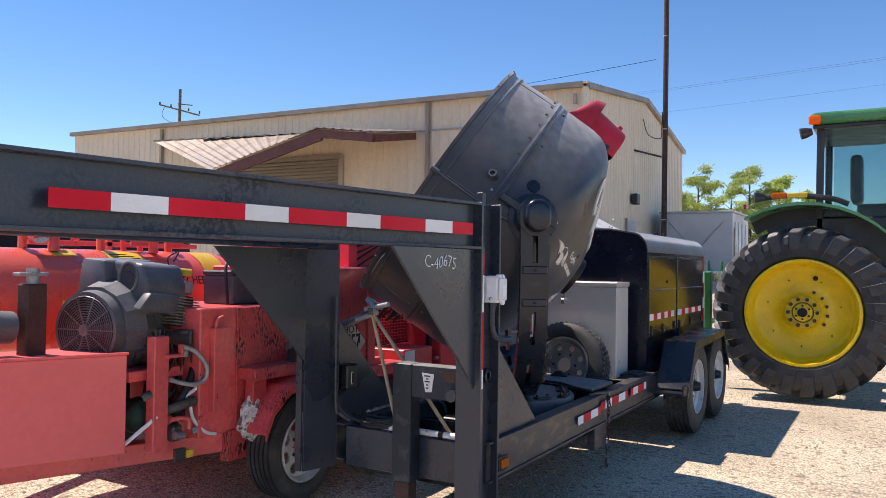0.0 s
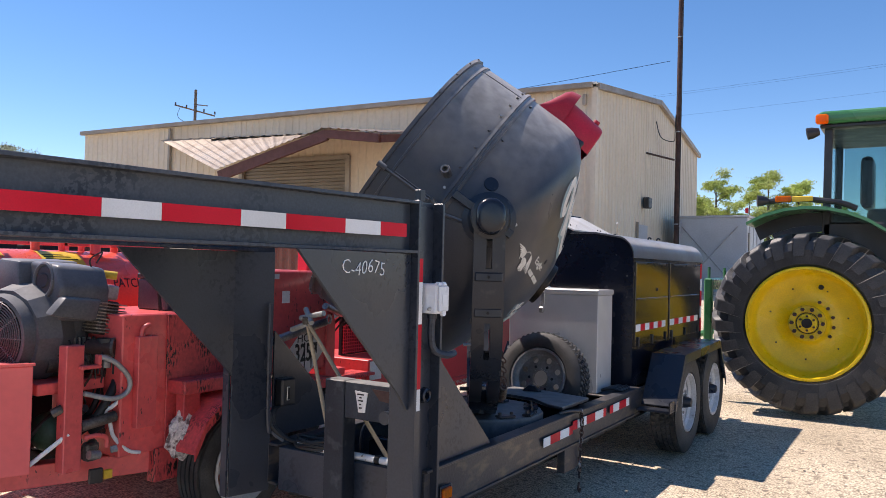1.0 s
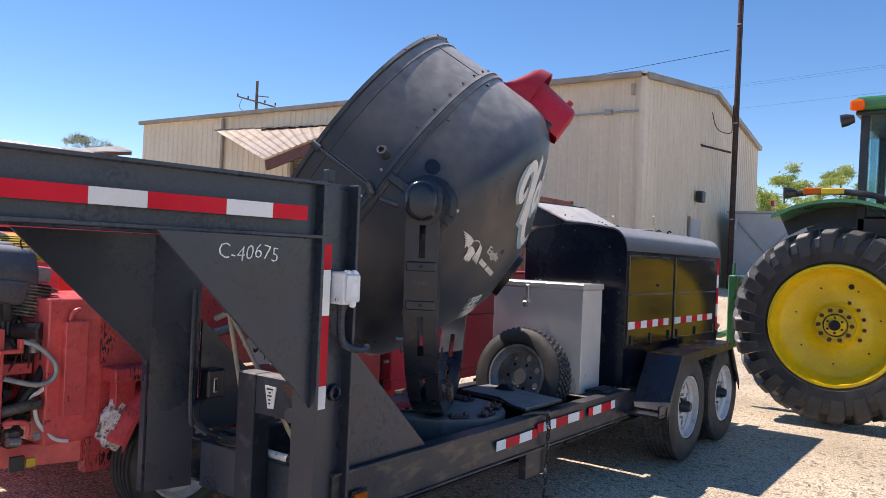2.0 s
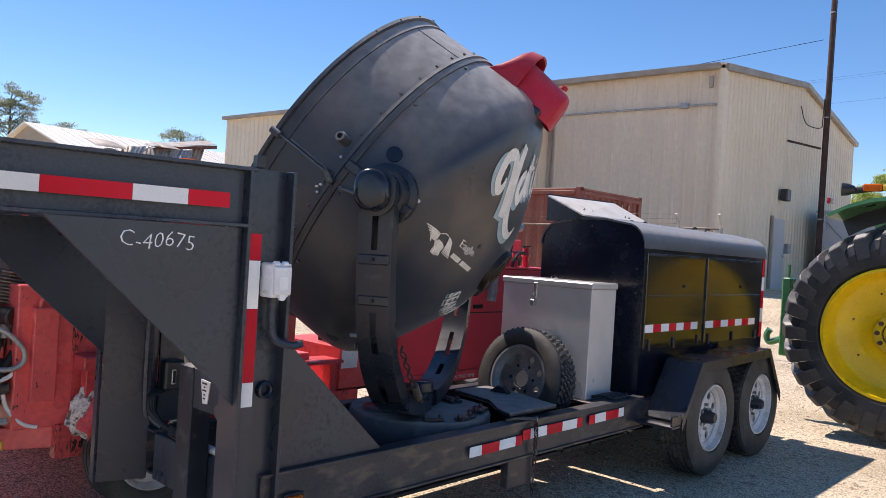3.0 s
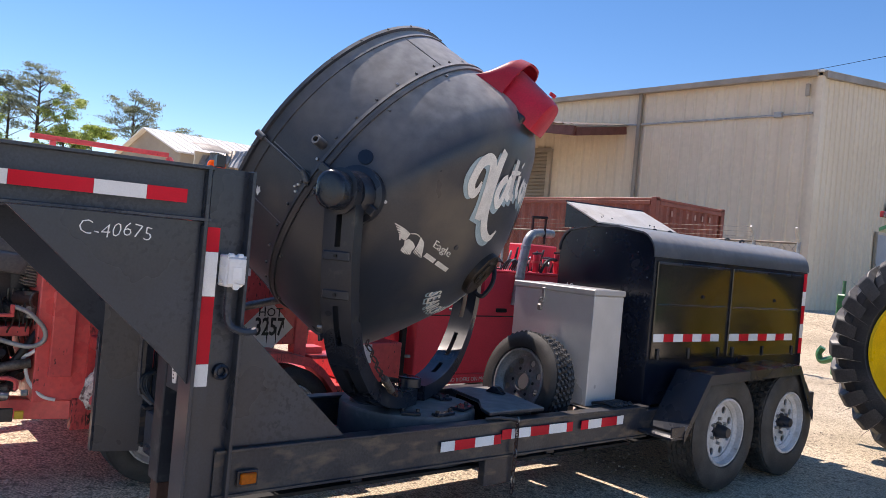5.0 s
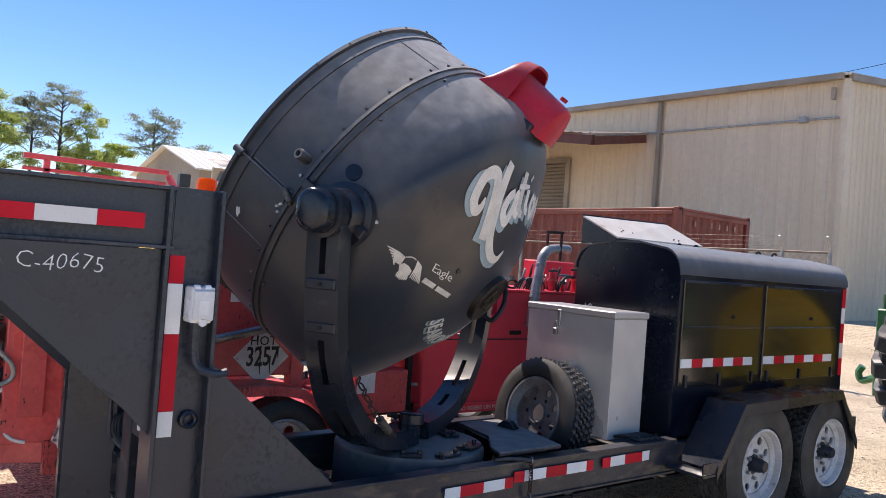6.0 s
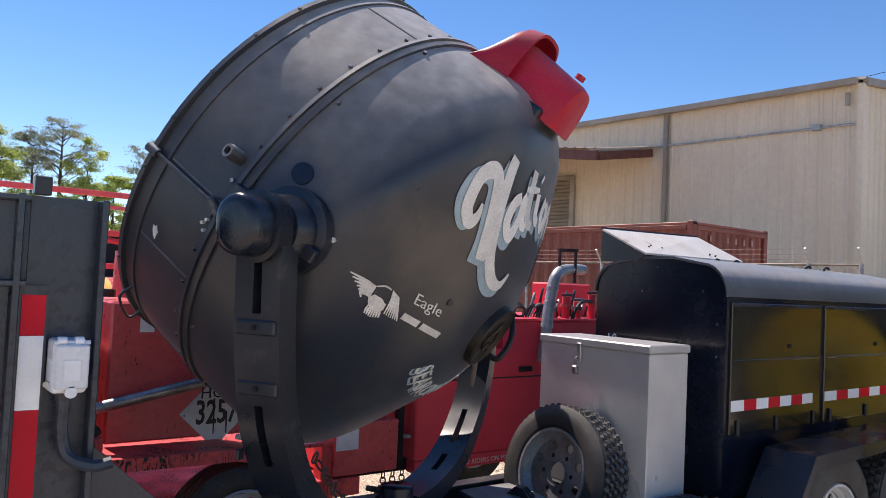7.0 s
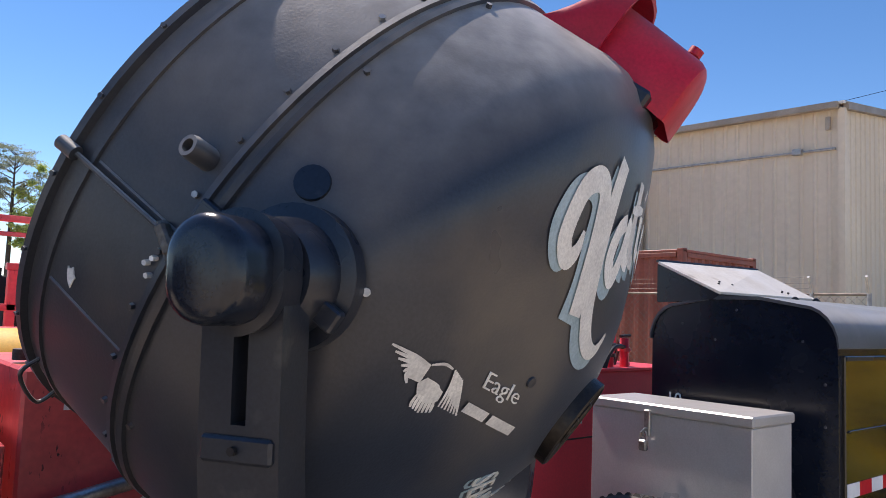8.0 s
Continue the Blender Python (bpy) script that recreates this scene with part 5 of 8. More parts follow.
    part("side_glass", prism([(x0 + 0.09, y0 + 0.02, 1.865), (0.15, y0 + 0.02, 1.865), (0.17, y0 + 0.02, 2.76), (x0 + 0.10, y0 + 0.02, 2.76)], (0, 0.006, 0)), "glass", t, "tinted side window").visible_shadow = False
    part("rear_glass", prism([(x0 + 0.03, y0 + 0.07, 1.865), (x0 + 0.03, y1 - 0.01, 1.865), (x0 + 0.04, y1 - 0.01, 2.76), (x0 + 0.04, y0 + 0.07, 2.76)], (0.006, 0, 0)), "glass", t).visible_shadow = False
    part("far_glass", prism([(x0 + 0.09, y1 + 0.03, 1.865), (x1, y1 + 0.03, 1.865), (x1 - 0.10, y1 + 0.03, 2.76), (x0 + 0.10, y1 + 0.03, 2.76)], (0, 0.006, 0)), "glass", t).visible_shadow = False
    lampb = part("roof_lamp", box(x0 - 0.05, x0 + 0.06, y0 - 0.20, y0 - 0.125, 2.795, 2.885, 0.015), "amber", t, "amber roof marker lamp")
    part("rear_flood", lathe([(-0.06, 0), (-0.06, 0.035), (0.0, 0.055), (0.05, 0.058), (0.055, 0)], 18), "plastic", t, "", True, along((-1, -0.2, -0.2), (x0 - 0.08, y0 - 0.12, 2.72)))
    part("seat", box(-0.30, 0.15, 9.15, 9.60, 1.752, 2.02, 0.05, None, 2), "plastic", t)
    part("seat_back", box(-0.36, -0.24, 9.15, 9.60, 2.03, 2.55, 0.05, None, 2), "plastic", t)
    part("steering_column", rod((0.55, 9.37, 1.752), (0.42, 9.37, 2.10), 0.03, 10), "plastic", t)
    part("rear_axle", rod((c.x, 8.7, 0.885), (c.x, 9.95, 0.885), 0.14, 18), "green", t)
    part("chassis", box(-0.95, 1.0, 9.05, 9.60, 0.75, 1.245, 0.04), "green", t)
    # hitch at the back
    for y in (8.98, 9.62):
        part("lift_arm", tube([(-0.95, y, 0.70), (-1.35, y, 0.62), (-1.75, y, 0.60)], 0.035, 8), "green", t, "green hitch arm", True)
        part("lift_link", box(-1.50, -1.46, y - 0.02, y + 0.02, 0.64, 1.25, 0.005), "cast", t)
    quick = part("hitch_frame", box(-1.80, -1.72, 8.86, 8.96, 0.55, 1.28, 0.012), "green", t, "green quick-hitch frame")
    part("hitch_side", box(-1.80, -1.72, 9.64, 9.74, 0.55, 1.28, 0.012), "green", quick)
    part("hitch_top", box(-1.80, -1.72, 8.965, 9.635, 1.16, 1.28, 0.012), "green", quick)
    for y in (8.91, 9.69):
        part("hitch_hook", tube([(-1.80, y, 0.70), (-1.90, y, 0.66), (-1.93, y, 0.72), (-1.90, y, 0.78)], 0.03, 8), "green", quick)
        part("hitch_pin", rod((-1.76, y, 1.28), (-1.76, y, 1.40), 0.015, 8), "green", quick)
    return t

tractor()


# ---- warehouse ----
W0 = Vector((-7.365, 20.133, 0))
WD = Vector((-0.9992, -0.039, 0))
WG = Vector((-0.039, 0.9992, 0))
BASE = 0.60

def ribbed(origin, along_v, length, z0, top, out, pitch=0.305, depth=0.024):
    """Ribbed metal siding, z from z0 to top(s) at the distance s along the wall."""
    bm = bmesh.new()
    cols, s = [], 0.0
    while s < length - 1e-6:
        for ds, dep in ((0.0, 0), (pitch * 0.62, 0), (pitch * 0.72, depth), (pitch * 0.90, depth)):
            if s + ds <= length:
                cols.append((s + ds, dep))
        s += pitch
    cols.append((length, 0))
    rows = []
    for q, dep in cols:
        p = origin + along_v * q + out * dep
        rows.append((bm.verts.new((p.x, p.y, z0)), bm.verts.new((p.x, p.y, top(q)))))
    for a, b in zip(rows, rows[1:]):
        bm.faces.new((a[0], b[0], b[1], a[1]))
    back = [(bm.verts.new(Vector(a[0].co) - out * 0.12), bm.verts.new(Vector(a[1].co) - out * 0.12)) for a in (rows[0], rows[-1])]
    bm.faces.new((back[0][0], back[0][1], back[1][1], back[1][0]))
    return bm

def warehouse():
    t = thing("warehouse", "long tan ribbed-metal warehouse with loading awning and roll-up door", "warehouse", (-15, 25, BASE), kind="")
    L, G = 21.8, 13.8
    out = -WG
    eave, ridge = 6.36, 7.28
    d0, d1, dz = 8.30, 12.82, 4.78
    part("wall", ribbed(W0, WD, d0, BASE, lambda s: eave, out), "tan", t, "tan ribbed side wall")
    part("wall", ribbed(W0 + WD * d1, WD, L - d1, BASE, lambda s: eave + 0.1, out), "tan", t)
    part("wall", ribbed(W0 + WD * d0, WD, d1 - d0, dz, lambda s: eave, out), "tan", t)
    part("wall", ribbed(W0, WG, G, BASE, lambda s: eave + (ridge - eave) * (1 - abs(s - G / 2) / (G / 2)), -WD), "tan", t, "tan ribbed gable wall")
    far = W0 + WG * G
    part("wall", ribbed(far, WD, L, BASE, lambda s: eave, WG), "tan", t)
    part("wall", ribbed(W0 + WD * L, WG, G, BASE, lambda s: eave + (ridge - eave) * (1 - abs(s - G / 2) / (G / 2)), WD), "tan", t)
    for a, b in ((0, G / 2), (G, G / 2)):
        p = [W0 + WG * a + WG * (-0.15 if a == 0 else 0.15) - WD * 0.1, W0 + WG * b - WD * 0.1]
        q = [v + WD * (L + 0.2) for v in p]
        zs = [eave + 0.03, ridge + 0.03]
        part("roof", prism([(p[0].x, p[0].y, zs[0]), (p[1].x, p[1].y, zs[1]), (q[1].x, q[1].y, zs[1]), (q[0].x, q[0].y, zs[0])], (0, 0, 0.06)), "roof_white", t, "low-pitched pale metal roof")
    def bar(a, b, w, h, name, mat="trim"):
        a, b = Vector(a), Vector(b)
        d = (b - a).normalized()
        s = d.cross(Vector((0, 0, 1))).normalized() if abs(d.z) < 0.95 else WD
        u = s.cross(d)
        return part(name, prism([a + s * w / 2 + u * h / 2, a - s * w / 2 + u * h / 2, a - s * w / 2 - u * h / 2, a + s * w / 2 - u * h / 2], b - a), mat, t)
    e0 = W0 + out * 0.18
    bar((e0.x, e0.y, eave), tuple(e0 + WD * L)[:2] + (eave + 0.10,), 0.16, 0.14, "gutter")
    g0 = W0 - WD * 0.10
    mid, end = g0 + WG * (G / 2), g0 + WG * G
    bar((g0.x, g0.y, eave), (mid.x, mid.y, ridge), 0.12, 0.16, "rake_trim")
    bar((mid.x, mid.y, ridge), (end.x, end.y, eave), 0.12, 0.16, "rake_trim")
    for s in (4.95, 16.6):
        p = W0 + WD * s + out * 0.09
        bar((p.x, p.y, BASE), (p.x, p.y, eave - 0.05), 0.10, 0.10, "downspout")
    p = W0 + out * 0.04 - WD * 0.04
    bar((p.x, p.y, BASE), (p.x, p.y, eave - 0.05), 0.14, 0.14, "corner_trim", "tan")
    # conduit, wall boxes, lamp
    a, b = W0 + out * 0.06 + WD * 0.1, W0 + out * 0.06 + WD * 7.1
    part("conduit", rod((a.x, a.y, 5.42), (b.x, b.y, 5.46), 0.03, 8), "galv", t)
    p = W0 + WD * 0.9 + out * 0.08
    part("junction_box", box(p.x - 0.10, p.x + 0.10, p.y - 0.08, p.y + 0.05, 5.36, 5.50, 0.01), "galv", t)
    p = W0 + WD * 0.25 + out * 0.05
    part("vent", box(p.x - 0.05, p.x + 0.05, p.y - 0.05, p.y + 0.03, 5.85, 6.15, 0.01), "trim", t)
    p = W0 + WG * 5.1 - WD * 0.06
    part("wall_lamp", box(p.x, p.x + 0.22, p.y - 0.17, p.y + 0.17, 3.42, 3.78, 0.03), "plastic", t, "dark wall lamp")
    p = W0 + WG * 4.42 - WD * 0.035
    dr = part("door", box(p.x, p.x + 0.05, p.y, p.y + 0.95, 0.76, 2.86, 0.01), "shed", t, "pale blue-grey steel door")
    part("door_frame", box(p.x - 0.01, p.x + 0.06, p.y - 0.08, p.y - 0.005, 0.76, 2.93), "trim", dr)
    part("door_handle", box(p.x + 0.05, p.x + 0.10, p.y + 0.80, p.y + 0.86, 1.72, 1.80, 0.01), "galv", dr)
    p = W0 + WG * 5.55 - WD * 0.05
    part("wall_box", box(p.x, p.x + 0.15, p.y, p.y + 0.25, 1.85, 2.15, 0.01), "galv", t)
    # bracket rod from wall towards the pole
    p = W0 + WG * 5.4 - WD * 0.04
    part("bracket_rod", rod((p.x, p.y, 5.30), (-7.0, 26.9, 5.22), 0.035, 8), "rust", t)
    # roll-up door with frame
    n = 34
    sh = part("roll_up_door", box(0, 0.01, 0, 0.01, 0, 0.01), "shutter", t, "closed slatted roll-up door")
    a = W0 + WD * d0 - out * 0.10
    for i in range(n):
        z0 = BASE + 0.2 + i * (dz - BASE - 0.2) / n
        z1 = z0 + (dz - BASE - 0.2) / n
        b = a + WD * (d1 - d0)
        pts = [(a.x, a.y, z0), (a.x, a.y - 0.03, z0 + 0.03), (a.x, a.y - 0.03, z1 - 0.03), (a.x, a.y, z1)]
        part("slat", prism(pts, b - a), "shutter", sh)
    for s in (d0 - 0.09, d1 + 0.09):
        p = W0 + WD * s + out * 0.05
        bar((p.x, p.y, BASE), (p.x, p.y, dz + 0.1), 0.16, 0.12, "door_jamb")
    a, b = W0 + WD * (d0 - 0.1) + out * 0.05, W0 + WD * (d1 + 0.1) + out * 0.05
    bar((a.x, a.y, dz + 0.06), (b.x, b.y, dz + 0.06), 0.12, 0.14, "door_head")
    # awning: bent, its far end sags
    aw = part("awning_frame", box(0, 0.01, 0, 0.01, 6, 6.01), "awn_frame", t, "rusty red awning frame")
    def awn(s, o, z):
        p = W0 + WD * s + out * o
        return Vector((p.x, p.y, z))
    def beam(a, b, w=0.10, h=0.26):
        a, b = Vector(a), Vector(b)
        d = (b - a).normalized()
        s_ = d.cross(Vector((0, 0, 1))).normalized()
        u = s_.cross(d)
        part("frame_bar", prism([a + s_ * w / 2, a - s_ * w / 2, a - s_ * w / 2 - u * h, a + s_ * w / 2 - u * h], b - a), "awn_frame", aw)
    beam(awn(5.40, 0.12, 5.40), awn(5.40, 2.4, 4.99), 0.10, 0.22)
    beam(awn(5.36, 2.45, 5.00), awn(7.28, 2.45, 5.25), 0.10, 0.24)
    beam(awn(7.25, 2.45, 5.25), awn(11.5, 2.5, 4.20), 0.10, 0.32)
    beam(awn(7.25, 0.12, 5.55), awn(7.25, 2.4, 5.22), 0.08, 0.2)
    beam(awn(9.3, 0.12, 5.58), awn(9.2, 2.4, 4.74), 0.08, 0.16)
    def sheet(c0, c1, c2, c3, n):
        """Corrugated sheet between two eaves lines."""
        c0, c1, c2, c3 = (Vector(c) for c in (c0, c1, c2, c3))
        bm = bmesh.new()
        rows = []
        for i in range(n * 4 + 1):
            q = i / (n * 4)
            dz_ = 0.026 if i % 4 == 1 else 0.0
            p0, p1 = c0.lerp(c1, q), c3.lerp(c2, q)
            rows.append((bm.verts.new(p0 + Vector((0, 0, dz_))), bm.verts.new(p1 + Vector((0, 0, dz_))), bm.verts.new(p0 + Vector((0, 0, dz_ - 0.01))), bm.verts.new(p1 + Vector((0, 0, dz_ - 0.01)))))
        for a, b in zip(rows, rows[1:]):
            bm.faces.new((a[0], b[0], b[1], a[1]))
            bm.faces.new((a[2], a[3], b[3], b[2]))
        return bm
    part("awning_sheet", sheet(awn(5.34, 0.1, 5.46), awn(7.30, 0.1, 5.62), awn(7.30, 2.52, 5.30), awn(5.34, 2.52, 5.05), 6), "awning", aw, "corrugated awning sheet")
    part("awning_sheet", sheet(awn(7.30, 0.1, 5.62), awn(17.1, 0.1, 5.92), awn(11.5, 2.6, 4.24), awn(7.30, 2.52, 5.30), 17), "awning", aw, "sagging corrugated awning sheet")
    part("awning_sheet", sheet(awn(8.4, 0.10, 5.64), awn(14.3, 0.10, 5.74), awn(14.0, 0.55, 5.70), awn(8.6, 0.55, 5.58), 10), "galv", aw, "loose grey sheet along the wall")
    return t

warehouse()


# ---- red road patching machines ----
YZ = Matrix(((0, 0, 1, 0), (1, 0, 0, 0), (0, 1, 0, 0), (0, 0, 0, 1)))   # letters on a wall that faces +x

def spoke_wheel(parent, centre, out):
    f = along(out, centre)
    w = part("wheel", tyre_mesh(0.295, 0.188, 0.19, 72, False), "rubber", parent, "worn black tyre", True, f)
    part("rim", lathe([(0.085, 0.197), (0.094, 0.188), (0.055, 0.176), (0.03, 0.164), (-0.06, 0.17)], 40), "white_rim", w, "chipped white rim", True, f)
    part("disc", disc_with_holes(0.05, 0.168, 8, 0.031, 0.126, 0.03, 0.042), "white_rim", w, "", False, f)
    part("hub", lathe([(0.02, 0.055), (0.05, 0.052), (0.06, 0.035), (0.10, 0.03), (0.10, 0)], 18), "red_tar", w, "red hub cap with tar", True, f)
    for i in range(5):
        a = 2 * math.pi * i / 5
        part("lug_nut", rod((0.043, 0.07 * math.cos(a), 0.07 * math.sin(a)), (0.06, 0.07 * math.cos(a), 0.07 * math.sin(a)), 0.010, 6), "rust", w, "", False, f)
    return w

def slab(p0, p1, depth, z0, z1, bev=0.004, segs=1):
    """An upright slab whose front runs from p0 to p1 (x, y); depth goes away from +x."""
    a, b = Vector((*p0, 0)), Vector((*p1, 0))
    d = (b - a).normalized()
    n = Vector((-d.y, d.x, 0))
    if n.x > 0:
        n = -n
    n *= depth
    return prism([(a.x, a.y, z0), (b.x, b.y, z0), (b.x + n.x, b.y + n.y, z0), (a.x + n.x, a.y + n.y, z0)], (0, 0, z1 - z0), bev, None, segs)

def engine(parent):
    """Air-cooled engine: fan shroud, faceted cowl with a round intake, cylinder with fins."""
    e = part("engine_cowl", slab((-3.30, 2.36), (-3.16, 2.64), 0.36, 0.84, 1.16, 0.08, 4), "engine_grey", parent, "dusty black plastic engine cowl", True)
    f = along((0.21, -0.98, 0.0), (-3.325, 2.300, 0.975)) @ Matrix.Scale(1.08, 4)
    part("fan_shroud", lathe([(-0.16, 0.0), (-0.16, 0.17), (-0.02, 0.178), (0.02, 0.170), (0.022, 0.155), (-0.01, 0.15), (-0.01, 0.0)], 40), "engine_grey", e, "round fan shroud", True, f)
    for r in np.linspace(0.028, 0.150, 12):
        ring = [Vector((0.026, r * math.cos(a), r * math.sin(a))) for a in np.linspace(0, 2 * math.pi, 25)]
        part("guard_ring", tube(ring, 0.0030, 5, None, 1), "engine_grey", e, "", True, f)
    for k in range(10):
        a = 2 * math.pi * k / 10
        part("guard_spoke", rod((0.024, 0.02 * math.cos(a), 0.02 * math.sin(a)), (0.024, 0.155 * math.cos(a), 0.155 * math.sin(a)), 0.0034, 5), "grey_rim", e, "", True, f)
    for k in range(9):
        a = 2 * math.pi * k / 9
        b = a + 0.35
        bl = prism([Vector((0.004, 0.03 * math.cos(a), 0.03 * math.sin(a))), Vector((0.004, 0.145 * math.cos(a), 0.145 * math.sin(a))), Vector((-0.006, 0.145 * math.cos(b), 0.145 * math.sin(b))), Vector((-0.006, 0.03 * math.cos(b), 0.03 * math.sin(b)))], (0.003, 0, 0))
        part("fan_blade", bl, "plastic", e, "", False, f)
    # near-black disc for the shade behind the fan guard
    part("fan_well", rod((-0.009, 0, 0), (-0.006, 0, 0), 0.150, 32), "dark", e, "", False, f)
    part("fan_hub", rod((0.02, 0, 0), (0.034, 0, 0), 0.026, 12), "grey_rim", e, "", False, f)
    part("fan_housing", lathe([(-0.22, 0.0), (-0.22, 0.19), (-0.12, 0.225), (-0.030, 0.195), (-0.030, 0.0)], 14), "engine_grey", e, "angular plastic housing behind the fan", False, f)
    lab = prism([(-0.044, -0.188, 0.125), (-0.044, -0.160, 0.095), (-0.044, -0.200, -0.030), (-0.044, -0.226, 0.005)], (0.004, 0, 0))
    part("caution_label", lab, "yellow_lbl", e, "yellow caution label", False, f)
    # raised air cleaner: a tall faceted box with the intake beside it
    part("air_cleaner", prism([(-3.60, 2.40, 1.06), (-3.34, 2.40, 1.06), (-3.36, 2.40, 1.315), (-3.54, 2.40, 1.325)], (0, 0.30, 0), 0.018, None, 2), "engine_grey", e, "raised air cleaner box", True)
    part("cowl_head", prism([(-3.37, 2.455, 1.05), (-3.12, 2.455, 1.05), (-3.105, 2.455, 1.20), (-3.15, 2.455, 1.30), (-3.37, 2.455, 1.318)], (0.03, 0.225, -0.012), 0.022, None, 3), "engine_grey", e, "rounded plastic head cowl", True)
    facing = along((0.10, -0.99, 0.06), (-3.235, 2.450, 1.228))
    ring = [Vector((0, 0.062 * math.cos(a), 0.076 * math.sin(a))) for a in np.linspace(0, 2 * math.pi, 21)]
    part("intake_ring", tube(ring, 0.010, 8, None, 2), "engine_grey", e, "round intake rim", True, facing)
    part("intake_cap", lathe([(-0.02, 0.0), (0.004, 0.0), (0.006, 0.030), (0.002, 0.034), (0.002, 0.062), (-0.02, 0.062)], 26), "plastic", e, "", True, facing)
    part("cowl_spout", prism([(-3.13, 2.39, 1.085), (-3.13, 2.60, 1.050), (-3.13, 2.64, 1.150), (-3.13, 2.46, 1.165)], (0.055, 0, -0.008), 0.012, None, 2), "engine_grey", e, "folded cowl spout", True)
    part("cylinder_block", slab((-3.22, 2.44), (-3.19, 2.70), 0.25, 0.79, 0.95, 0.015), "cast", e, "greasy cast block")
    tilt = Matrix.Translation((-3.10, 2.685, 1.05)) @ pose(0, 0, 0, -9, 0, 0)
    for k in range(10):
        part("cooling_fin", box(-0.13, 0.025 + 0.008 * math.sin(k * 2.1), -0.062, 0.072, -0.066 + k * 0.0150, -0.060 + k * 0.0150, 0.0015), "fins", e, "", False, tilt)
    part("fin_core", box(-0.11, 0.0, -0.045, 0.055, -0.075, 0.085, 0.01), "cast", e, "", False, tilt)
    part("ignition_box", box(-0.08, 0.005, -0.035, 0.035, 0.092, 0.160, 0.008), "galv", e, "pale grey ignition box", False, tilt)
    part("filler_cap", rod((-3.17, 2.66, 1.262), (-3.12, 2.74, 1.252), 0.020, 14), "yellow_lbl", e, "yellow oil filler cap", True)
    part("cap_loop", tube([(-3.17, 2.64, 1.285), (-3.16, 2.625, 1.33), (-3.13, 2.665, 1.362), (-3.15, 2.65, 1.31)], 0.004, 6), "hose", e, "", True)
    for k in range(9):
        part("case_rib", slab((-3.185 + 0.004 * k, 2.475 + 0.022 * k), (-3.182 + 0.004 * k, 2.483 + 0.022 * k), 0.03, 0.855, 0.965, 0.002), "fins", e)
    bowl = part("filter_bowl", rod((-3.06, 2.655, 0.83), (-3.06, 2.655, 0.945), 0.024, 14), "grey_rim", e, "fuel filter bowl in a rod cage", True)
    part("bowl_cap", rod((-3.06, 2.655, 0.946), (-3.06, 2.655, 0.965), 0.042, 14), "plastic", bowl, "", True)
    for q in range(4):
        a = q * math.pi / 2 + 0.5
        part("cage_rod", rod((-3.06 + 0.036 * math.cos(a), 2.655 + 0.036 * math.sin(a), 0.80), (-3.06 + 0.036 * math.cos(a), 2.655 + 0.036 * math.sin(a), 0.955), 0.0050, 6), "plastic", bowl)
    part("exhaust_stub", rod((-3.12, 2.60, 0.925), (-3.02, 2.675, 0.925), 0.036, 16), "rust", e, "rusty exhaust stub", True)
    part("pipe_flange", lathe([(0, 0.030), (0, 0.045), (0.012, 0.045), (0.012, 0.030)], 18, closed=True), "cast", e, "", True, along((0.80, 0.60, 0), (-3.03, 2.668, 0.925)))
    rng = random.Random(31)
    for k in range(7):
        y = 2.46 + 0.03 * k
        part("engine_wire", tube([(-3.16 + 0.05 * rng.random(), y, 0.90 + 0.06 * rng.random()), (-3.09 + 0.04 * rng.random(), y + 0.03, 0.82 + 0.05 * rng.random()), (-3.08, y + 0.04 * rng.random(), 0.74), (-3.12, y + 0.05, 0.62 + 0.08 * rng.random())], 0.0035 + 0.003 * rng.random(), 6), "hose" if k % 3 else "rust", e, "", True)
    part("starter", rod((-3.18, 2.44, 0.86), (-3.14, 2.60, 0.86), 0.045, 14), "cast", e, "", True)
    return e

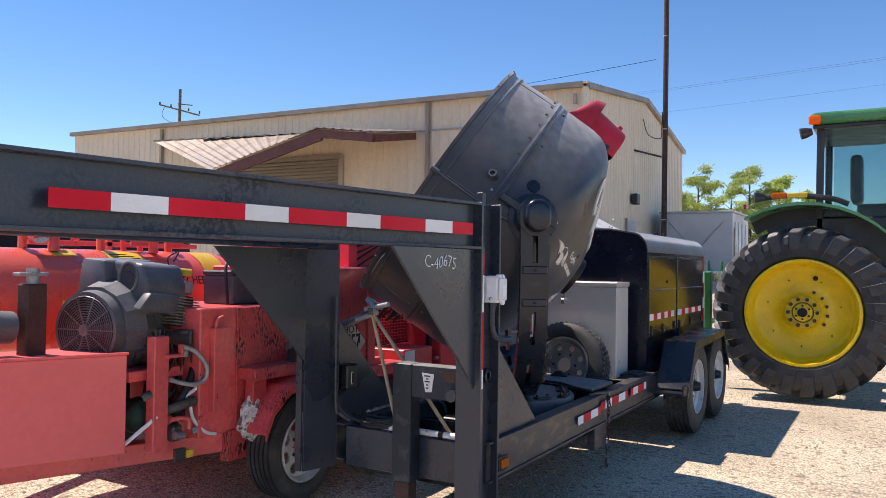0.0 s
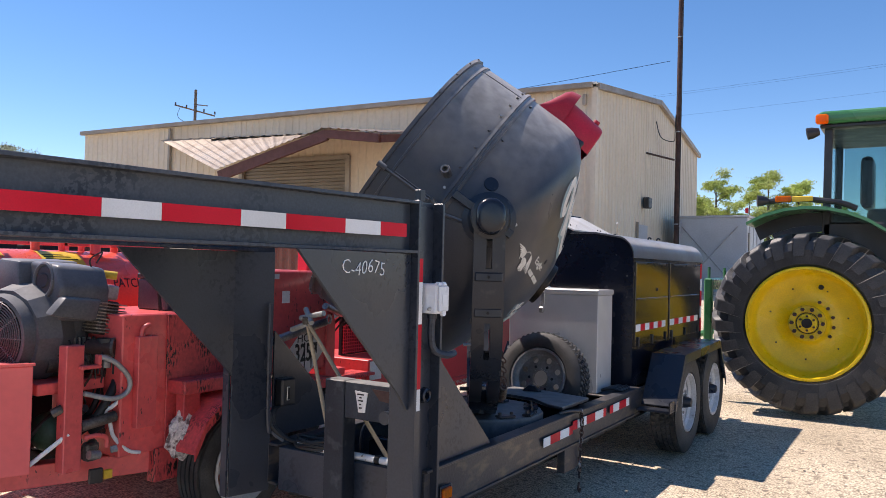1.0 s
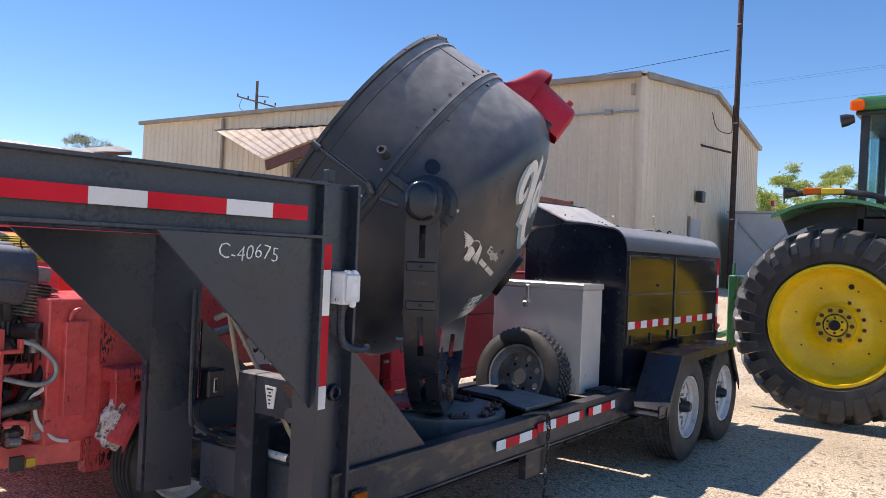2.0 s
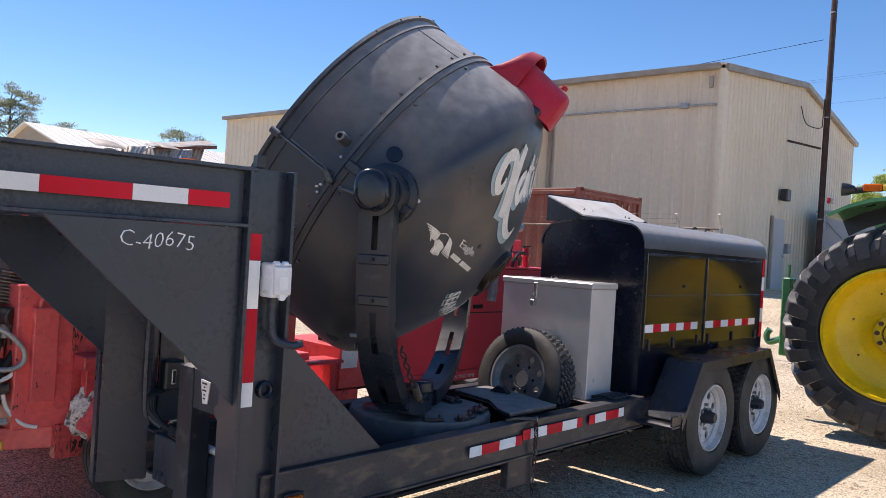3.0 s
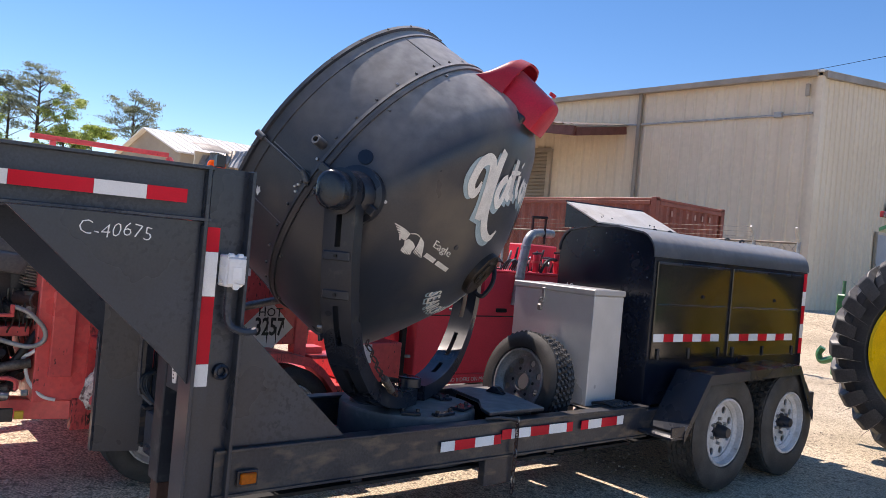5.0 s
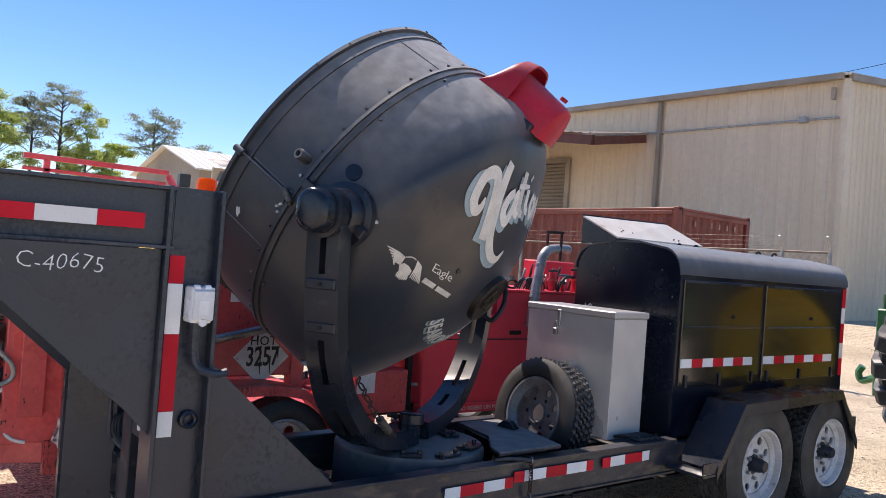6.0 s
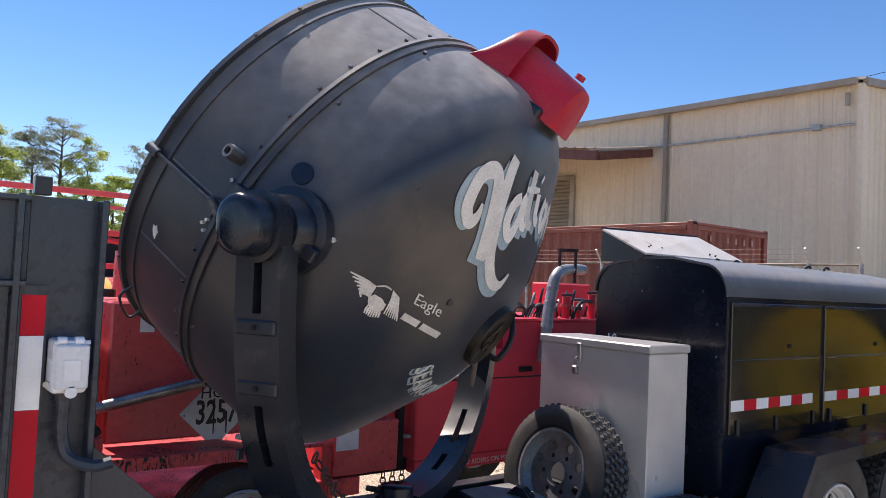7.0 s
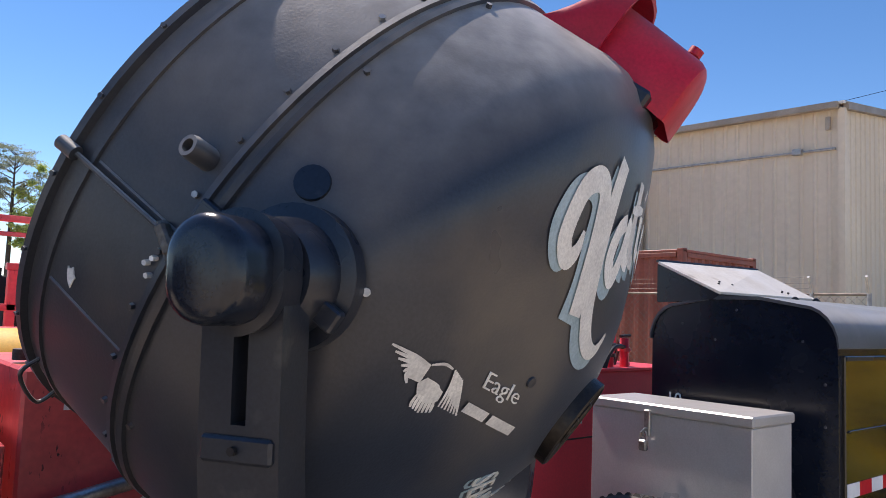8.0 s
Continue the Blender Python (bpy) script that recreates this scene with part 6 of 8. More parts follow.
def patcher_a():
    t = thing("road_patcher", "red road patching trailer splashed with black tar", "road machine", (-3.6, 3.0, 0.0))
    # tongue and frame
    part("tongue", slab((-2.975, 2.93), (-3.52, 1.45), 0.09, 0.315, 0.415, 0.004), "red", t, "red tongue beam")
    part("tongue", slab((-4.45, 2.93), (-3.95, 1.45), -0.09, 0.315, 0.415, 0.004), "red", t)
    part("frame", box(-4.55, -2.98, 2.90, 4.72, 0.33, 0.42, 0.004), "red_tar", t, "tar-stained frame")
    part("front_plate", slab((-2.955, 2.86), (-2.95, 3.02), 0.06, 0.27, 0.43, 0.004), "red_tar", t)
    # front bin
    part("front_bin", slab((-3.035, 2.30), (-3.42, 1.40), 0.42, 0.417, 0.872, 0.003), "red_bin", t, "faded red sheet-metal bin")
    part("bin_lip", slab((-3.028, 2.305), (-3.42, 1.39), 0.02, 0.873, 0.885, 0.001), "red", t)
    part("side_marker", slab((-2.972, 2.605), (-2.966, 2.645), 0.02, 0.340, 0.380, 0.003), "yellow_lbl", t, "amber side marker in black bracket")
    part("marker_bracket", slab((-2.978, 2.54), (-2.968, 2.598), 0.02, 0.33, 0.395, 0.003), "plastic", t)
    # uprights
    part("upright", box(-3.045, -2.985, 2.415, 2.500, 0.40, 0.950, 0.004), "red", t, "red channel upright")
    part("inset_panel", box(-2.969, -2.930, 2.735, 2.840, 0.55, 0.975, 0.003), "red", t, "folded red cover strip")
    part("upright_pipe", tube([(-2.955, 2.765, 0.975), (-2.952, 2.770, 1.010), (-2.945, 2.785, 1.022), (-2.945, 2.800, 1.026)], 0.012, 10), "red", t, "", True)
    part("engine_shelf", box(-3.60, -3.07, 2.34, 2.66, 0.735, 0.785, 0.004), "red", t, "red engine shelf")
    engine(t)
    # dark column and clamp in front of the engine
    part("exhaust_column", box(-3.43, -3.35, 2.005, 2.105, 0.86, 1.20, 0.008), "rust", t, "brown steel exhaust box")
    part("column_clamp", box(-3.42, -3.36, 1.975, 2.115, 1.235, 1.252, 0.004), "galv", t)
    part("column_stub", rod((-3.39, 2.055, 1.20), (-3.39, 2.055, 1.27), 0.028, 14), "galv", t, "", True)
    part("hydraulic_motor", rod((-3.42, 1.78, 1.02), (-3.42, 1.97, 1.0), 0.075, 18), "engine_grey", t, "grey hydraulic motor", True)
    part("pump_ball", lathe([(-0.09, 0.0), (-0.08, 0.04), (-0.05, 0.075), (0, 0.09), (0.05, 0.075), (0.08, 0.04), (0.09, 0)], 20), M["green_dull"], t, "green pump housing", True, Matrix.Translation((-3.17, 2.465, 0.555)))
    # pipes and hoses between bin and cabinet
    random.seed(4)
    for k in range(5):
        y = 2.34 + 0.06 * k
        z = 0.48 + 0.05 * random.random()
        part("hose", tube([(-3.20 - 0.1 * random.random(), y, z), (-3.14, y + 0.06, z + 0.10), (-3.15, y + 0.12, z + 0.22 * random.random() + 0.05), (-3.22, y + 0.16, z + 0.1)], 0.012 + 0.008 * random.random(), 7), "hose", t, "", True)
    part("hook_plate", box(-2.985, -2.955, 2.47, 2.565, 0.845, 0.862, 0.003), "red", t, "bent red hook plate")
    part("hook_plate", box(-2.985, -2.955, 2.548, 2.565, 0.862, 0.905, 0.003), "red", t)
    part("loop_hose", tube([(-2.97, 2.565, 0.895), (-2.955, 2.63, 0.865), (-2.95, 2.70, 0.790), (-2.955, 2.70, 0.725), (-2.965, 2.63, 0.700), (-2.98, 2.50, 0.738)], 0.0115, 10), "galv", t, "grey braided loop hose", True)
    part("drain_hose", tube([(-3.05, 2.63, 0.66), (-3.00, 2.64, 0.60), (-2.99, 2.66, 0.52), (-2.97, 2.72, 0.45), (-2.96, 2.78, 0.43)], 0.009, 8), "placard", t, "white plastic drain hose", True)
    part("drain_hose", tube([(-3.02, 2.60, 0.63), (-3.00, 2.66, 0.66), (-2.99, 2.70, 0.70)], 0.010, 8), "placard", t, "", True)
    part("bare_pipe", rod((-3.06, 2.31, 0.45), (-2.99, 2.44, 0.57), 0.010, 8), "placard", t, "pale bare pipe", True)
    part("thick_hose", tube([(-3.10, 2.50, 0.52), (-3.03, 2.58, 0.60), (-3.02, 2.66, 0.72), (-3.06, 2.74, 0.84)], 0.020, 10), "hose", t, "black rubber hose", True)
    part("valve", box(-3.02, -2.965, 2.515, 2.575, 0.435, 0.515, 0.010), "cast", t, "greasy valve body")
    part("valve_port", rod((-3.0, 2.50, 0.59), (-2.985, 2.66, 0.615), 0.024, 10), "cast", t, "grey lever handle", True)
    part("valve_cup", tube([(-2.97, 2.50, 0.545), (-2.955, 2.56, 0.548), (-2.95, 2.595, 0.530), (-2.95, 2.595, 0.490)], 0.011, 8), "red", t, "", True)
    part("lower_tap", rod((-2.955, 2.515, 0.470), (-2.955, 2.565, 0.462), 0.020, 12), "steel", t, "small steel drain tap", True)
    part("tap_nut", rod((-2.96, 2.625, 0.472), (-2.95, 2.650, 0.476), 0.016, 6), "galv", t)
    part("wing_bolt", rod((-3.03, 2.385, 0.66), (-3.01, 2.42, 0.68), 0.020, 8), "cast", t, "", True)
    rng = random.Random(8)
    for k in range(7):
        y, z = 2.50 + 0.14 * rng.random(), 0.44 + 0.20 * rng.random()
        part("fitting", rod((-3.07, y, z), (-3.03, y + 0.05 * rng.random(), z + 0.04 * rng.random()), 0.014 + 0.012 * rng.random(), 10), rng.choice(("cast", "rust", "plastic")), t, "", True)
    # near-black sheet put in for the shade behind the uprights
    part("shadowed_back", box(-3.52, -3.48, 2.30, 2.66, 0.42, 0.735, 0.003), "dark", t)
    # diesel cabinet with battery
    cab = part("cabinet", box(-3.55, -2.97, 2.675, 3.42, 0.421, 1.075, 0.006), "red", t, "red fuel cabinet, its side splashed with tar")
    part("cabinet_front", box(-2.969, -2.958, 2.915, 3.42, 0.421, 1.07, 0.003), "red_tar", cab, "tar-splashed panel")
    letters("word", "DIESEL", 0.045, Matrix.Translation((-2.956, 3.31, 1.045)) @ YZ, "decal", cab, "faded white word", 0.0008)
    part("shelf", box(-2.957, -2.83, 2.92, 3.42, 0.690, 0.757, 0.006), "red_tar", cab, "tar-caked step")
    part("shelf_post", box(-2.93, -2.87, 2.95, 3.05, 0.43, 0.689, 0.004), "red_tar", cab)
    # fender over both wheels
    arc = [(2.92, 0.42), (2.98, 0.54), (3.10, 0.635), (3.25, 0.665), (3.95, 0.655), (4.10, 0.625), (4.20, 0.555), (4.28, 0.46), (4.31, 0.40)]
    rim = [(-2.749, 0.022), (-2.749, -0.030), (-2.741, -0.030), (-2.741, 0.022)]
    for name, sect in (("fender", [(-2.99, 0.0), (-2.75, 0.0), (-2.75, 0.02), (-2.99, 0.02)]), ("fender_rim", rim)):
        bm = bmesh.new()
        rows = [[bm.verts.new((x, y, z + dz)) for x, dz in sect] for y, z in arc]
        for a, b in zip(rows, rows[1:]):
            for i in range(4):
                bm.faces.new((a[i], a[(i + 1) % 4], b[(i + 1) % 4], b[i]))
        bm.faces.new(rows[0][::-1])
        bm.faces.new(rows[-1])
        bmesh.ops.recalc_face_normals(bm, faces=bm.faces)
        part(name, bm, "red_tar", t, "rounded red fender with tar drips" if name == "fender" else "")
    for y in (3.27, 4.00):
        spoke_wheel(t, (-2.86, y, 0.295), (1, 0, 0))
        spoke_wheel(t, (-4.55, y, 0.295), (-1, 0, 0))
    # big tank
    prof = [(-1.55, 0.0), (-1.53, 0.10), (-1.47, 0.20), (-1.38, 0.265), (-1.30, 0.285), (1.30, 0.285), (1.38, 0.265), (1.47, 0.20), (1.53, 0.10), (1.55, 0)]
    f = along((0, 1, 0), (-4.12, 2.45, 1.09))
    tank = part("tank", lathe(prof, 56), "tank", t, "glossy orange-red pressure tank", True, f)
    for y0, y1, a0, a1 in ((2.86, 3.10, 30, 74), (3.52, 3.70, 34, 78), (2.52, 2.66, 58, 76)):
        rows = [[Vector((-4.12 + r * math.cos(radians(a)), y, 1.09 + r * math.sin(radians(a)))) for r in (0.2845, 0.2875)] for y in (y0, y1) for a in np.linspace(a0, a1, 9)]
        bm = bmesh.new()
        vs = [[bm.verts.new(p) for p in row] for row in rows]
        for k in range(8):
            for lay in (0, 1):
                bm.faces.new((vs[k][lay], vs[k + 1][lay], vs[k + 10][lay], vs[k + 9][lay]))
        for k in (0, 8):
            bm.faces.new((vs[k][0], vs[k][1], vs[k + 9][1], vs[k + 9][0]))
        lab = part("warning_label", bm, "yellow_lbl", tank, "yellow warning label", True)
        if y1 - y0 > 0.2:
            for k in range(7):
                a = radians(a0 + 7 + k * 4.4)
                p = Vector((-4.12 + 0.2885 * math.cos(a), y0 + 0.02, 1.09 + 0.2885 * math.sin(a)))
                part("text_bar", rod(p, p + Vector((0, 0.12 + 0.07 * ((k * 5) % 3) / 2, 0)), 0.0022, 4), "ink", lab)
    def round_tank(c):
        a = radians(20.5) + c.y / 0.285
        rad = 0.286 + max(c.z, 0) + 0.001
        return Vector((-4.12 + rad * math.cos(a), 3.37 + c.x * 0.80, 1.09 + rad * math.sin(a)))
    letters("word", "PATCHER", 0.080, Matrix(), "ink", tank, "black painted word", 0.001, round_tank)
    part("tank_saddle", box(-4.35, -3.85, 1.6, 1.72, 0.42, 0.86, 0.005), "red", t)
    part("tank_saddle", box(-4.35, -3.85, 3.4, 3.52, 0.42, 0.86, 0.005), "red", t)
    for y, h in ((2.42, 0.07), (2.60, 0.05), (2.90, 0.10), (3.40, 0.08)):
        v = part("tank_valve", rod((-4.10, y, 1.37), (-4.10, y, 1.40 + h), 0.024, 12), "tank", tank, "", True)
        part("valve_wheel", lathe([(0, 0.0), (0, 0.034), (0.015, 0.034), (0.015, 0)], 14), "red", v, "", True, along((0, 0, 1), (-4.10, y, 1.41 + h)))
    for y in (2.55, 3.22):
        tree_ = part("valve_tree", rod((-4.02, y, 1.36), (-4.02, y, 1.52), 0.030, 12), "red", tank, "red valve tree", True)
        part("tree_arm", rod((-4.02, y - 0.12, 1.46), (-4.02, y + 0.13, 1.46), 0.024, 10), "red", tree_, "", True)
        for q in (-0.12, 0.0, 0.13):
            part("flange_ring", lathe([(-0.012, 0), (-0.012, 0.040), (0.012, 0.040), (0.012, 0)], 14), "red", tree_, "", True, along((0, 1, 0), (-4.02, y + q, 1.46)))
        part("tree_wheel", lathe([(0, 0.030), (0.010, 0.034), (0.010, 0.046), (0, 0.050)], 18, closed=True), "cast", tree_, "", True, along((0, 0, 1), (-4.02, y, 1.53)))
    for y, z in ((3.03, 1.40), (3.30, 1.40)):
        part("lug_plate", box(-4.00, -3.985, y, y + 0.13, z, z + 0.14, 0.004), "red", tank, "red lifting lug plate")
        part("lug_opening", rod((-3.986, y + 0.065, z + 0.075), (-3.982, y + 0.065, z + 0.075), 0.036, 18), "dark", tank)
    part("gauge", lathe([(0, 0), (0, 0.05), (0.03, 0.05), (0.03, 0)], 18), "steel", tank, "", True, along((0.9, -0.4, 0), (-4.02, 2.47, 1.45)))
    part("lift_eye", tube([(-4.1, 3.06, 1.37), (-4.1, 3.06, 1.46), (-4.1, 3.12, 1.48), (-4.1, 3.18, 1.46), (-4.1, 3.18, 1.37)], 0.018, 8), "red", tank, "", True)
    # placard body, barrel, beacon
    body = part("hopper_body", box(-3.75, -2.995, 3.46, 4.19, 0.69, 1.29, 0.01), "red", t, "red body panel with stickers")
    pl = [(-2.994, 3.935, 0.958), (-2.994, 4.10, 0.797), (-2.994, 3.935, 0.636), (-2.994, 3.77, 0.797)]
    placard = part("placard", prism(pl, (0.004, 0, 0)), "placard", body, "white diamond hazard placard with black code")
    letters("code", "HOT", 0.075, Matrix.Translation((-2.9885, 3.94, 0.885)) @ YZ, "ink", placard, "", 0.0008)
    letters("code", "3257", 0.150, Matrix.Translation((-2.9885, 3.94, 0.795)) @ YZ @ Matrix.Diagonal((0.66, 1, 1, 1)), "ink", placard, "", 0.0008, None, -0.0028)
    for y, z0, h in ((3.925, 0.86, 0.16), (3.985, 0.80, 0.10), (3.90, 0.93, 0.05), (4.03, 0.84, 0.05)):
        part("tar_run", rod((-2.9880, y, z0), (-2.9875, y + 0.003, z0 - h), 0.0045, 6, None, 0.0025), "ink", placard, "", True)
    for y, z, w, h in ((3.58, 1.16, 0.06, 0.10), (3.73, 1.10, 0.06, 0.07), (3.63, 1.24, 0.07, 0.03)):
        part("sticker", box(-2.9945, -2.991, y, y + w, z, z + h), "placard", body, "white paper sticker")
    part("body_post", box(-3.06, -2.980, 4.115, 4.20, 0.60, 1.292, 0.004), "red", t, "folded red corner post")
    part("rear_plate", box(-3.10, -2.90, 4.20, 4.52, 0.612, 0.630, 0.003), "red_tar", t, "thin rear step plate")
    part("step_box", box(-3.12, -3.00, 4.21, 4.33, 0.631, 0.672, 0.003), "red", t)
    part("step_leg", box(-3.08, -3.00, 4.50, 4.56, 0.40, 0.611, 0.003), "red_tar", t)
    barrel = part("hopper_neck", lathe([(1.29, 0.0), (1.29, 0.158), (1.515, 0.152), (1.52, 0)], 32), "red", t, "red round hopper neck", True, Matrix.Translation((-3.56, 3.76, 0)) @ pose(0, 0, 0, 0, -90, 0))
    part("neck_cap", rod((-3.22, 3.50, 1.30), (-3.22, 3.50, 1.335), 0.03, 14), "cast", t, "", True)
    bc = part("beacon_stem", rod((-3.56, 3.76, 1.52), (-3.56, 3.76, 1.667), 0.014, 10), "plastic", t, "", True)
    part("beacon_base", lathe([(1.655, 0), (1.655, 0.075), (1.675, 0.075), (1.685, 0.06), (1.685, 0)], 24), "galv", bc, "", True, Matrix.Translation((-3.56, 3.76, 0.012)) @ pose(0, 0, 0, 0, -90, 0))
    part("beacon_lens", lathe([(1.686, 0), (1.686, 0.062), (1.77, 0.058), (1.785, 0.045), (1.788, 0)], 24), "amber", bc, "amber warning beacon lens", True, Matrix.Translation((-3.56, 3.76, 0.012)) @ pose(0, 0, 0, 0, -90, 0))
    # boom pipe with braces
    part("boom_pipe", rod((-2.93, 3.28, 0.83), (-2.89, 3.99, 0.985), 0.024, 14), "steel", t, "bare steel pipe", True)
    part("pipe_ring", lathe([(-0.006, 0.022), (0.006, 0.022), (0.006, 0.030), (-0.006, 0.030)], 18, closed=True), "steel", t, "", True, along((1, 0.2, 0), (-2.885, 4.02, 1.0)))
    bm = bmesh.new()
    bmesh.ops.create_icosphere(bm, subdivisions=3, radius=1.0)
    for v in bm.verts:
        n = noise.noise(v.co * 2.5) * 0.35 + noise.noise(v.co * 7) * 0.15
        v.co = Vector((v.co.x * 0.05, v.co.y * 0.09, v.co.z * 0.13)) * (1 + n)
    part("tar_lump", bm, "tarwhite", t, "pale caked tar drip", True, Matrix.Translation((-2.90, 2.99, 0.50)) @ pose(0, 0, 0, -25, 0, 0))
    bm = bmesh.new()
    bmesh.ops.create_icosphere(bm, subdivisions=3, radius=1.0)
    for v in bm.verts:
        n = noise.noise(v.co * 2.5 + Vector((5, 0, 0))) * 0.45 + noise.noise(v.co * 7) * 0.2
        v.co = Vector((v.co.x * 0.06, v.co.y * 0.09, max(v.co.z, -0.4) * 0.07)) * (1 + n)
    part("tar_glove", bm, "tar", t, "tar-soaked glove", True, Matrix.Translation((-2.88, 3.32, 0.768)))
    # upper gantry
    for y0, y1, z0, z1, x in ((3.20, 4.42, 2.015, 2.060, -6.37), (3.20, 4.40, 1.915, 1.945, -6.37), (3.2, 4.75, 1.42, 1.46, -5.40), (3.83, 4.90, 1.655, 1.695, -5.40)):
        part("gantry_bar", box(x, x + 0.05, y0, y1, z0, z1, 0.004), "red", t, "red gantry bar")
    for x, y, z0, z1 in ((-6.37, 3.36, 0.69, 2.014), (-5.40, 3.84, 0.69, 1.654)):
        part("gantry_post", box(x, x + 0.05, y, y + 0.05, z0, z1, 0.004), "red", t)
    part("gantry_brace", rod((-6.345, 4.43, 2.0), (-5.90, 4.62, 1.45), 0.035, 8), "red", t)
    part("gantry_brace", rod((-5.375, 3.90, 1.645), (-5.375, 4.55, 1.54), 0.020, 8), "red", t)
    part("gantry_deck", box(-6.45, -4.5, 3.25, 4.75, 0.64, 0.69, 0.005), "red_tar", t)
    return t

patcher_a()

def battery():
    t = thing("battery", "dark grey vehicle battery with cables on the fuel cabinet", "battery", (-3.22, 3.13, 1.076))
    part("case", box(-3.33, -3.10, 3.01, 3.36, 1.076, 1.235, 0.008), "engine_grey", t, "dark grey battery case")
    part("lid", box(-3.335, -3.095, 3.005, 3.365, 1.236, 1.265, 0.008), "plastic", t)
    for y in (3.08, 3.28):
        part("terminal", rod((-3.15, y, 1.265), (-3.15, y, 1.29), 0.012, 10), "steel", t)
    part("cable", tube([(-3.15, 3.08, 1.285), (-3.13, 3.00, 1.31), (-3.10, 2.96, 1.24), (-3.08, 2.96, 1.08)], 0.009, 7), "hose", t, "", True)
    part("cable", tube([(-3.15, 3.28, 1.285), (-3.20, 3.36, 1.30), (-3.25, 3.40, 1.22), (-3.25, 3.40, 1.08)], 0.009, 7), "hose", t, "", True)
    return t

battery()

def tool_chest():
    t = thing("tool_chest", "small pale red metal chest on the patching machine", "chest", (-3.45, 3.0, 1.076))
    part("body", box(-3.62, -3.40, 2.72, 2.93, 1.076, 1.20, 0.006), "red", t)
    part("hinge", box(-3.399, -3.39, 2.74, 2.82, 1.15, 1.165, 0.002), "steel", t)
    return t

tool_chest()

def patcher_b():
    t = thing("spray_machine", "red sheet-metal spray machine with mesh guards and hoses", "road machine", (-3.6, 5.8, 0.0))
    part("body", box(-3.78, -2.975, 5.055, 6.95, 0.46, 1.225, 0.008), "red_clean", t, "plain red side panels")
    part("top_lip", box(-3.785, -2.965, 5.045, 6.96, 1.226, 1.240, 0.002), "red_clean", t)
    part("lower_strip", box(-3.05, -2.970, 5.055, 6.95, 0.392, 0.458, 0.003), "red_clean", t, "red lower strip")
    part("panel_gap", box(-2.9745, -2.9715, 5.065, 6.94, 0.885, 0.893), "ink", t)
    part("handle_slot", box(-2.9745, -2.968, 5.80, 5.91, 0.92, 0.95, 0.006), "dark", t)
    letters("notice", "NO RIDERS ON MACHINE", 0.042, Matrix.Translation((-2.9685, 5.62, 0.42)) @ YZ, "decal", t, "white notice lettering", 0.0006)
    part("faded_decal", box(-2.9745, -2.972, 5.48, 5.66, 1.06, 1.19), "hood", t)
    part("decal_bar", box(-2.9718, -2.9705, 5.51, 5.62, 1.10, 1.115), "yellow_lbl", t)
    # front stage: smaller box with labels and chains
    part("front_box", box(-3.6, -2.985, 4.56, 4.95, 0.43, 0.695, 0.006), "red", t, "tar-stained red front box")
    part("white_label", box(-2.9845, -2.981, 4.57, 4.70, 0.56, 0.685), "placard", t, "white data label")
    part("mesh_frame", box(-3.30, -3.27, 4.62, 5.05, 0.70, 1.22, 0.003), "dark", t)
    # near-black strip puts the shade of this gap into colour
    part("gap_post", box(-3.06, -3.02, 4.97, 5.01, 0.46, 1.22, 0.003), "dark", t)
    part("gap_bracket", rod((-2.99, 4.985, 0.60), (-2.975, 5.02, 0.60), 0.012, 8), "steel", t, "", True)
    for k in range(20):
        y = 4.63 + k * 0.021
        part("mesh_wire", rod((-3.262, y, 0.71), (-3.262, y, 1.21), 0.004, 5), "red_clean", t)
    for k in range(22):
        z = 0.72 + k * 0.023
        part("mesh_wire", rod((-3.260, 4.62, z), (-3.260, 5.05, z), 0.004, 5), "red_clean", t)
    guard = part("slatted_guard", box(-3.20, -3.16, 4.16, 4.60, 1.05, 1.50, 0.004), "red_clean", t, "red guard with slanted dark slots")
    for k in range(8):
        z = 1.07 + k * 0.05
        part("slot", prism([(-3.159, 4.18, z), (-3.159, 4.58, z + 0.16 if z < 1.33 else 1.49), (-3.159, 4.58, z + 0.175 if z < 1.33 else 1.495), (-3.159, 4.18, z + 0.015)], (0.003, 0, 0)), "dark", guard)
    part("guard_post", box(-3.18, -3.10, 4.05, 4.14, 0.75, 1.50, 0.004), "red_clean", t)
    for i, y in enumerate((4.86, 4.92, 4.98)):
        for k in range(4):
            part("chain_link", tube([Vector((-2.98 + 0.01 * (k % 2) * math.cos(a), y + 0.010 * math.cos(a), 0.41 - k * 0.028 + 0.017 * math.sin(a))) for a in np.linspace(0, 2 * math.pi, 9)], 0.004, 5, None, 2), "rust", t, "", True)
    # tangle of hoses and a stand in front
    random.seed(9)
    for k in range(9):
        y = 4.30 + 0.05 * k
        part("hose", tube([(-3.05, y - 0.08, 0.90 + 0.06 * random.random()), (-2.98, y - 0.02, 0.98 + 0.10 * random.random()), (-3.0, y + 0.05, 1.05 + 0.12 * random.random()), (-3.1, y + 0.12, 0.93)], 0.006 + 0.004 * random.random(), 6), "hose", t, "", True)
    part("cross_pipe", rod((-2.90, 4.00, 1.08), (-2.95, 4.22, 1.02), 0.020, 10), "steel", t, "", True)
    part("cross_pipe", rod((-2.98, 4.18, 1.01), (-2.98, 4.42, 1.08), 0.020, 10), "white", t, "", True)
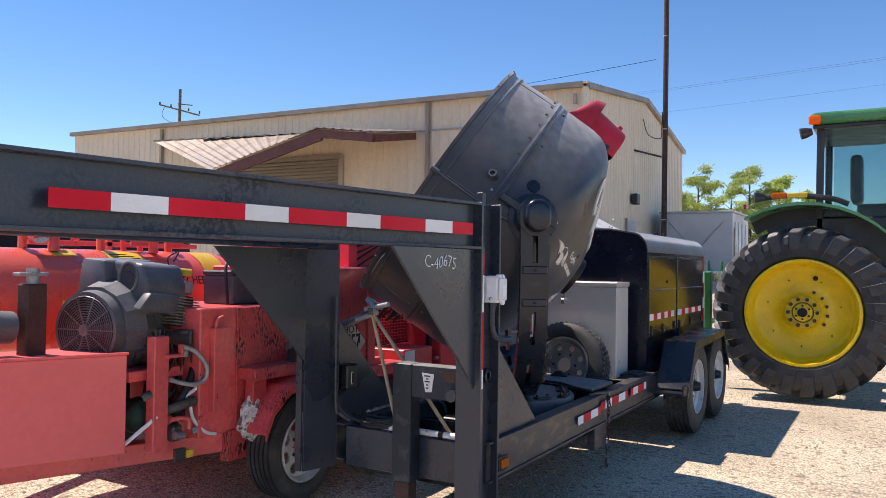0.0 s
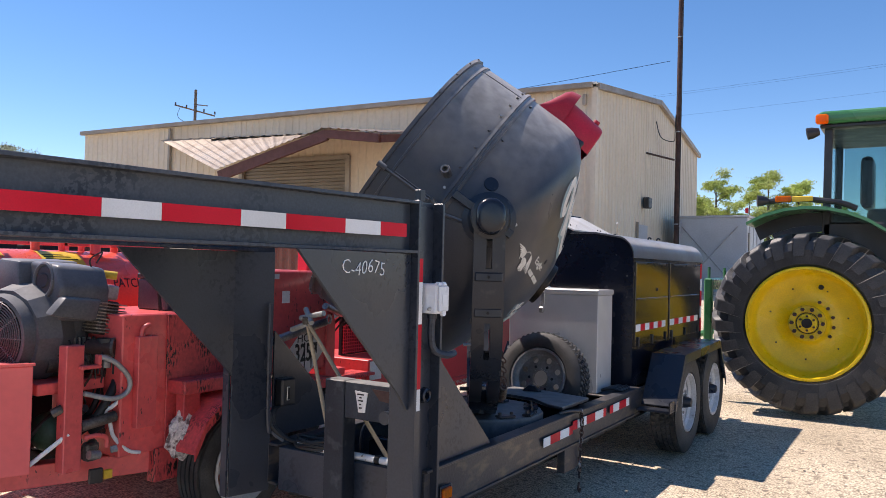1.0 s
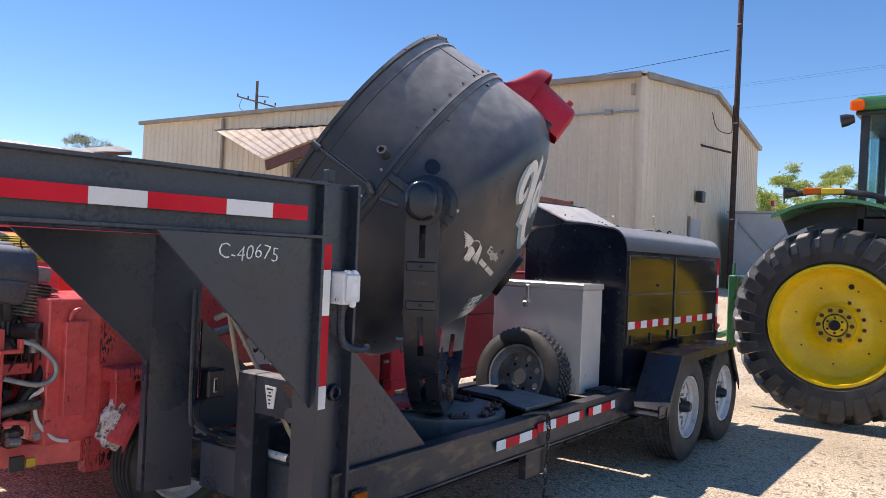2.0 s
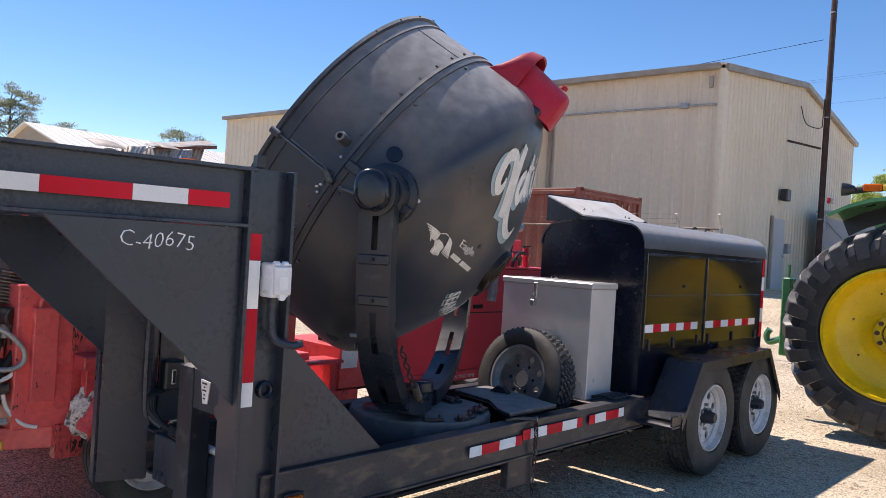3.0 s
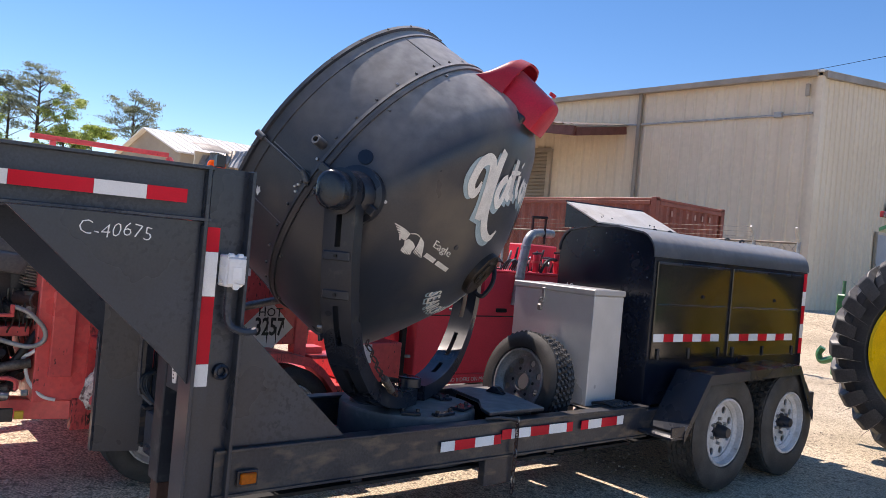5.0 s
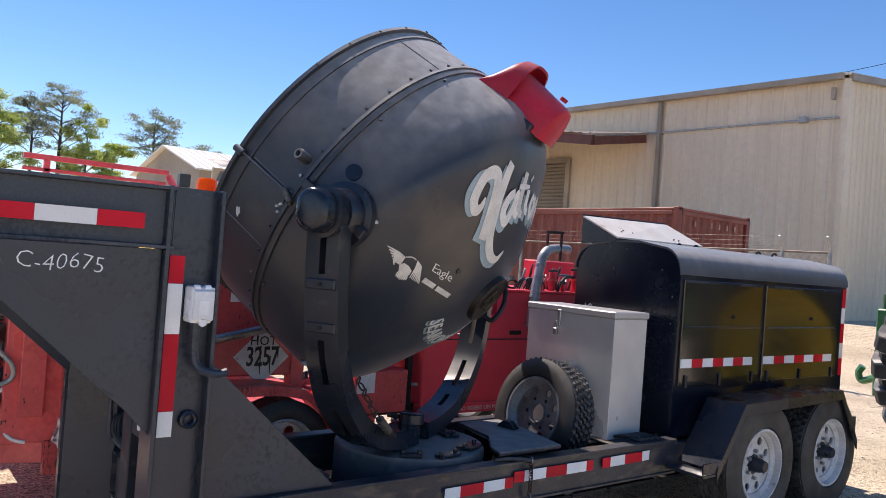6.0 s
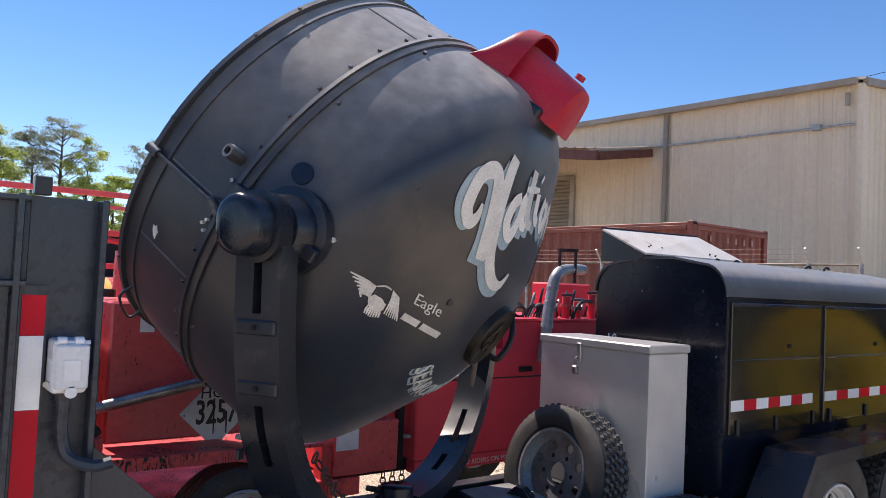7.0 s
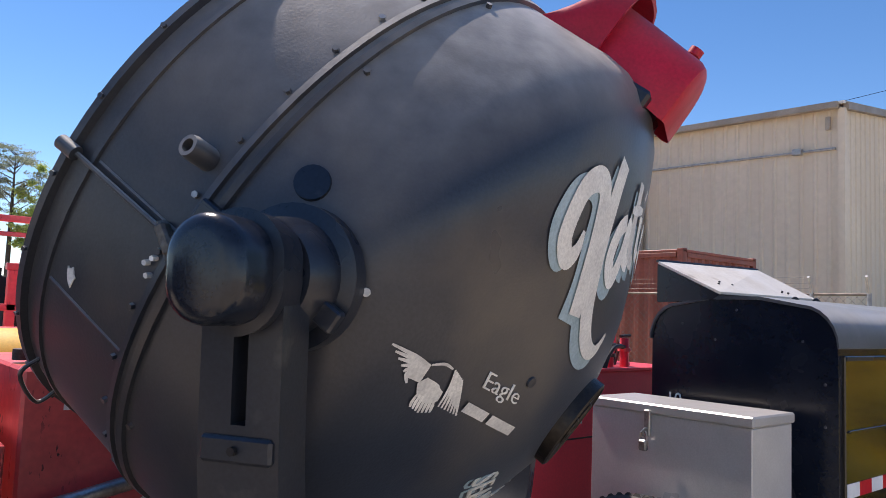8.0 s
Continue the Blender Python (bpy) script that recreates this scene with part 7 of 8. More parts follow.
    # top gear
    part("exhaust_elbow", tube([(-2.925, 5.95, 0.98), (-2.925, 5.98, 1.25), (-2.925, 6.015, 1.45), (-2.93, 6.05, 1.515), (-2.95, 6.12, 1.545), (-2.99, 6.28, 1.560), (-3.03, 6.40, 1.560)], 0.035, 14), "galv", t, "silver wrapped exhaust elbow", True)
    for y, z in ((5.959, 1.06), (5.975, 1.20), (5.995, 1.34), (6.010, 1.43)):
        part("exhaust_clamp", lathe([(-0.012, 0.034), (-0.010, 0.039), (0.010, 0.039), (0.012, 0.034)], 18, closed=True), "galv", t, "", True, along((0, 0.12, 1), (-2.925, y, z)))
    for k in range(5):
        ring = [Vector((-3.12 - 0.018 * k, 5.93 + 0.05 * math.cos(a) + 0.012 * k, 1.275 + (0.030 + 0.006 * k) * math.sin(a))) for a in np.linspace(0, 2 * math.pi, 13)]
        part("hose_coil", tube(ring, 0.007, 6, None, 2), "hose", t, "", True)
    part("control_box", box(-3.56, -3.31, 6.45, 6.80, 1.241, 1.47, 0.01), "red_clean", t, "red control box")
    part("control_label", box(-3.3095, -3.305, 6.60, 6.68, 1.29, 1.37), "placard", t)
    # small rusty bracket frame over the exhaust, hose bundle and one large loop
    bracket = part("bracket_frame", rod((-2.95, 6.08, 1.672), (-2.95, 6.25, 1.680), 0.012, 6), "rust", t, "small rusty bracket frame")
    for y in (6.09, 6.235):
        part("bracket_leg", box(-2.958, -2.942, y - 0.008, y + 0.008, 1.47, 1.675, 0.002), "rust", bracket)
    part("loop_hose", tube([(-3.02, 6.28, 1.10), (-3.01, 6.30, 1.26), (-3.02, 6.38, 1.345), (-3.04, 6.50, 1.350), (-3.08, 6.58, 1.30), (-3.10, 6.62, 1.245)], 0.013, 8), "hose", t, "black hose loop", True)
    for k in range(9):
        y = 5.93 + 0.022 * k
        part("bundle_hose", tube([(-3.04, y - 0.05, 1.245), (-3.03, y - 0.02, 1.30 + 0.006 * (k % 4)), (-3.05, y + 0.06, 1.325 - 0.008 * (k % 3)), (-3.08, y + 0.12, 1.26), (-3.10, y + 0.13, 1.243)], 0.006, 6), ("hose", "hose", "plastic", "galv")[k % 4], t, "", True)
    rng = random.Random(27)
    for k in range(8):
        y = 6.00 + k * 0.075
        h = 1.32 + 0.11 * rng.random()
        part("top_hose", tube([(-3.12, y, 1.245), (-3.10, y + 0.02, h - 0.03), (-3.13, y + 0.06, h), (-3.19, y + 0.11, h - 0.05), (-3.22, y + 0.12, 1.245)], 0.006 + 0.004 * rng.random(), 7), "hose" if k % 3 else "galv", t, "", True)
    for k, (y, h) in enumerate(((6.14, 0.09), (6.27, 0.14), (6.38, 0.11), (6.52, 0.16))):
        v = part("top_valve", rod((-3.05, y, 1.24), (-3.05, y, 1.24 + h), 0.026, 12), "red_clean", t, "red upright valve", True)
        part("valve_collar", lathe([(-0.010, 0.0), (-0.010, 0.038), (0.010, 0.038), (0.010, 0.0)], 14), "red" if k % 2 else "cast", v, "", True, along((0, 0, 1), (-3.05, y, 1.24 + h * 0.6)))
        part("valve_handle", rod((-3.05, y - 0.04, 1.25 + h), (-3.05, y + 0.05, 1.255 + h), 0.009, 8), "cast", v, "", True)
    for y in (6.2, 6.85):
        w = part("wheel", tyre_mesh(0.33, 0.19, 0.2, 60, False), "rubber", t, "worn black tyre", True, along((-1, 0, 0), (-3.90, y, 0.33)))
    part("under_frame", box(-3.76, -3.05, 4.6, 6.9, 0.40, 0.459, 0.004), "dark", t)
    part("stand_leg", box(-3.2, -3.12, 5.2, 5.28, 0.0, 0.40, 0.004), "red_clean", t)
    part("stand_leg", box(-3.2, -3.12, 6.7, 6.78, 0.0, 0.40, 0.004), "red_clean", t)
    return t

patcher_b()

def back_machine():
    """Dark machine parts and black drums seen over the patcher's tank."""
    t = thing("parts_rack", "dark rack of used machine parts with red and white pieces", "rack", (-6.6, 4.5, 0.0))
    part("deck", box(-7.2, -6.0, 3.0, 6.2, 0.9, 1.0, 0.01), "rust", t)
    for x in (-7.1, -6.1):
        for y in (3.1, 6.0):
            part("leg", box(x, x + 0.1, y, y + 0.1, 0, 0.9, 0.005), "rust", t)
    part("back_panel", box(-7.2, -7.1, 3.0, 6.2, 1.0, 1.66, 0.01), "dark", t)
    for k in range(22):
        part("tooth", rod((-7.15, 3.1 + k * 0.14, 1.66), (-7.15, 3.1 + k * 0.14, 1.72), 0.05, 8), "dark", t)
    random.seed(12)
    for k in range(26):
        y = 3.1 + 3.0 * random.random()
        x = -6.9 + 0.75 * random.random()
        s = 0.08 + 0.14 * random.random()
        h = 0.12 + 0.34 * random.random()
        mat = random.choice(("dark", "rust", "cast", "red", "dark", "white", "plastic"))
        if k % 3:
            part("machine_part", box(x, x + s, y, y + s * 1.4, 1.0, 1.0 + h, 0.015), mat, t)
        else:
            part("machine_part", rod((x, y, 1.0), (x + 0.02, y, 1.0 + h), s * 0.5, 14), mat, t, "", True)
    part("orange_label", box(-5.995, -5.99, 4.03, 4.20, 1.10, 1.19), "orange", t, "orange warning label")
    return t

back_machine()

# ---- container, fence, shed, poles ----
def container():
    t = thing("shipping_container", "rusty red shipping container with corrugated sides", "container", (-10.5, 15.2, 0.05))
    x0, x1, y0, y1, z0, z1 = -13.45, -7.40, 14.02, 16.46, 0.06, 2.70
    def corr(a, b, out, pitch=0.28):
        a, b = Vector(a), Vector(b)
        n = int((b - a).length / pitch)
        d = (b - a) / n
        bm = bmesh.new()
        rows = []
        for i in range(n):
            for q, dep in ((0.0, 0.0), (0.25, -0.036), (0.5, -0.036), (0.75, 0.0)):
                p = a + d * (i + q) + Vector(out) * dep
                rows.append((bm.verts.new((p.x, p.y, z0 + 0.15)), bm.verts.new((p.x, p.y, z1 - 0.12))))
        rows.append((bm.verts.new((b.x, b.y, z0 + 0.15)), bm.verts.new((b.x, b.y, z1 - 0.12))))
        for r, s in zip(rows, rows[1:]):
            bm.faces.new((r[0], s[0], s[1], r[1]))
        return bm
    part("side_wall", corr((x0, y0 + 0.02, 0), (x1, y0 + 0.02, 0), (0, -1, 0)), "container", t, "corrugated red side")
    part("end_wall", corr((x1 - 0.02, y0, 0), (x1 - 0.02, y1, 0), (1, 0, 0), 0.22), "container", t, "corrugated red end")
    part("side_wall", corr((x0, y1 - 0.02, 0), (x1, y1 - 0.02, 0), (0, 1, 0)), "container", t)
    part("end_wall", corr((x0 + 0.02, y0, 0), (x0 + 0.02, y1, 0), (-1, 0, 0), 0.22), "container", t)
    part("roof", box(x0, x1, y0, y1, z1 - 0.05, z1, 0.01), "container", t)
    part("floor", box(x0, x1, y0 + 0.05, y1 - 0.05, z0, z0 + 0.14, 0.01), "dark", t)
    for x in (x0, x1 - 0.12):
        for y in (y0, y1 - 0.12):
            part("corner_post", box(x, x + 0.12, y - 0.004, y + 0.124, z0, z1 + 0.02, 0.01), "container", t)
    for y in (y0 - 0.004, y1 - 0.08):
        part("top_rail", box(x0 + 0.13, x1 - 0.13, y, y + 0.084, z1 - 0.13, z1 - 0.052, 0.005), "container", t)
    for x in (x0 - 0.004, x1 - 0.08):
        part("top_rail", box(x, x + 0.084, y0 + 0.13, y1 - 0.13, z1 - 0.13, z1 - 0.052, 0.005), "container", t)
    for i, z in enumerate((1.20, 1.42, 1.64, 1.86, 2.06)):
        part("name_bar", box(-12.16, -11.98, y0 - 0.02, y0 - 0.012, z, z + 0.15), "decal", t)
    for i in range(6):
        if i not in (1,):
            part("code_bar", box(x1 - 0.018, x1 - 0.012, 14.56 + i * 0.27, 14.61 + i * 0.27, 2.39, 2.50), "stencil", t)
    return t

container()

def fence():
    t = thing("chain_fence", "galvanised chain-link fence with leaning top arms", "fence", (-8, 13.2, 0))
    y, top = 13.2, 1.93
    xs = (-12.5, -10.6, -8.7, -6.9, -4.95, -4.24)
    for x in xs:
        p = part("post", rod((x, y, 0), (x, y, top + 0.02), 0.03, 10), "galv", t, "", True)
        part("arm", rod((x, y, top), (x + 0.05, y - 0.22, top + 0.22), 0.018, 8), "galv", p, "", True)
    part("top_rail", rod((xs[0], y, top), (xs[-1], y, top), 0.018, 10), "fence_wire", t, "", True)
    for k in range(3):
        part("barbed_wire", rod((xs[0], y - 0.06 - 0.07 * k, top + 0.07 + 0.07 * k), (xs[-2], y - 0.06 - 0.07 * k, top + 0.07 + 0.07 * k), 0.0028, 5), "fence_wire", t)
    bm = bmesh.new()
    s, x0, x1 = 0.11, xs[0], xs[-1]
    k = x0 - top
    while k < x1:
        for sgn in (1, -1):
            a, b = max(k, x0), min(k + top, x1)
            if b > a:
                za, zb = (a - k, b - k) if sgn > 0 else (top - (a - k), top - (b - k))
                rod((a, y + 0.004 * sgn, max(za, 0.02)), (b, y + 0.004 * sgn, max(zb, 0.02)), 0.0022, 3, bm)
        k += s
    tagged(part("wire_mesh", bm, "fence_wire", t, "diamond wire mesh"), kind="stuff")
    return t

fence()

def shed():
    t = thing("site_office", "pale grey portable office cabin with cross-braced end", "cabin", (-6.0, 29.0, 0.7))
    x0, x1, y0, y1, z0, z1 = -7.25, -4.75, 27.9, 31.2, 0.62, 3.27
    part("body", box(x0, x1, y0, y1, z0, z1, 0.02), "shed", t, "pale ribbed cabin walls")
    part("roof_edge", box(x0 - 0.06, x1 + 0.06, y0 - 0.06, y1 + 0.06, z1 + 0.001, z1 + 0.08, 0.01), "shed", t)
    for a, b in (((x0 + 0.3, z0 + 0.2), (x1 - 0.3, z1 - 0.3)), ((x1 - 0.3, z0 + 0.2), (x0 + 0.3, z1 - 0.3))):
        part("cross_brace", rod((a[0], y0 - 0.03, a[1]), (b[0], y0 - 0.03, b[1]), 0.02, 6), "galv", t)
    for y in (28.5, 29.2, 29.9, 30.6):
        part("side_panel", box(x1 + 0.001, x1 + 0.03, y - 0.25, y + 0.25, z0 + 0.3, z1 - 0.3, 0.005), "shed", t)
    part("door", box(x1 + 0.001, x1 + 0.04, 28.05, 28.22, z0 + 0.1, 2.75, 0.005), "shutter", t)
    part("wall_cabinet", box(x0 + 0.05, x0 + 0.28, y0 - 0.2, y0 - 0.001, 2.7, 3.2, 0.01), "shed", t)
    return t

shed()

def light_pole():
    t = thing("steel_pole", "tall rusty steel pole beside the warehouse", "pole", (-6.92, 27.0, 0.6))
    part("shaft", rod((-6.92, 27.0, 0.5), (-6.86, 27.0, 14.5), 0.085, 14, None, 0.075), "rust", t, "", True)
    part("cable", tube([(-6.81, 26.92, 1.0), (-6.79, 26.92, 6.0), (-6.76, 26.92, 14.0)], 0.018, 6), "hose", t, "", True)
    for z in (3.0, 6.2, 9.5):
        part("strap", lathe([(-0.02, 0.092), (0.02, 0.092), (0.02, 0.10), (-0.02, 0.10)], 14, closed=True), "galv", t, "", True, Matrix.Translation((-6.922 + 0.0043 * z, 27.0, z)) @ pose(0, 0, 0, 0, -90, 0))
    part("loop_wire", tube([(-7.55, 26.6, 6.55), (-7.4, 26.7, 6.0), (-7.0, 26.8, 5.85), (-6.98, 26.9, 6.2), (-6.97, 26.95, 6.8)], 0.015, 6), "hose", t, "", True)
    return t

light_pole()

def utility_pole():
    t = thing("utility_pole", "distant wooden utility pole with crossarm and insulators", "utility pole", (-53.9, 45.5, 0.8))
    x, y = -53.9, 45.5
    part("shaft", rod((x, y, 0.6), (x, y, 16.4), 0.17, 10, None, 0.12), "wood", t, "", True)
    part("crossarm", rod((x - 1.25, y - 1.2, 14.95), (x + 1.15, y + 1.2, 14.2), 0.07, 6), "wood", t)
    part("crossarm", rod((x - 0.1, y - 0.1, 15.1), (x + 0.75, y + 0.75, 15.05), 0.05, 6), "wood", t)
    for k in (-0.9, -0.4, 0.4, 0.9):
        part("insulator", rod((x + k * 1.3, y + k * 1.3, 14.63 - k * 0.33), (x + k * 1.3, y + k * 1.3, 14.88 - k * 0.33), 0.07, 8), "cast", t, "", True)
    for k in (-0.3, 0.35):
        part("transformer", rod((x + k, y + k, 12.5), (x + k, y + k, 13.3), 0.22, 12), "galv", t, "", True)
    part("drop_wire", tube([(x - 0.9, y - 0.9, 14.75), (x - 1.0, y - 1.0, 13.9), (x - 0.2, y - 0.2, 13.2)], 0.02, 5), "hose", t, "", True)
    return t

utility_pole()

def wires():
    t = thing("overhead_wires", "thin overhead power lines across the sky", "power line", (20, 60, 10), kind="")
    for z, dy in ((15.2, 0.0), (14.0, 3.0), (16.5, 6.0)):
        pts = []
        for k in range(9):
            q = k / 8
            pts.append((-40 + 110 * q, 62 + dy - 8 * q, z + 5.5 * q - 1.6 * math.sin(math.pi * q)))
        part("wire", tube(pts, 0.005, 5, None, 3), "void", t, "", True)
    pts = [(-53.9 + 46 * q, 45.5 - 16 * q, 13.6 - 4.2 * q - 0.8 * math.sin(math.pi * q)) for q in np.linspace(0, 1, 9)]
    part("wire", tube(pts, 0.010, 5, None, 3), "void", t, "", True)
    return t

wires()

def barn(at, w, l, eave, ridge, turn, label):
    t = thing("barn", label, "barn", (at[0], at[1], 0.8))
    f = Matrix.Translation((at[0], at[1], 0)) @ pose(0, 0, 0, 0, 0, turn)
    part("wall", prism([(-w / 2, 0, 0.3), (w / 2, 0, 0.3), (w / 2, 0, eave), (0, 0, ridge), (-w / 2, 0, eave)], (0, l, 0)), "barn", t, "tan metal walls", False, f)
    for s in (-1, 1):
        n = int(l / 0.6)
        part("roof", prism([(0, -0.4, ridge + 0.03), (s * (w / 2 + 0.35), -0.4, eave - 0.13), (s * (w / 2 + 0.35), -0.4, eave - 0.03), (0, -0.4, ridge + 0.13)], (0, l + 0.8, 0)), "roof_white", t, "white metal roof", False, f)
        for k in range(n):
            part("roof_rib", prism([(0, k * 0.6, ridge + 0.131), (s * (w / 2 + 0.35), k * 0.6, eave - 0.029), (s * (w / 2 + 0.35), k * 0.6, eave + 0.01), (0, k * 0.6, ridge + 0.17)], (0, 0.06, 0)), "roof_white", t, "", False, f)
    return t

barn((-54.6, 19.75), 12.14, 24, 6.22, 8.0, 2.47, "distant tan barn with a bright metal roof")

def crumpled(y0, y1, z_top, z_low, x, slant, rng, waves=3):
    """A torn corrugated sheet hanging from its top edge, slanted and curled."""
    bm = bmesh.new()
    rows = []
    bow, twist = rng.uniform(-0.10, 0.20), rng.uniform(-0.10, 0.10)
    cols = waves * 4 + 1
    for r in range(6):
        q = r / 5
        row = []
        for c in range(cols):
            u = c / (cols - 1)
            y = y0 + (y1 - y0) * u - slant * q + 0.03 * math.sin(3 * q + 5 * u)
            z = z_top + (z_low - z_top) * q + 0.07 * math.sin(2.2 * u + twist * 20) * (1 - q)
            row.append(Vector((x + 0.75 * q + bow * math.sin(math.pi * q) + twist * (u - 0.5) + 0.016 * math.cos(u * waves * 2 * math.pi), y, z)))
        rows.append(row)
    front = [[bm.verts.new(p) for p in row] for row in rows]
    back = [[bm.verts.new(p - Vector((0.02, 0, 0))) for p in row] for row in rows]
    for r in range(5):
        for c in range(cols - 1):
            bm.faces.new((front[r][c], front[r][c + 1], front[r + 1][c + 1], front[r + 1][c]))
            bm.faces.new((back[r][c], back[r + 1][c], back[r + 1][c + 1], back[r][c + 1]))
    for r in range(5):
        for c in (0, cols - 1):
            bm.faces.new((front[r][c], front[r + 1][c], back[r + 1][c], back[r][c]))
    for r in (0, 5):
        for c in range(cols - 1):
            bm.faces.new((front[r][c], front[r][c + 1], back[r][c + 1], back[r][c]))
    bmesh.ops.recalc_face_normals(bm, faces=bm.faces)
    return bm

def lean_shed():
    t = thing("lean_to", "collapsed grey corrugated-metal lean-to behind the machines", "shed", (-34.3, 18, 0.7))
    rng = random.Random(3)
    for k in range(13):
        y = 15.75 + k * 0.40
        top = 4.92 + 0.055 * k + rng.uniform(-0.07, 0.07) + (0.16 if k in (3, 4) else 0)
        part("roof_sheet", crumpled(y, y + rng.uniform(0.52, 0.75), top, top - rng.uniform(0.8, 1.15), -34.1 + rng.uniform(-0.2, 0.2), rng.uniform(0.45, 0.75), rng), ("galv", "galv", "galv", "awning", "weathered")[rng.randrange(5) if k < 4 else rng.randrange(2, 5)], t, "crumpled corrugated roof sheet")
    part("loose_sheet", crumpled(15.35, 16.75, 5.34, 5.02, -34.6, -0.3, rng, 8), "weathered", t, "loose bent sheet")
    part("loose_sheet", crumpled(18.3, 19.2, 5.56, 5.32, -34.2, -0.2, rng, 6), "weathered", t)
    part("top_sheet", prism([(-34.9, 18.4, 5.52), (-33.9, 18.3, 5.30), (-33.9, 21.6, 5.86), (-34.9, 21.6, 6.12)], (0, 0, 0.03)), "weathered", t, "sagging roof sheet")
    part("torn_edge", prism([(-33.85, 18.3, 5.20), (-33.85, 21.6, 5.66), (-33.85, 21.6, 5.84), (-33.85, 18.3, 5.28)], (0.03, 0, 0)), "awn_frame", t, "torn rusty edge")
    for y in (16.0, 18.6, 21.3):
        part("post", box(-34.6, -34.45, y, y + 0.15, 0.3, 4.6, 0.01), "wood", t)
    part("back_wall", box(-34.75, -34.65, 15.6, 21.6, 0.3, 5.0, 0.01), "tan", t, "tan metal back wall")
    return t

lean_shed()

# ---- trees ----
def tree(name, at, height, crown, kind, seed, label, trunk=0.25, crown_from=0.45):
    rng = random.Random(seed)
    x, y = at
    z0 = rise(x, y) - 0.1
    t = thing(name, label, "tree", (x, y, z0), "trees beyond the yard")
    bm = bmesh.new()
    top = z0 + height * 0.9
    lean = rng.uniform(-0.03, 0.03)
    rod((x, y, z0), (x + lean * height * 0.5, y, z0 + height * 0.5), trunk, 9, bm, trunk * 0.7)
    rod((x + lean * height * 0.5, y, z0 + height * 0.5), (x + lean * height, y, top), trunk * 0.7, 8, bm, trunk * 0.12)
    tips = []
    low = z0 + height * crown_from
    mid = Vector((x + lean * height * 0.85, y, (low + z0 + height) / 2))
    tall = (z0 + height - low) / 2
    for k in range(34 if kind == "leaf" else 32):
        a, u = rng.uniform(0, 2 * math.pi), rng.uniform(-0.75 if kind == "leaf" else -0.45, 1.0)
        reach = crown * math.sqrt(max(1 - u * u, 0.05)) * rng.uniform(0.55, 1.05)
        if kind == "pine" and u < 0:
            reach *= rng.uniform(0.5, 1.1)
        p1 = mid + Vector((math.cos(a) * reach, math.sin(a) * reach, u * tall * rng.uniform(0.75, 1.0)))
        p0 = Vector((x + lean * (p1.z - z0), y, max(p1.z - reach * rng.uniform(0.35, 0.9), z0 + height * 0.25)))
        rod(p0, p1, trunk * 0.20, 5, bm, trunk * 0.05)
        tips.append((p0, p1))
    part("trunk", bm, "bark", t, "bare tapering trunk and limbs", True)
    verts, faces = [], []
    leaf = 0.145 if kind == "leaf" else 0.135
    for p0, p1 in tips:
        for c in range(5 if kind == "leaf" else 4):
            q = rng.uniform(0.62, 1.06)
            cc = p0.lerp(p1, q) + Vector((rng.gauss(0, 0.3), rng.gauss(0, 0.3), rng.gauss(0, 0.18)))
            size = rng.uniform(0.45, 0.95) * (crown / 4.0)
            for i in range(84 if kind == "leaf" else 44):
                d = Vector((rng.gauss(0, 1), rng.gauss(0, 1), rng.gauss(0, 0.5 if kind == "leaf" else 0.32))) * size * 0.55
                c0 = cc + d
                u = Vector((rng.gauss(0, 1), rng.gauss(0, 1), rng.gauss(0, 1))).normalized() * leaf * rng.uniform(0.5, 1.0)
                w = u.cross(Vector((rng.gauss(0, 1), rng.gauss(0, 1), rng.gauss(0, 1)))).normalized() * leaf * (0.5 if kind == "leaf" else 0.40)
                b = len(verts)
                verts += [c0 - u, c0 + w, c0 + u, c0 - w]
                faces.append((b, b + 1, b + 2, b + 3))
    me = bpy.data.meshes.new("crown")
    me.from_pydata([tuple(v) for v in verts], [], faces)
    me.materials.append(M[kind])
    ob = new("crown", me)
    ob.parent, ob.matrix_parent_inverse = t, ROOT[t.name].inverted()
    tagged(ob, "loose crown of small leaves" if kind == "leaf" else "ragged crown of needles", kind="stuff")
    return t

PINE = "tall pine with a high dark ragged crown"
LEAFY = "broadleaf tree with pale spring leaves"
tree("tree", (-87.0, 19.0), 17.3, 3.2, "pine", 1, PINE, 0.28, 0.42)
tree("tree", (-88.5, 16.6), 15.4, 2.6, "pine", 21, PINE, 0.22, 0.5)
tree("tree", (-86.5, 21.4), 14.2, 2.6, "leaf", 2, LEAFY, 0.2, 0.25)
tree("tree", (-87.5, 13.4), 14.6, 4.0, "leaf", 3, LEAFY, 0.25, 0.25)
tree("tree", (-86.5, 24.3), 10.9, 2.7, "leaf", 4, LEAFY, 0.2, 0.25)
tree("tree", (-85.0, 27.9), 15.2, 3.5, "pine", 5, PINE, 0.25, 0.55)
tree("tree", (-90.0, 8.0), 15.0, 4.0, "leaf", 6, LEAFY, 0.25, 0.25)
tree("tree", (-90.0, 36.0), 13.0, 3.4, "pine", 7, PINE, 0.25, 0.45)
tree("tree", (-80.0, 44.0), 12.8, 3.6, "pine", 17, PINE, 0.25, 0.4)
tree("tree", (-18.6, 88.0), 11.6, 3.4, "leaf", 8, LEAFY, 0.22, 0.15)
tree("tree", (-13.4, 88.5), 11.8, 3.2, "leaf", 9, LEAFY, 0.22, 0.12)
tree("tree", (-15.8, 91.0), 9.6, 3.2, "leaf", 10, LEAFY, 0.22, 0.1)
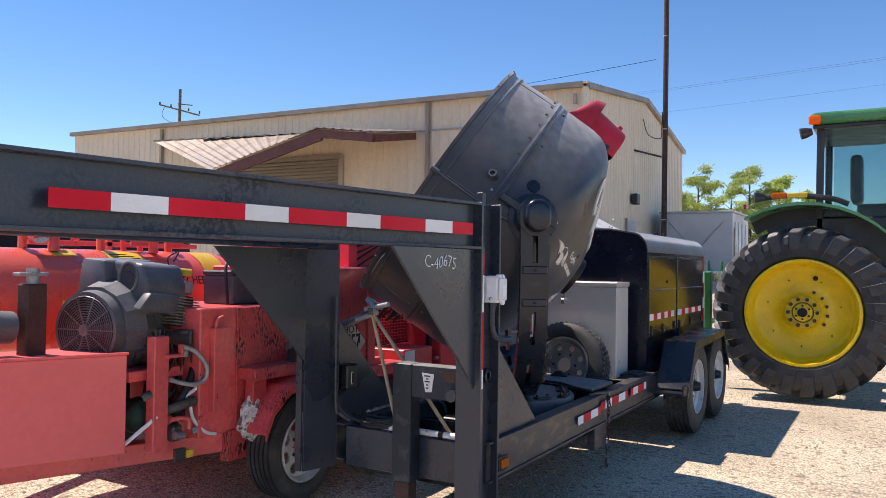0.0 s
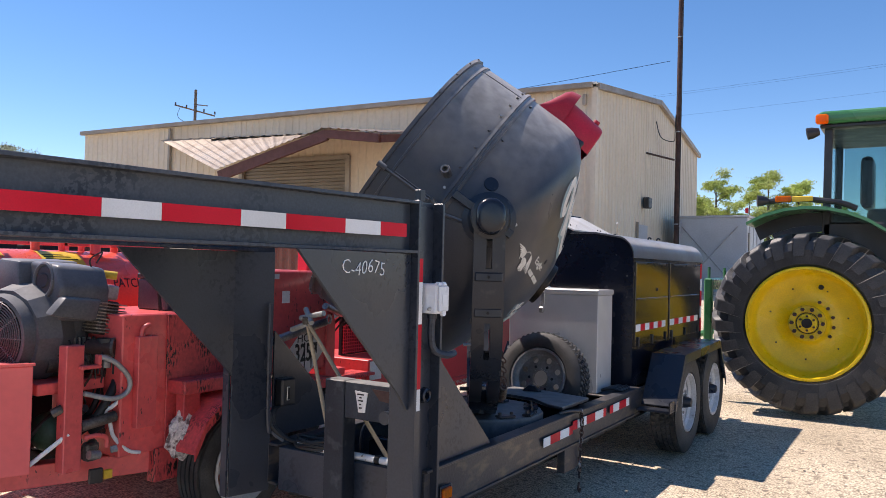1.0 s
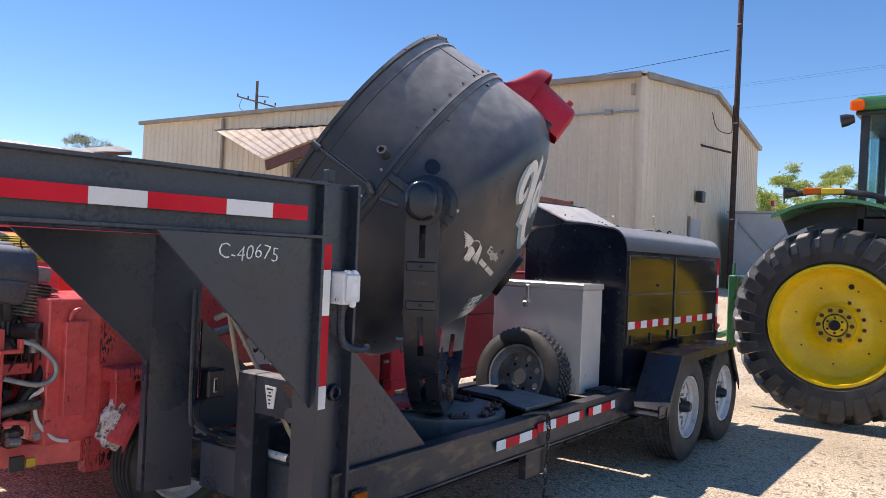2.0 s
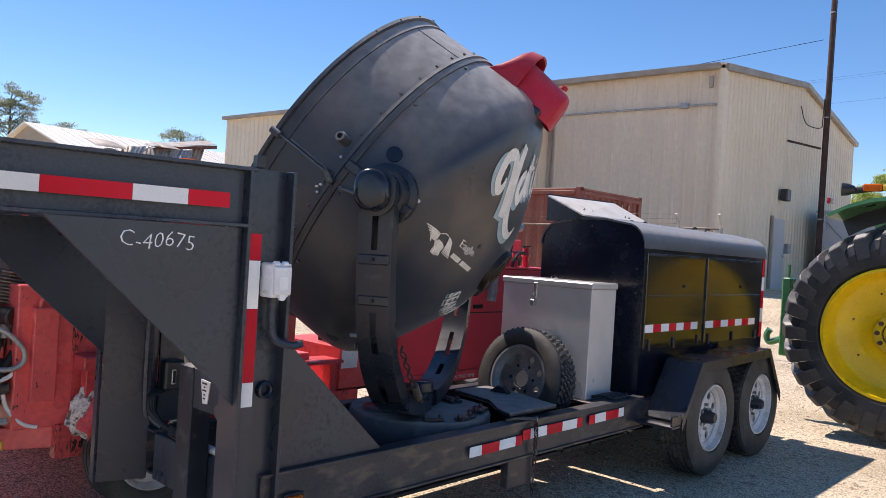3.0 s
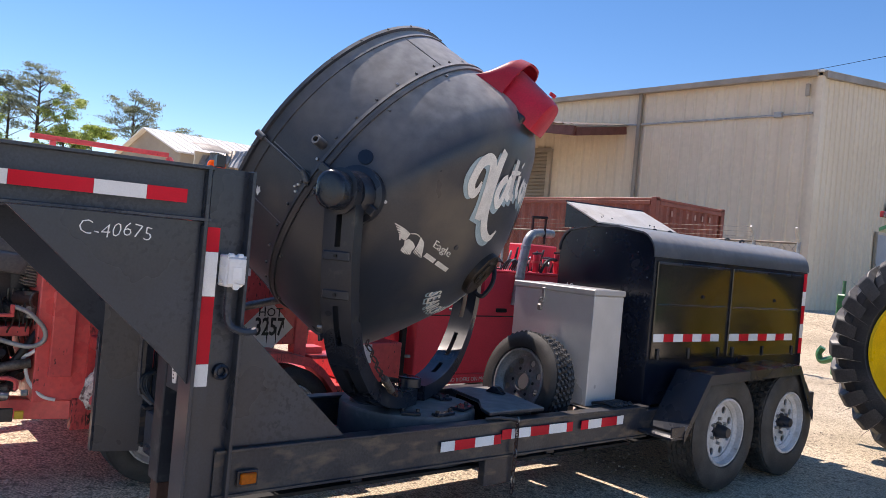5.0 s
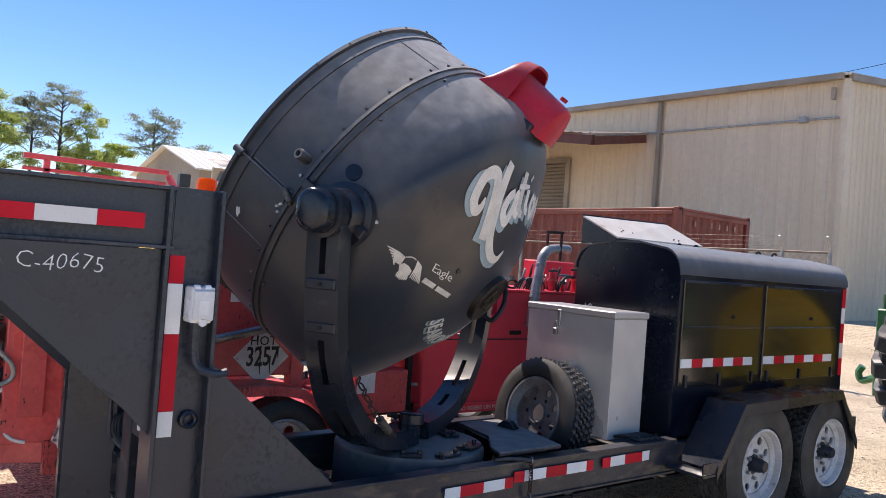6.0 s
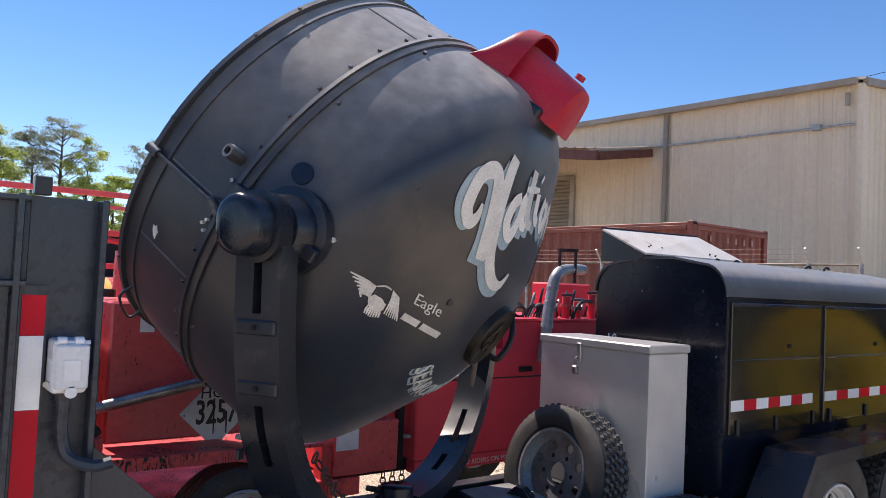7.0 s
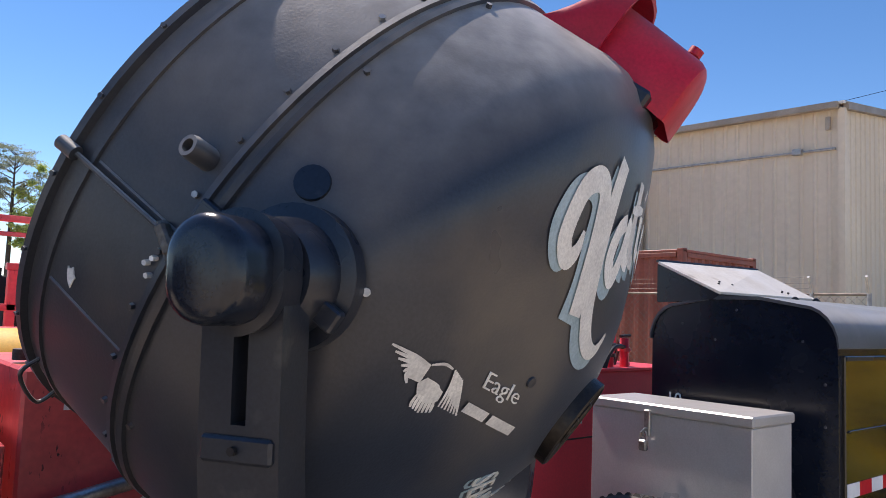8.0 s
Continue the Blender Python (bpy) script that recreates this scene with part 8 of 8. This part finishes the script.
tree("tree", (-10.6, 90.0), 10.2, 2.6, "leaf", 11, LEAFY, 0.2, 0.15)
tree("tree", (-8.0, 93.0), 9.0, 3.0, "leaf", 12, LEAFY, 0.2, 0.1)
tree("tree", (-21.5, 92.0), 9.5, 3.0, "leaf", 13, LEAFY, 0.2, 0.1)


# ---- loose items on the trailer deck ----
def deck_items():
    box_t = thing("plug_box", "small black cable box with hanging black cables", "box", (-2.32, 3.08, 0.60))
    part("case", box(-2.386, -2.335, 3.060, 3.150, 0.675, 0.800, 0.008), "plastic", box_t, "black plastic case")
    part("socket", box(-2.334, -2.328, 3.085, 3.105, 0.70, 0.765, 0.003), "steel", box_t)
    part("socket_hole", box(-2.3275, -2.3265, 3.089, 3.101, 0.706, 0.759), "dark", box_t)
    for k in range(3):
        part("cable", tube([(-2.36, 3.08, 0.676), (-2.34, 3.02 - 0.01 * k, 0.66), (-2.325, 3.01 - 0.01 * k, 0.60), (-2.26, 3.03, 0.545), (-2.12 + 0.04 * k, 3.04, 0.524)], 0.009, 7), "hose", box_t, "", True)
    pipe = thing("deck_pipe", "worn white pipe lying across the front of the deck", "pipe", (-1.85, 3.03, 0.55))
    part("tube", rod((-2.20, 3.030, 0.528), (-1.59, 3.030, 0.528), 0.0155, 14), "placard", pipe, "", True)
    part("clamp", lathe([(-0.012, 0.016), (0.012, 0.016), (0.012, 0.020), (-0.012, 0.020)], 16, closed=True), "dark", pipe, "", True, along((1, 0, 0), (-1.76, 3.030, 0.528)))
    crate = thing("vent_crate", "black perforated crate on the trailer floor", "crate", (-1.80, 3.5, 0.30))
    part("body", box(-1.93, -1.63, 3.32, 3.62, 0.301, 0.545, 0.006), "plastic", crate, "black perforated crate")
    for i in range(9):
        for j in range(3):
            part("perforation", box(-1.915 + i * 0.031, -1.898 + i * 0.031, 3.317, 3.3205, 0.47 + j * 0.022, 0.484 + j * 0.022), "dark", crate)
    part("white_edge", box(-1.94, -1.62, 3.30, 3.312, 0.40, 0.42, 0.002), "white", crate)
    for k in range(6):
        part("top_slot", box(-1.92, -1.64, 3.34 + k * 0.045, 3.358 + k * 0.045, 0.545, 0.548), "dark", crate)
    rods = thing("pole_stand", "two-legged stand of tan poles with grey cross arms", "stand", (-1.9, 3.04, 0.513))
    top = (-2.150, 3.005, 1.080)
    part("leg", rod(top, (-2.005, 3.028, 0.520), 0.009, 10), "pole_tan", rods, "", True)
    part("leg", rod(top, (-1.725, 3.062, 0.520), 0.009, 10), "pole_tan", rods, "", True)
    part("foot_pin", rod((-2.02, 3.028, 0.5165), (-1.71, 3.062, 0.5165), 0.004, 8), "rust", rods, "", True)
    for a, b in (((-2.20, 3.02, 1.09), (-2.05, 3.0, 1.12)), ((-2.19, 3.04, 1.13), (-2.11, 2.99, 1.075)), ((-2.26, 3.03, 1.035), (-2.14, 3.0, 1.07))):
        part("arm", rod(a, b, 0.012, 10), "galv", rods, "", True)
    part("clamp", box(-2.165, -2.135, 2.985, 3.025, 1.065, 1.10, 0.006), "cast", rods)
    coil = thing("cable_coil", "tangle of black cable on the front crossbeam", "cable", (-2.12, 3.04, 0.513))
    random.seed(5)
    for k in range(5):
        pts = [(-2.12 + 0.09 * math.cos(a + k) * (1 + 0.2 * random.random()), 3.04 + 0.03 * math.sin(a + k), 0.522 + 0.008 * k + 0.012 * random.random()) for a in np.linspace(0, 5.5, 8)]
        part("loop", tube(pts, 0.008, 6), "hose", coil, "", True)
    handle = thing("grab_rail", "bent black rod on the trailer floor", "rail", (-2.1, 3.7, 0.3))
    part("bar", tube([(-2.25, 3.55, 0.31), (-2.24, 3.56, 0.52), (-2.15, 3.70, 0.53), (-2.13, 3.72, 0.31)], 0.010, 8), "black", handle, "", True)
    bk = thing("strap_bundle", "black strap bundle beside the tool box", "strap", (-1.60, 5.5, 0.53))
    for k in range(4):
        part("strap", tube([(-1.66, 5.38 + 0.05 * k, 0.535), (-1.60, 5.40 + 0.05 * k, 0.55), (-1.54, 5.44 + 0.05 * k, 0.537), (-1.57, 5.50 + 0.04 * k, 0.545)], 0.010, 6), "plastic", bk, "", True)

deck_items()

# ---- loose stones on the yard ----
def stones():
    rng = random.Random(21)
    verts, faces = [], []
    for k in range(26000):
        r = 0.6 + 11 * rng.random() ** 0.75
        a = rng.uniform(0, 2 * math.pi)
        x, y = -0.6 + r * math.cos(a), 5.5 + r * math.sin(a)
        if x < -4.5:
            continue
        s = 0.0035 + 0.008 * rng.random() ** 3
        z = rise(x, y) - 0.012 + 0.02 * noise.noise(Vector((x * 0.9, y * 0.9, 0)))
        b = len(verts)
        h = s * rng.uniform(0.5, 0.9)
        ang = rng.uniform(0, 6)
        for q in range(5):
            t = ang + q * 2 * math.pi / 5
            verts.append((x + s * math.cos(t) * rng.uniform(0.7, 1.2), y + s * math.sin(t) * rng.uniform(0.7, 1.2), z))
        for q in range(5):
            t = ang + q * 2 * math.pi / 5
            verts.append((x + 0.55 * s * math.cos(t), y + 0.55 * s * math.sin(t), z + h * rng.uniform(0.7, 1.1)))
        for q in range(5):
            faces.append((b + q, b + (q + 1) % 5, b + 5 + (q + 1) % 5, b + 5 + q))
        faces.append((b + 5, b + 6, b + 7, b + 8, b + 9))
    me = bpy.data.meshes.new("gravel_stones")
    me.from_pydata(verts, [], faces)
    me.materials.append(M["stone"])
    tagged(new("gravel_stones", me), "loose pale gravel stones strewn over the yard", "gravel", kind="stuff")

stones()
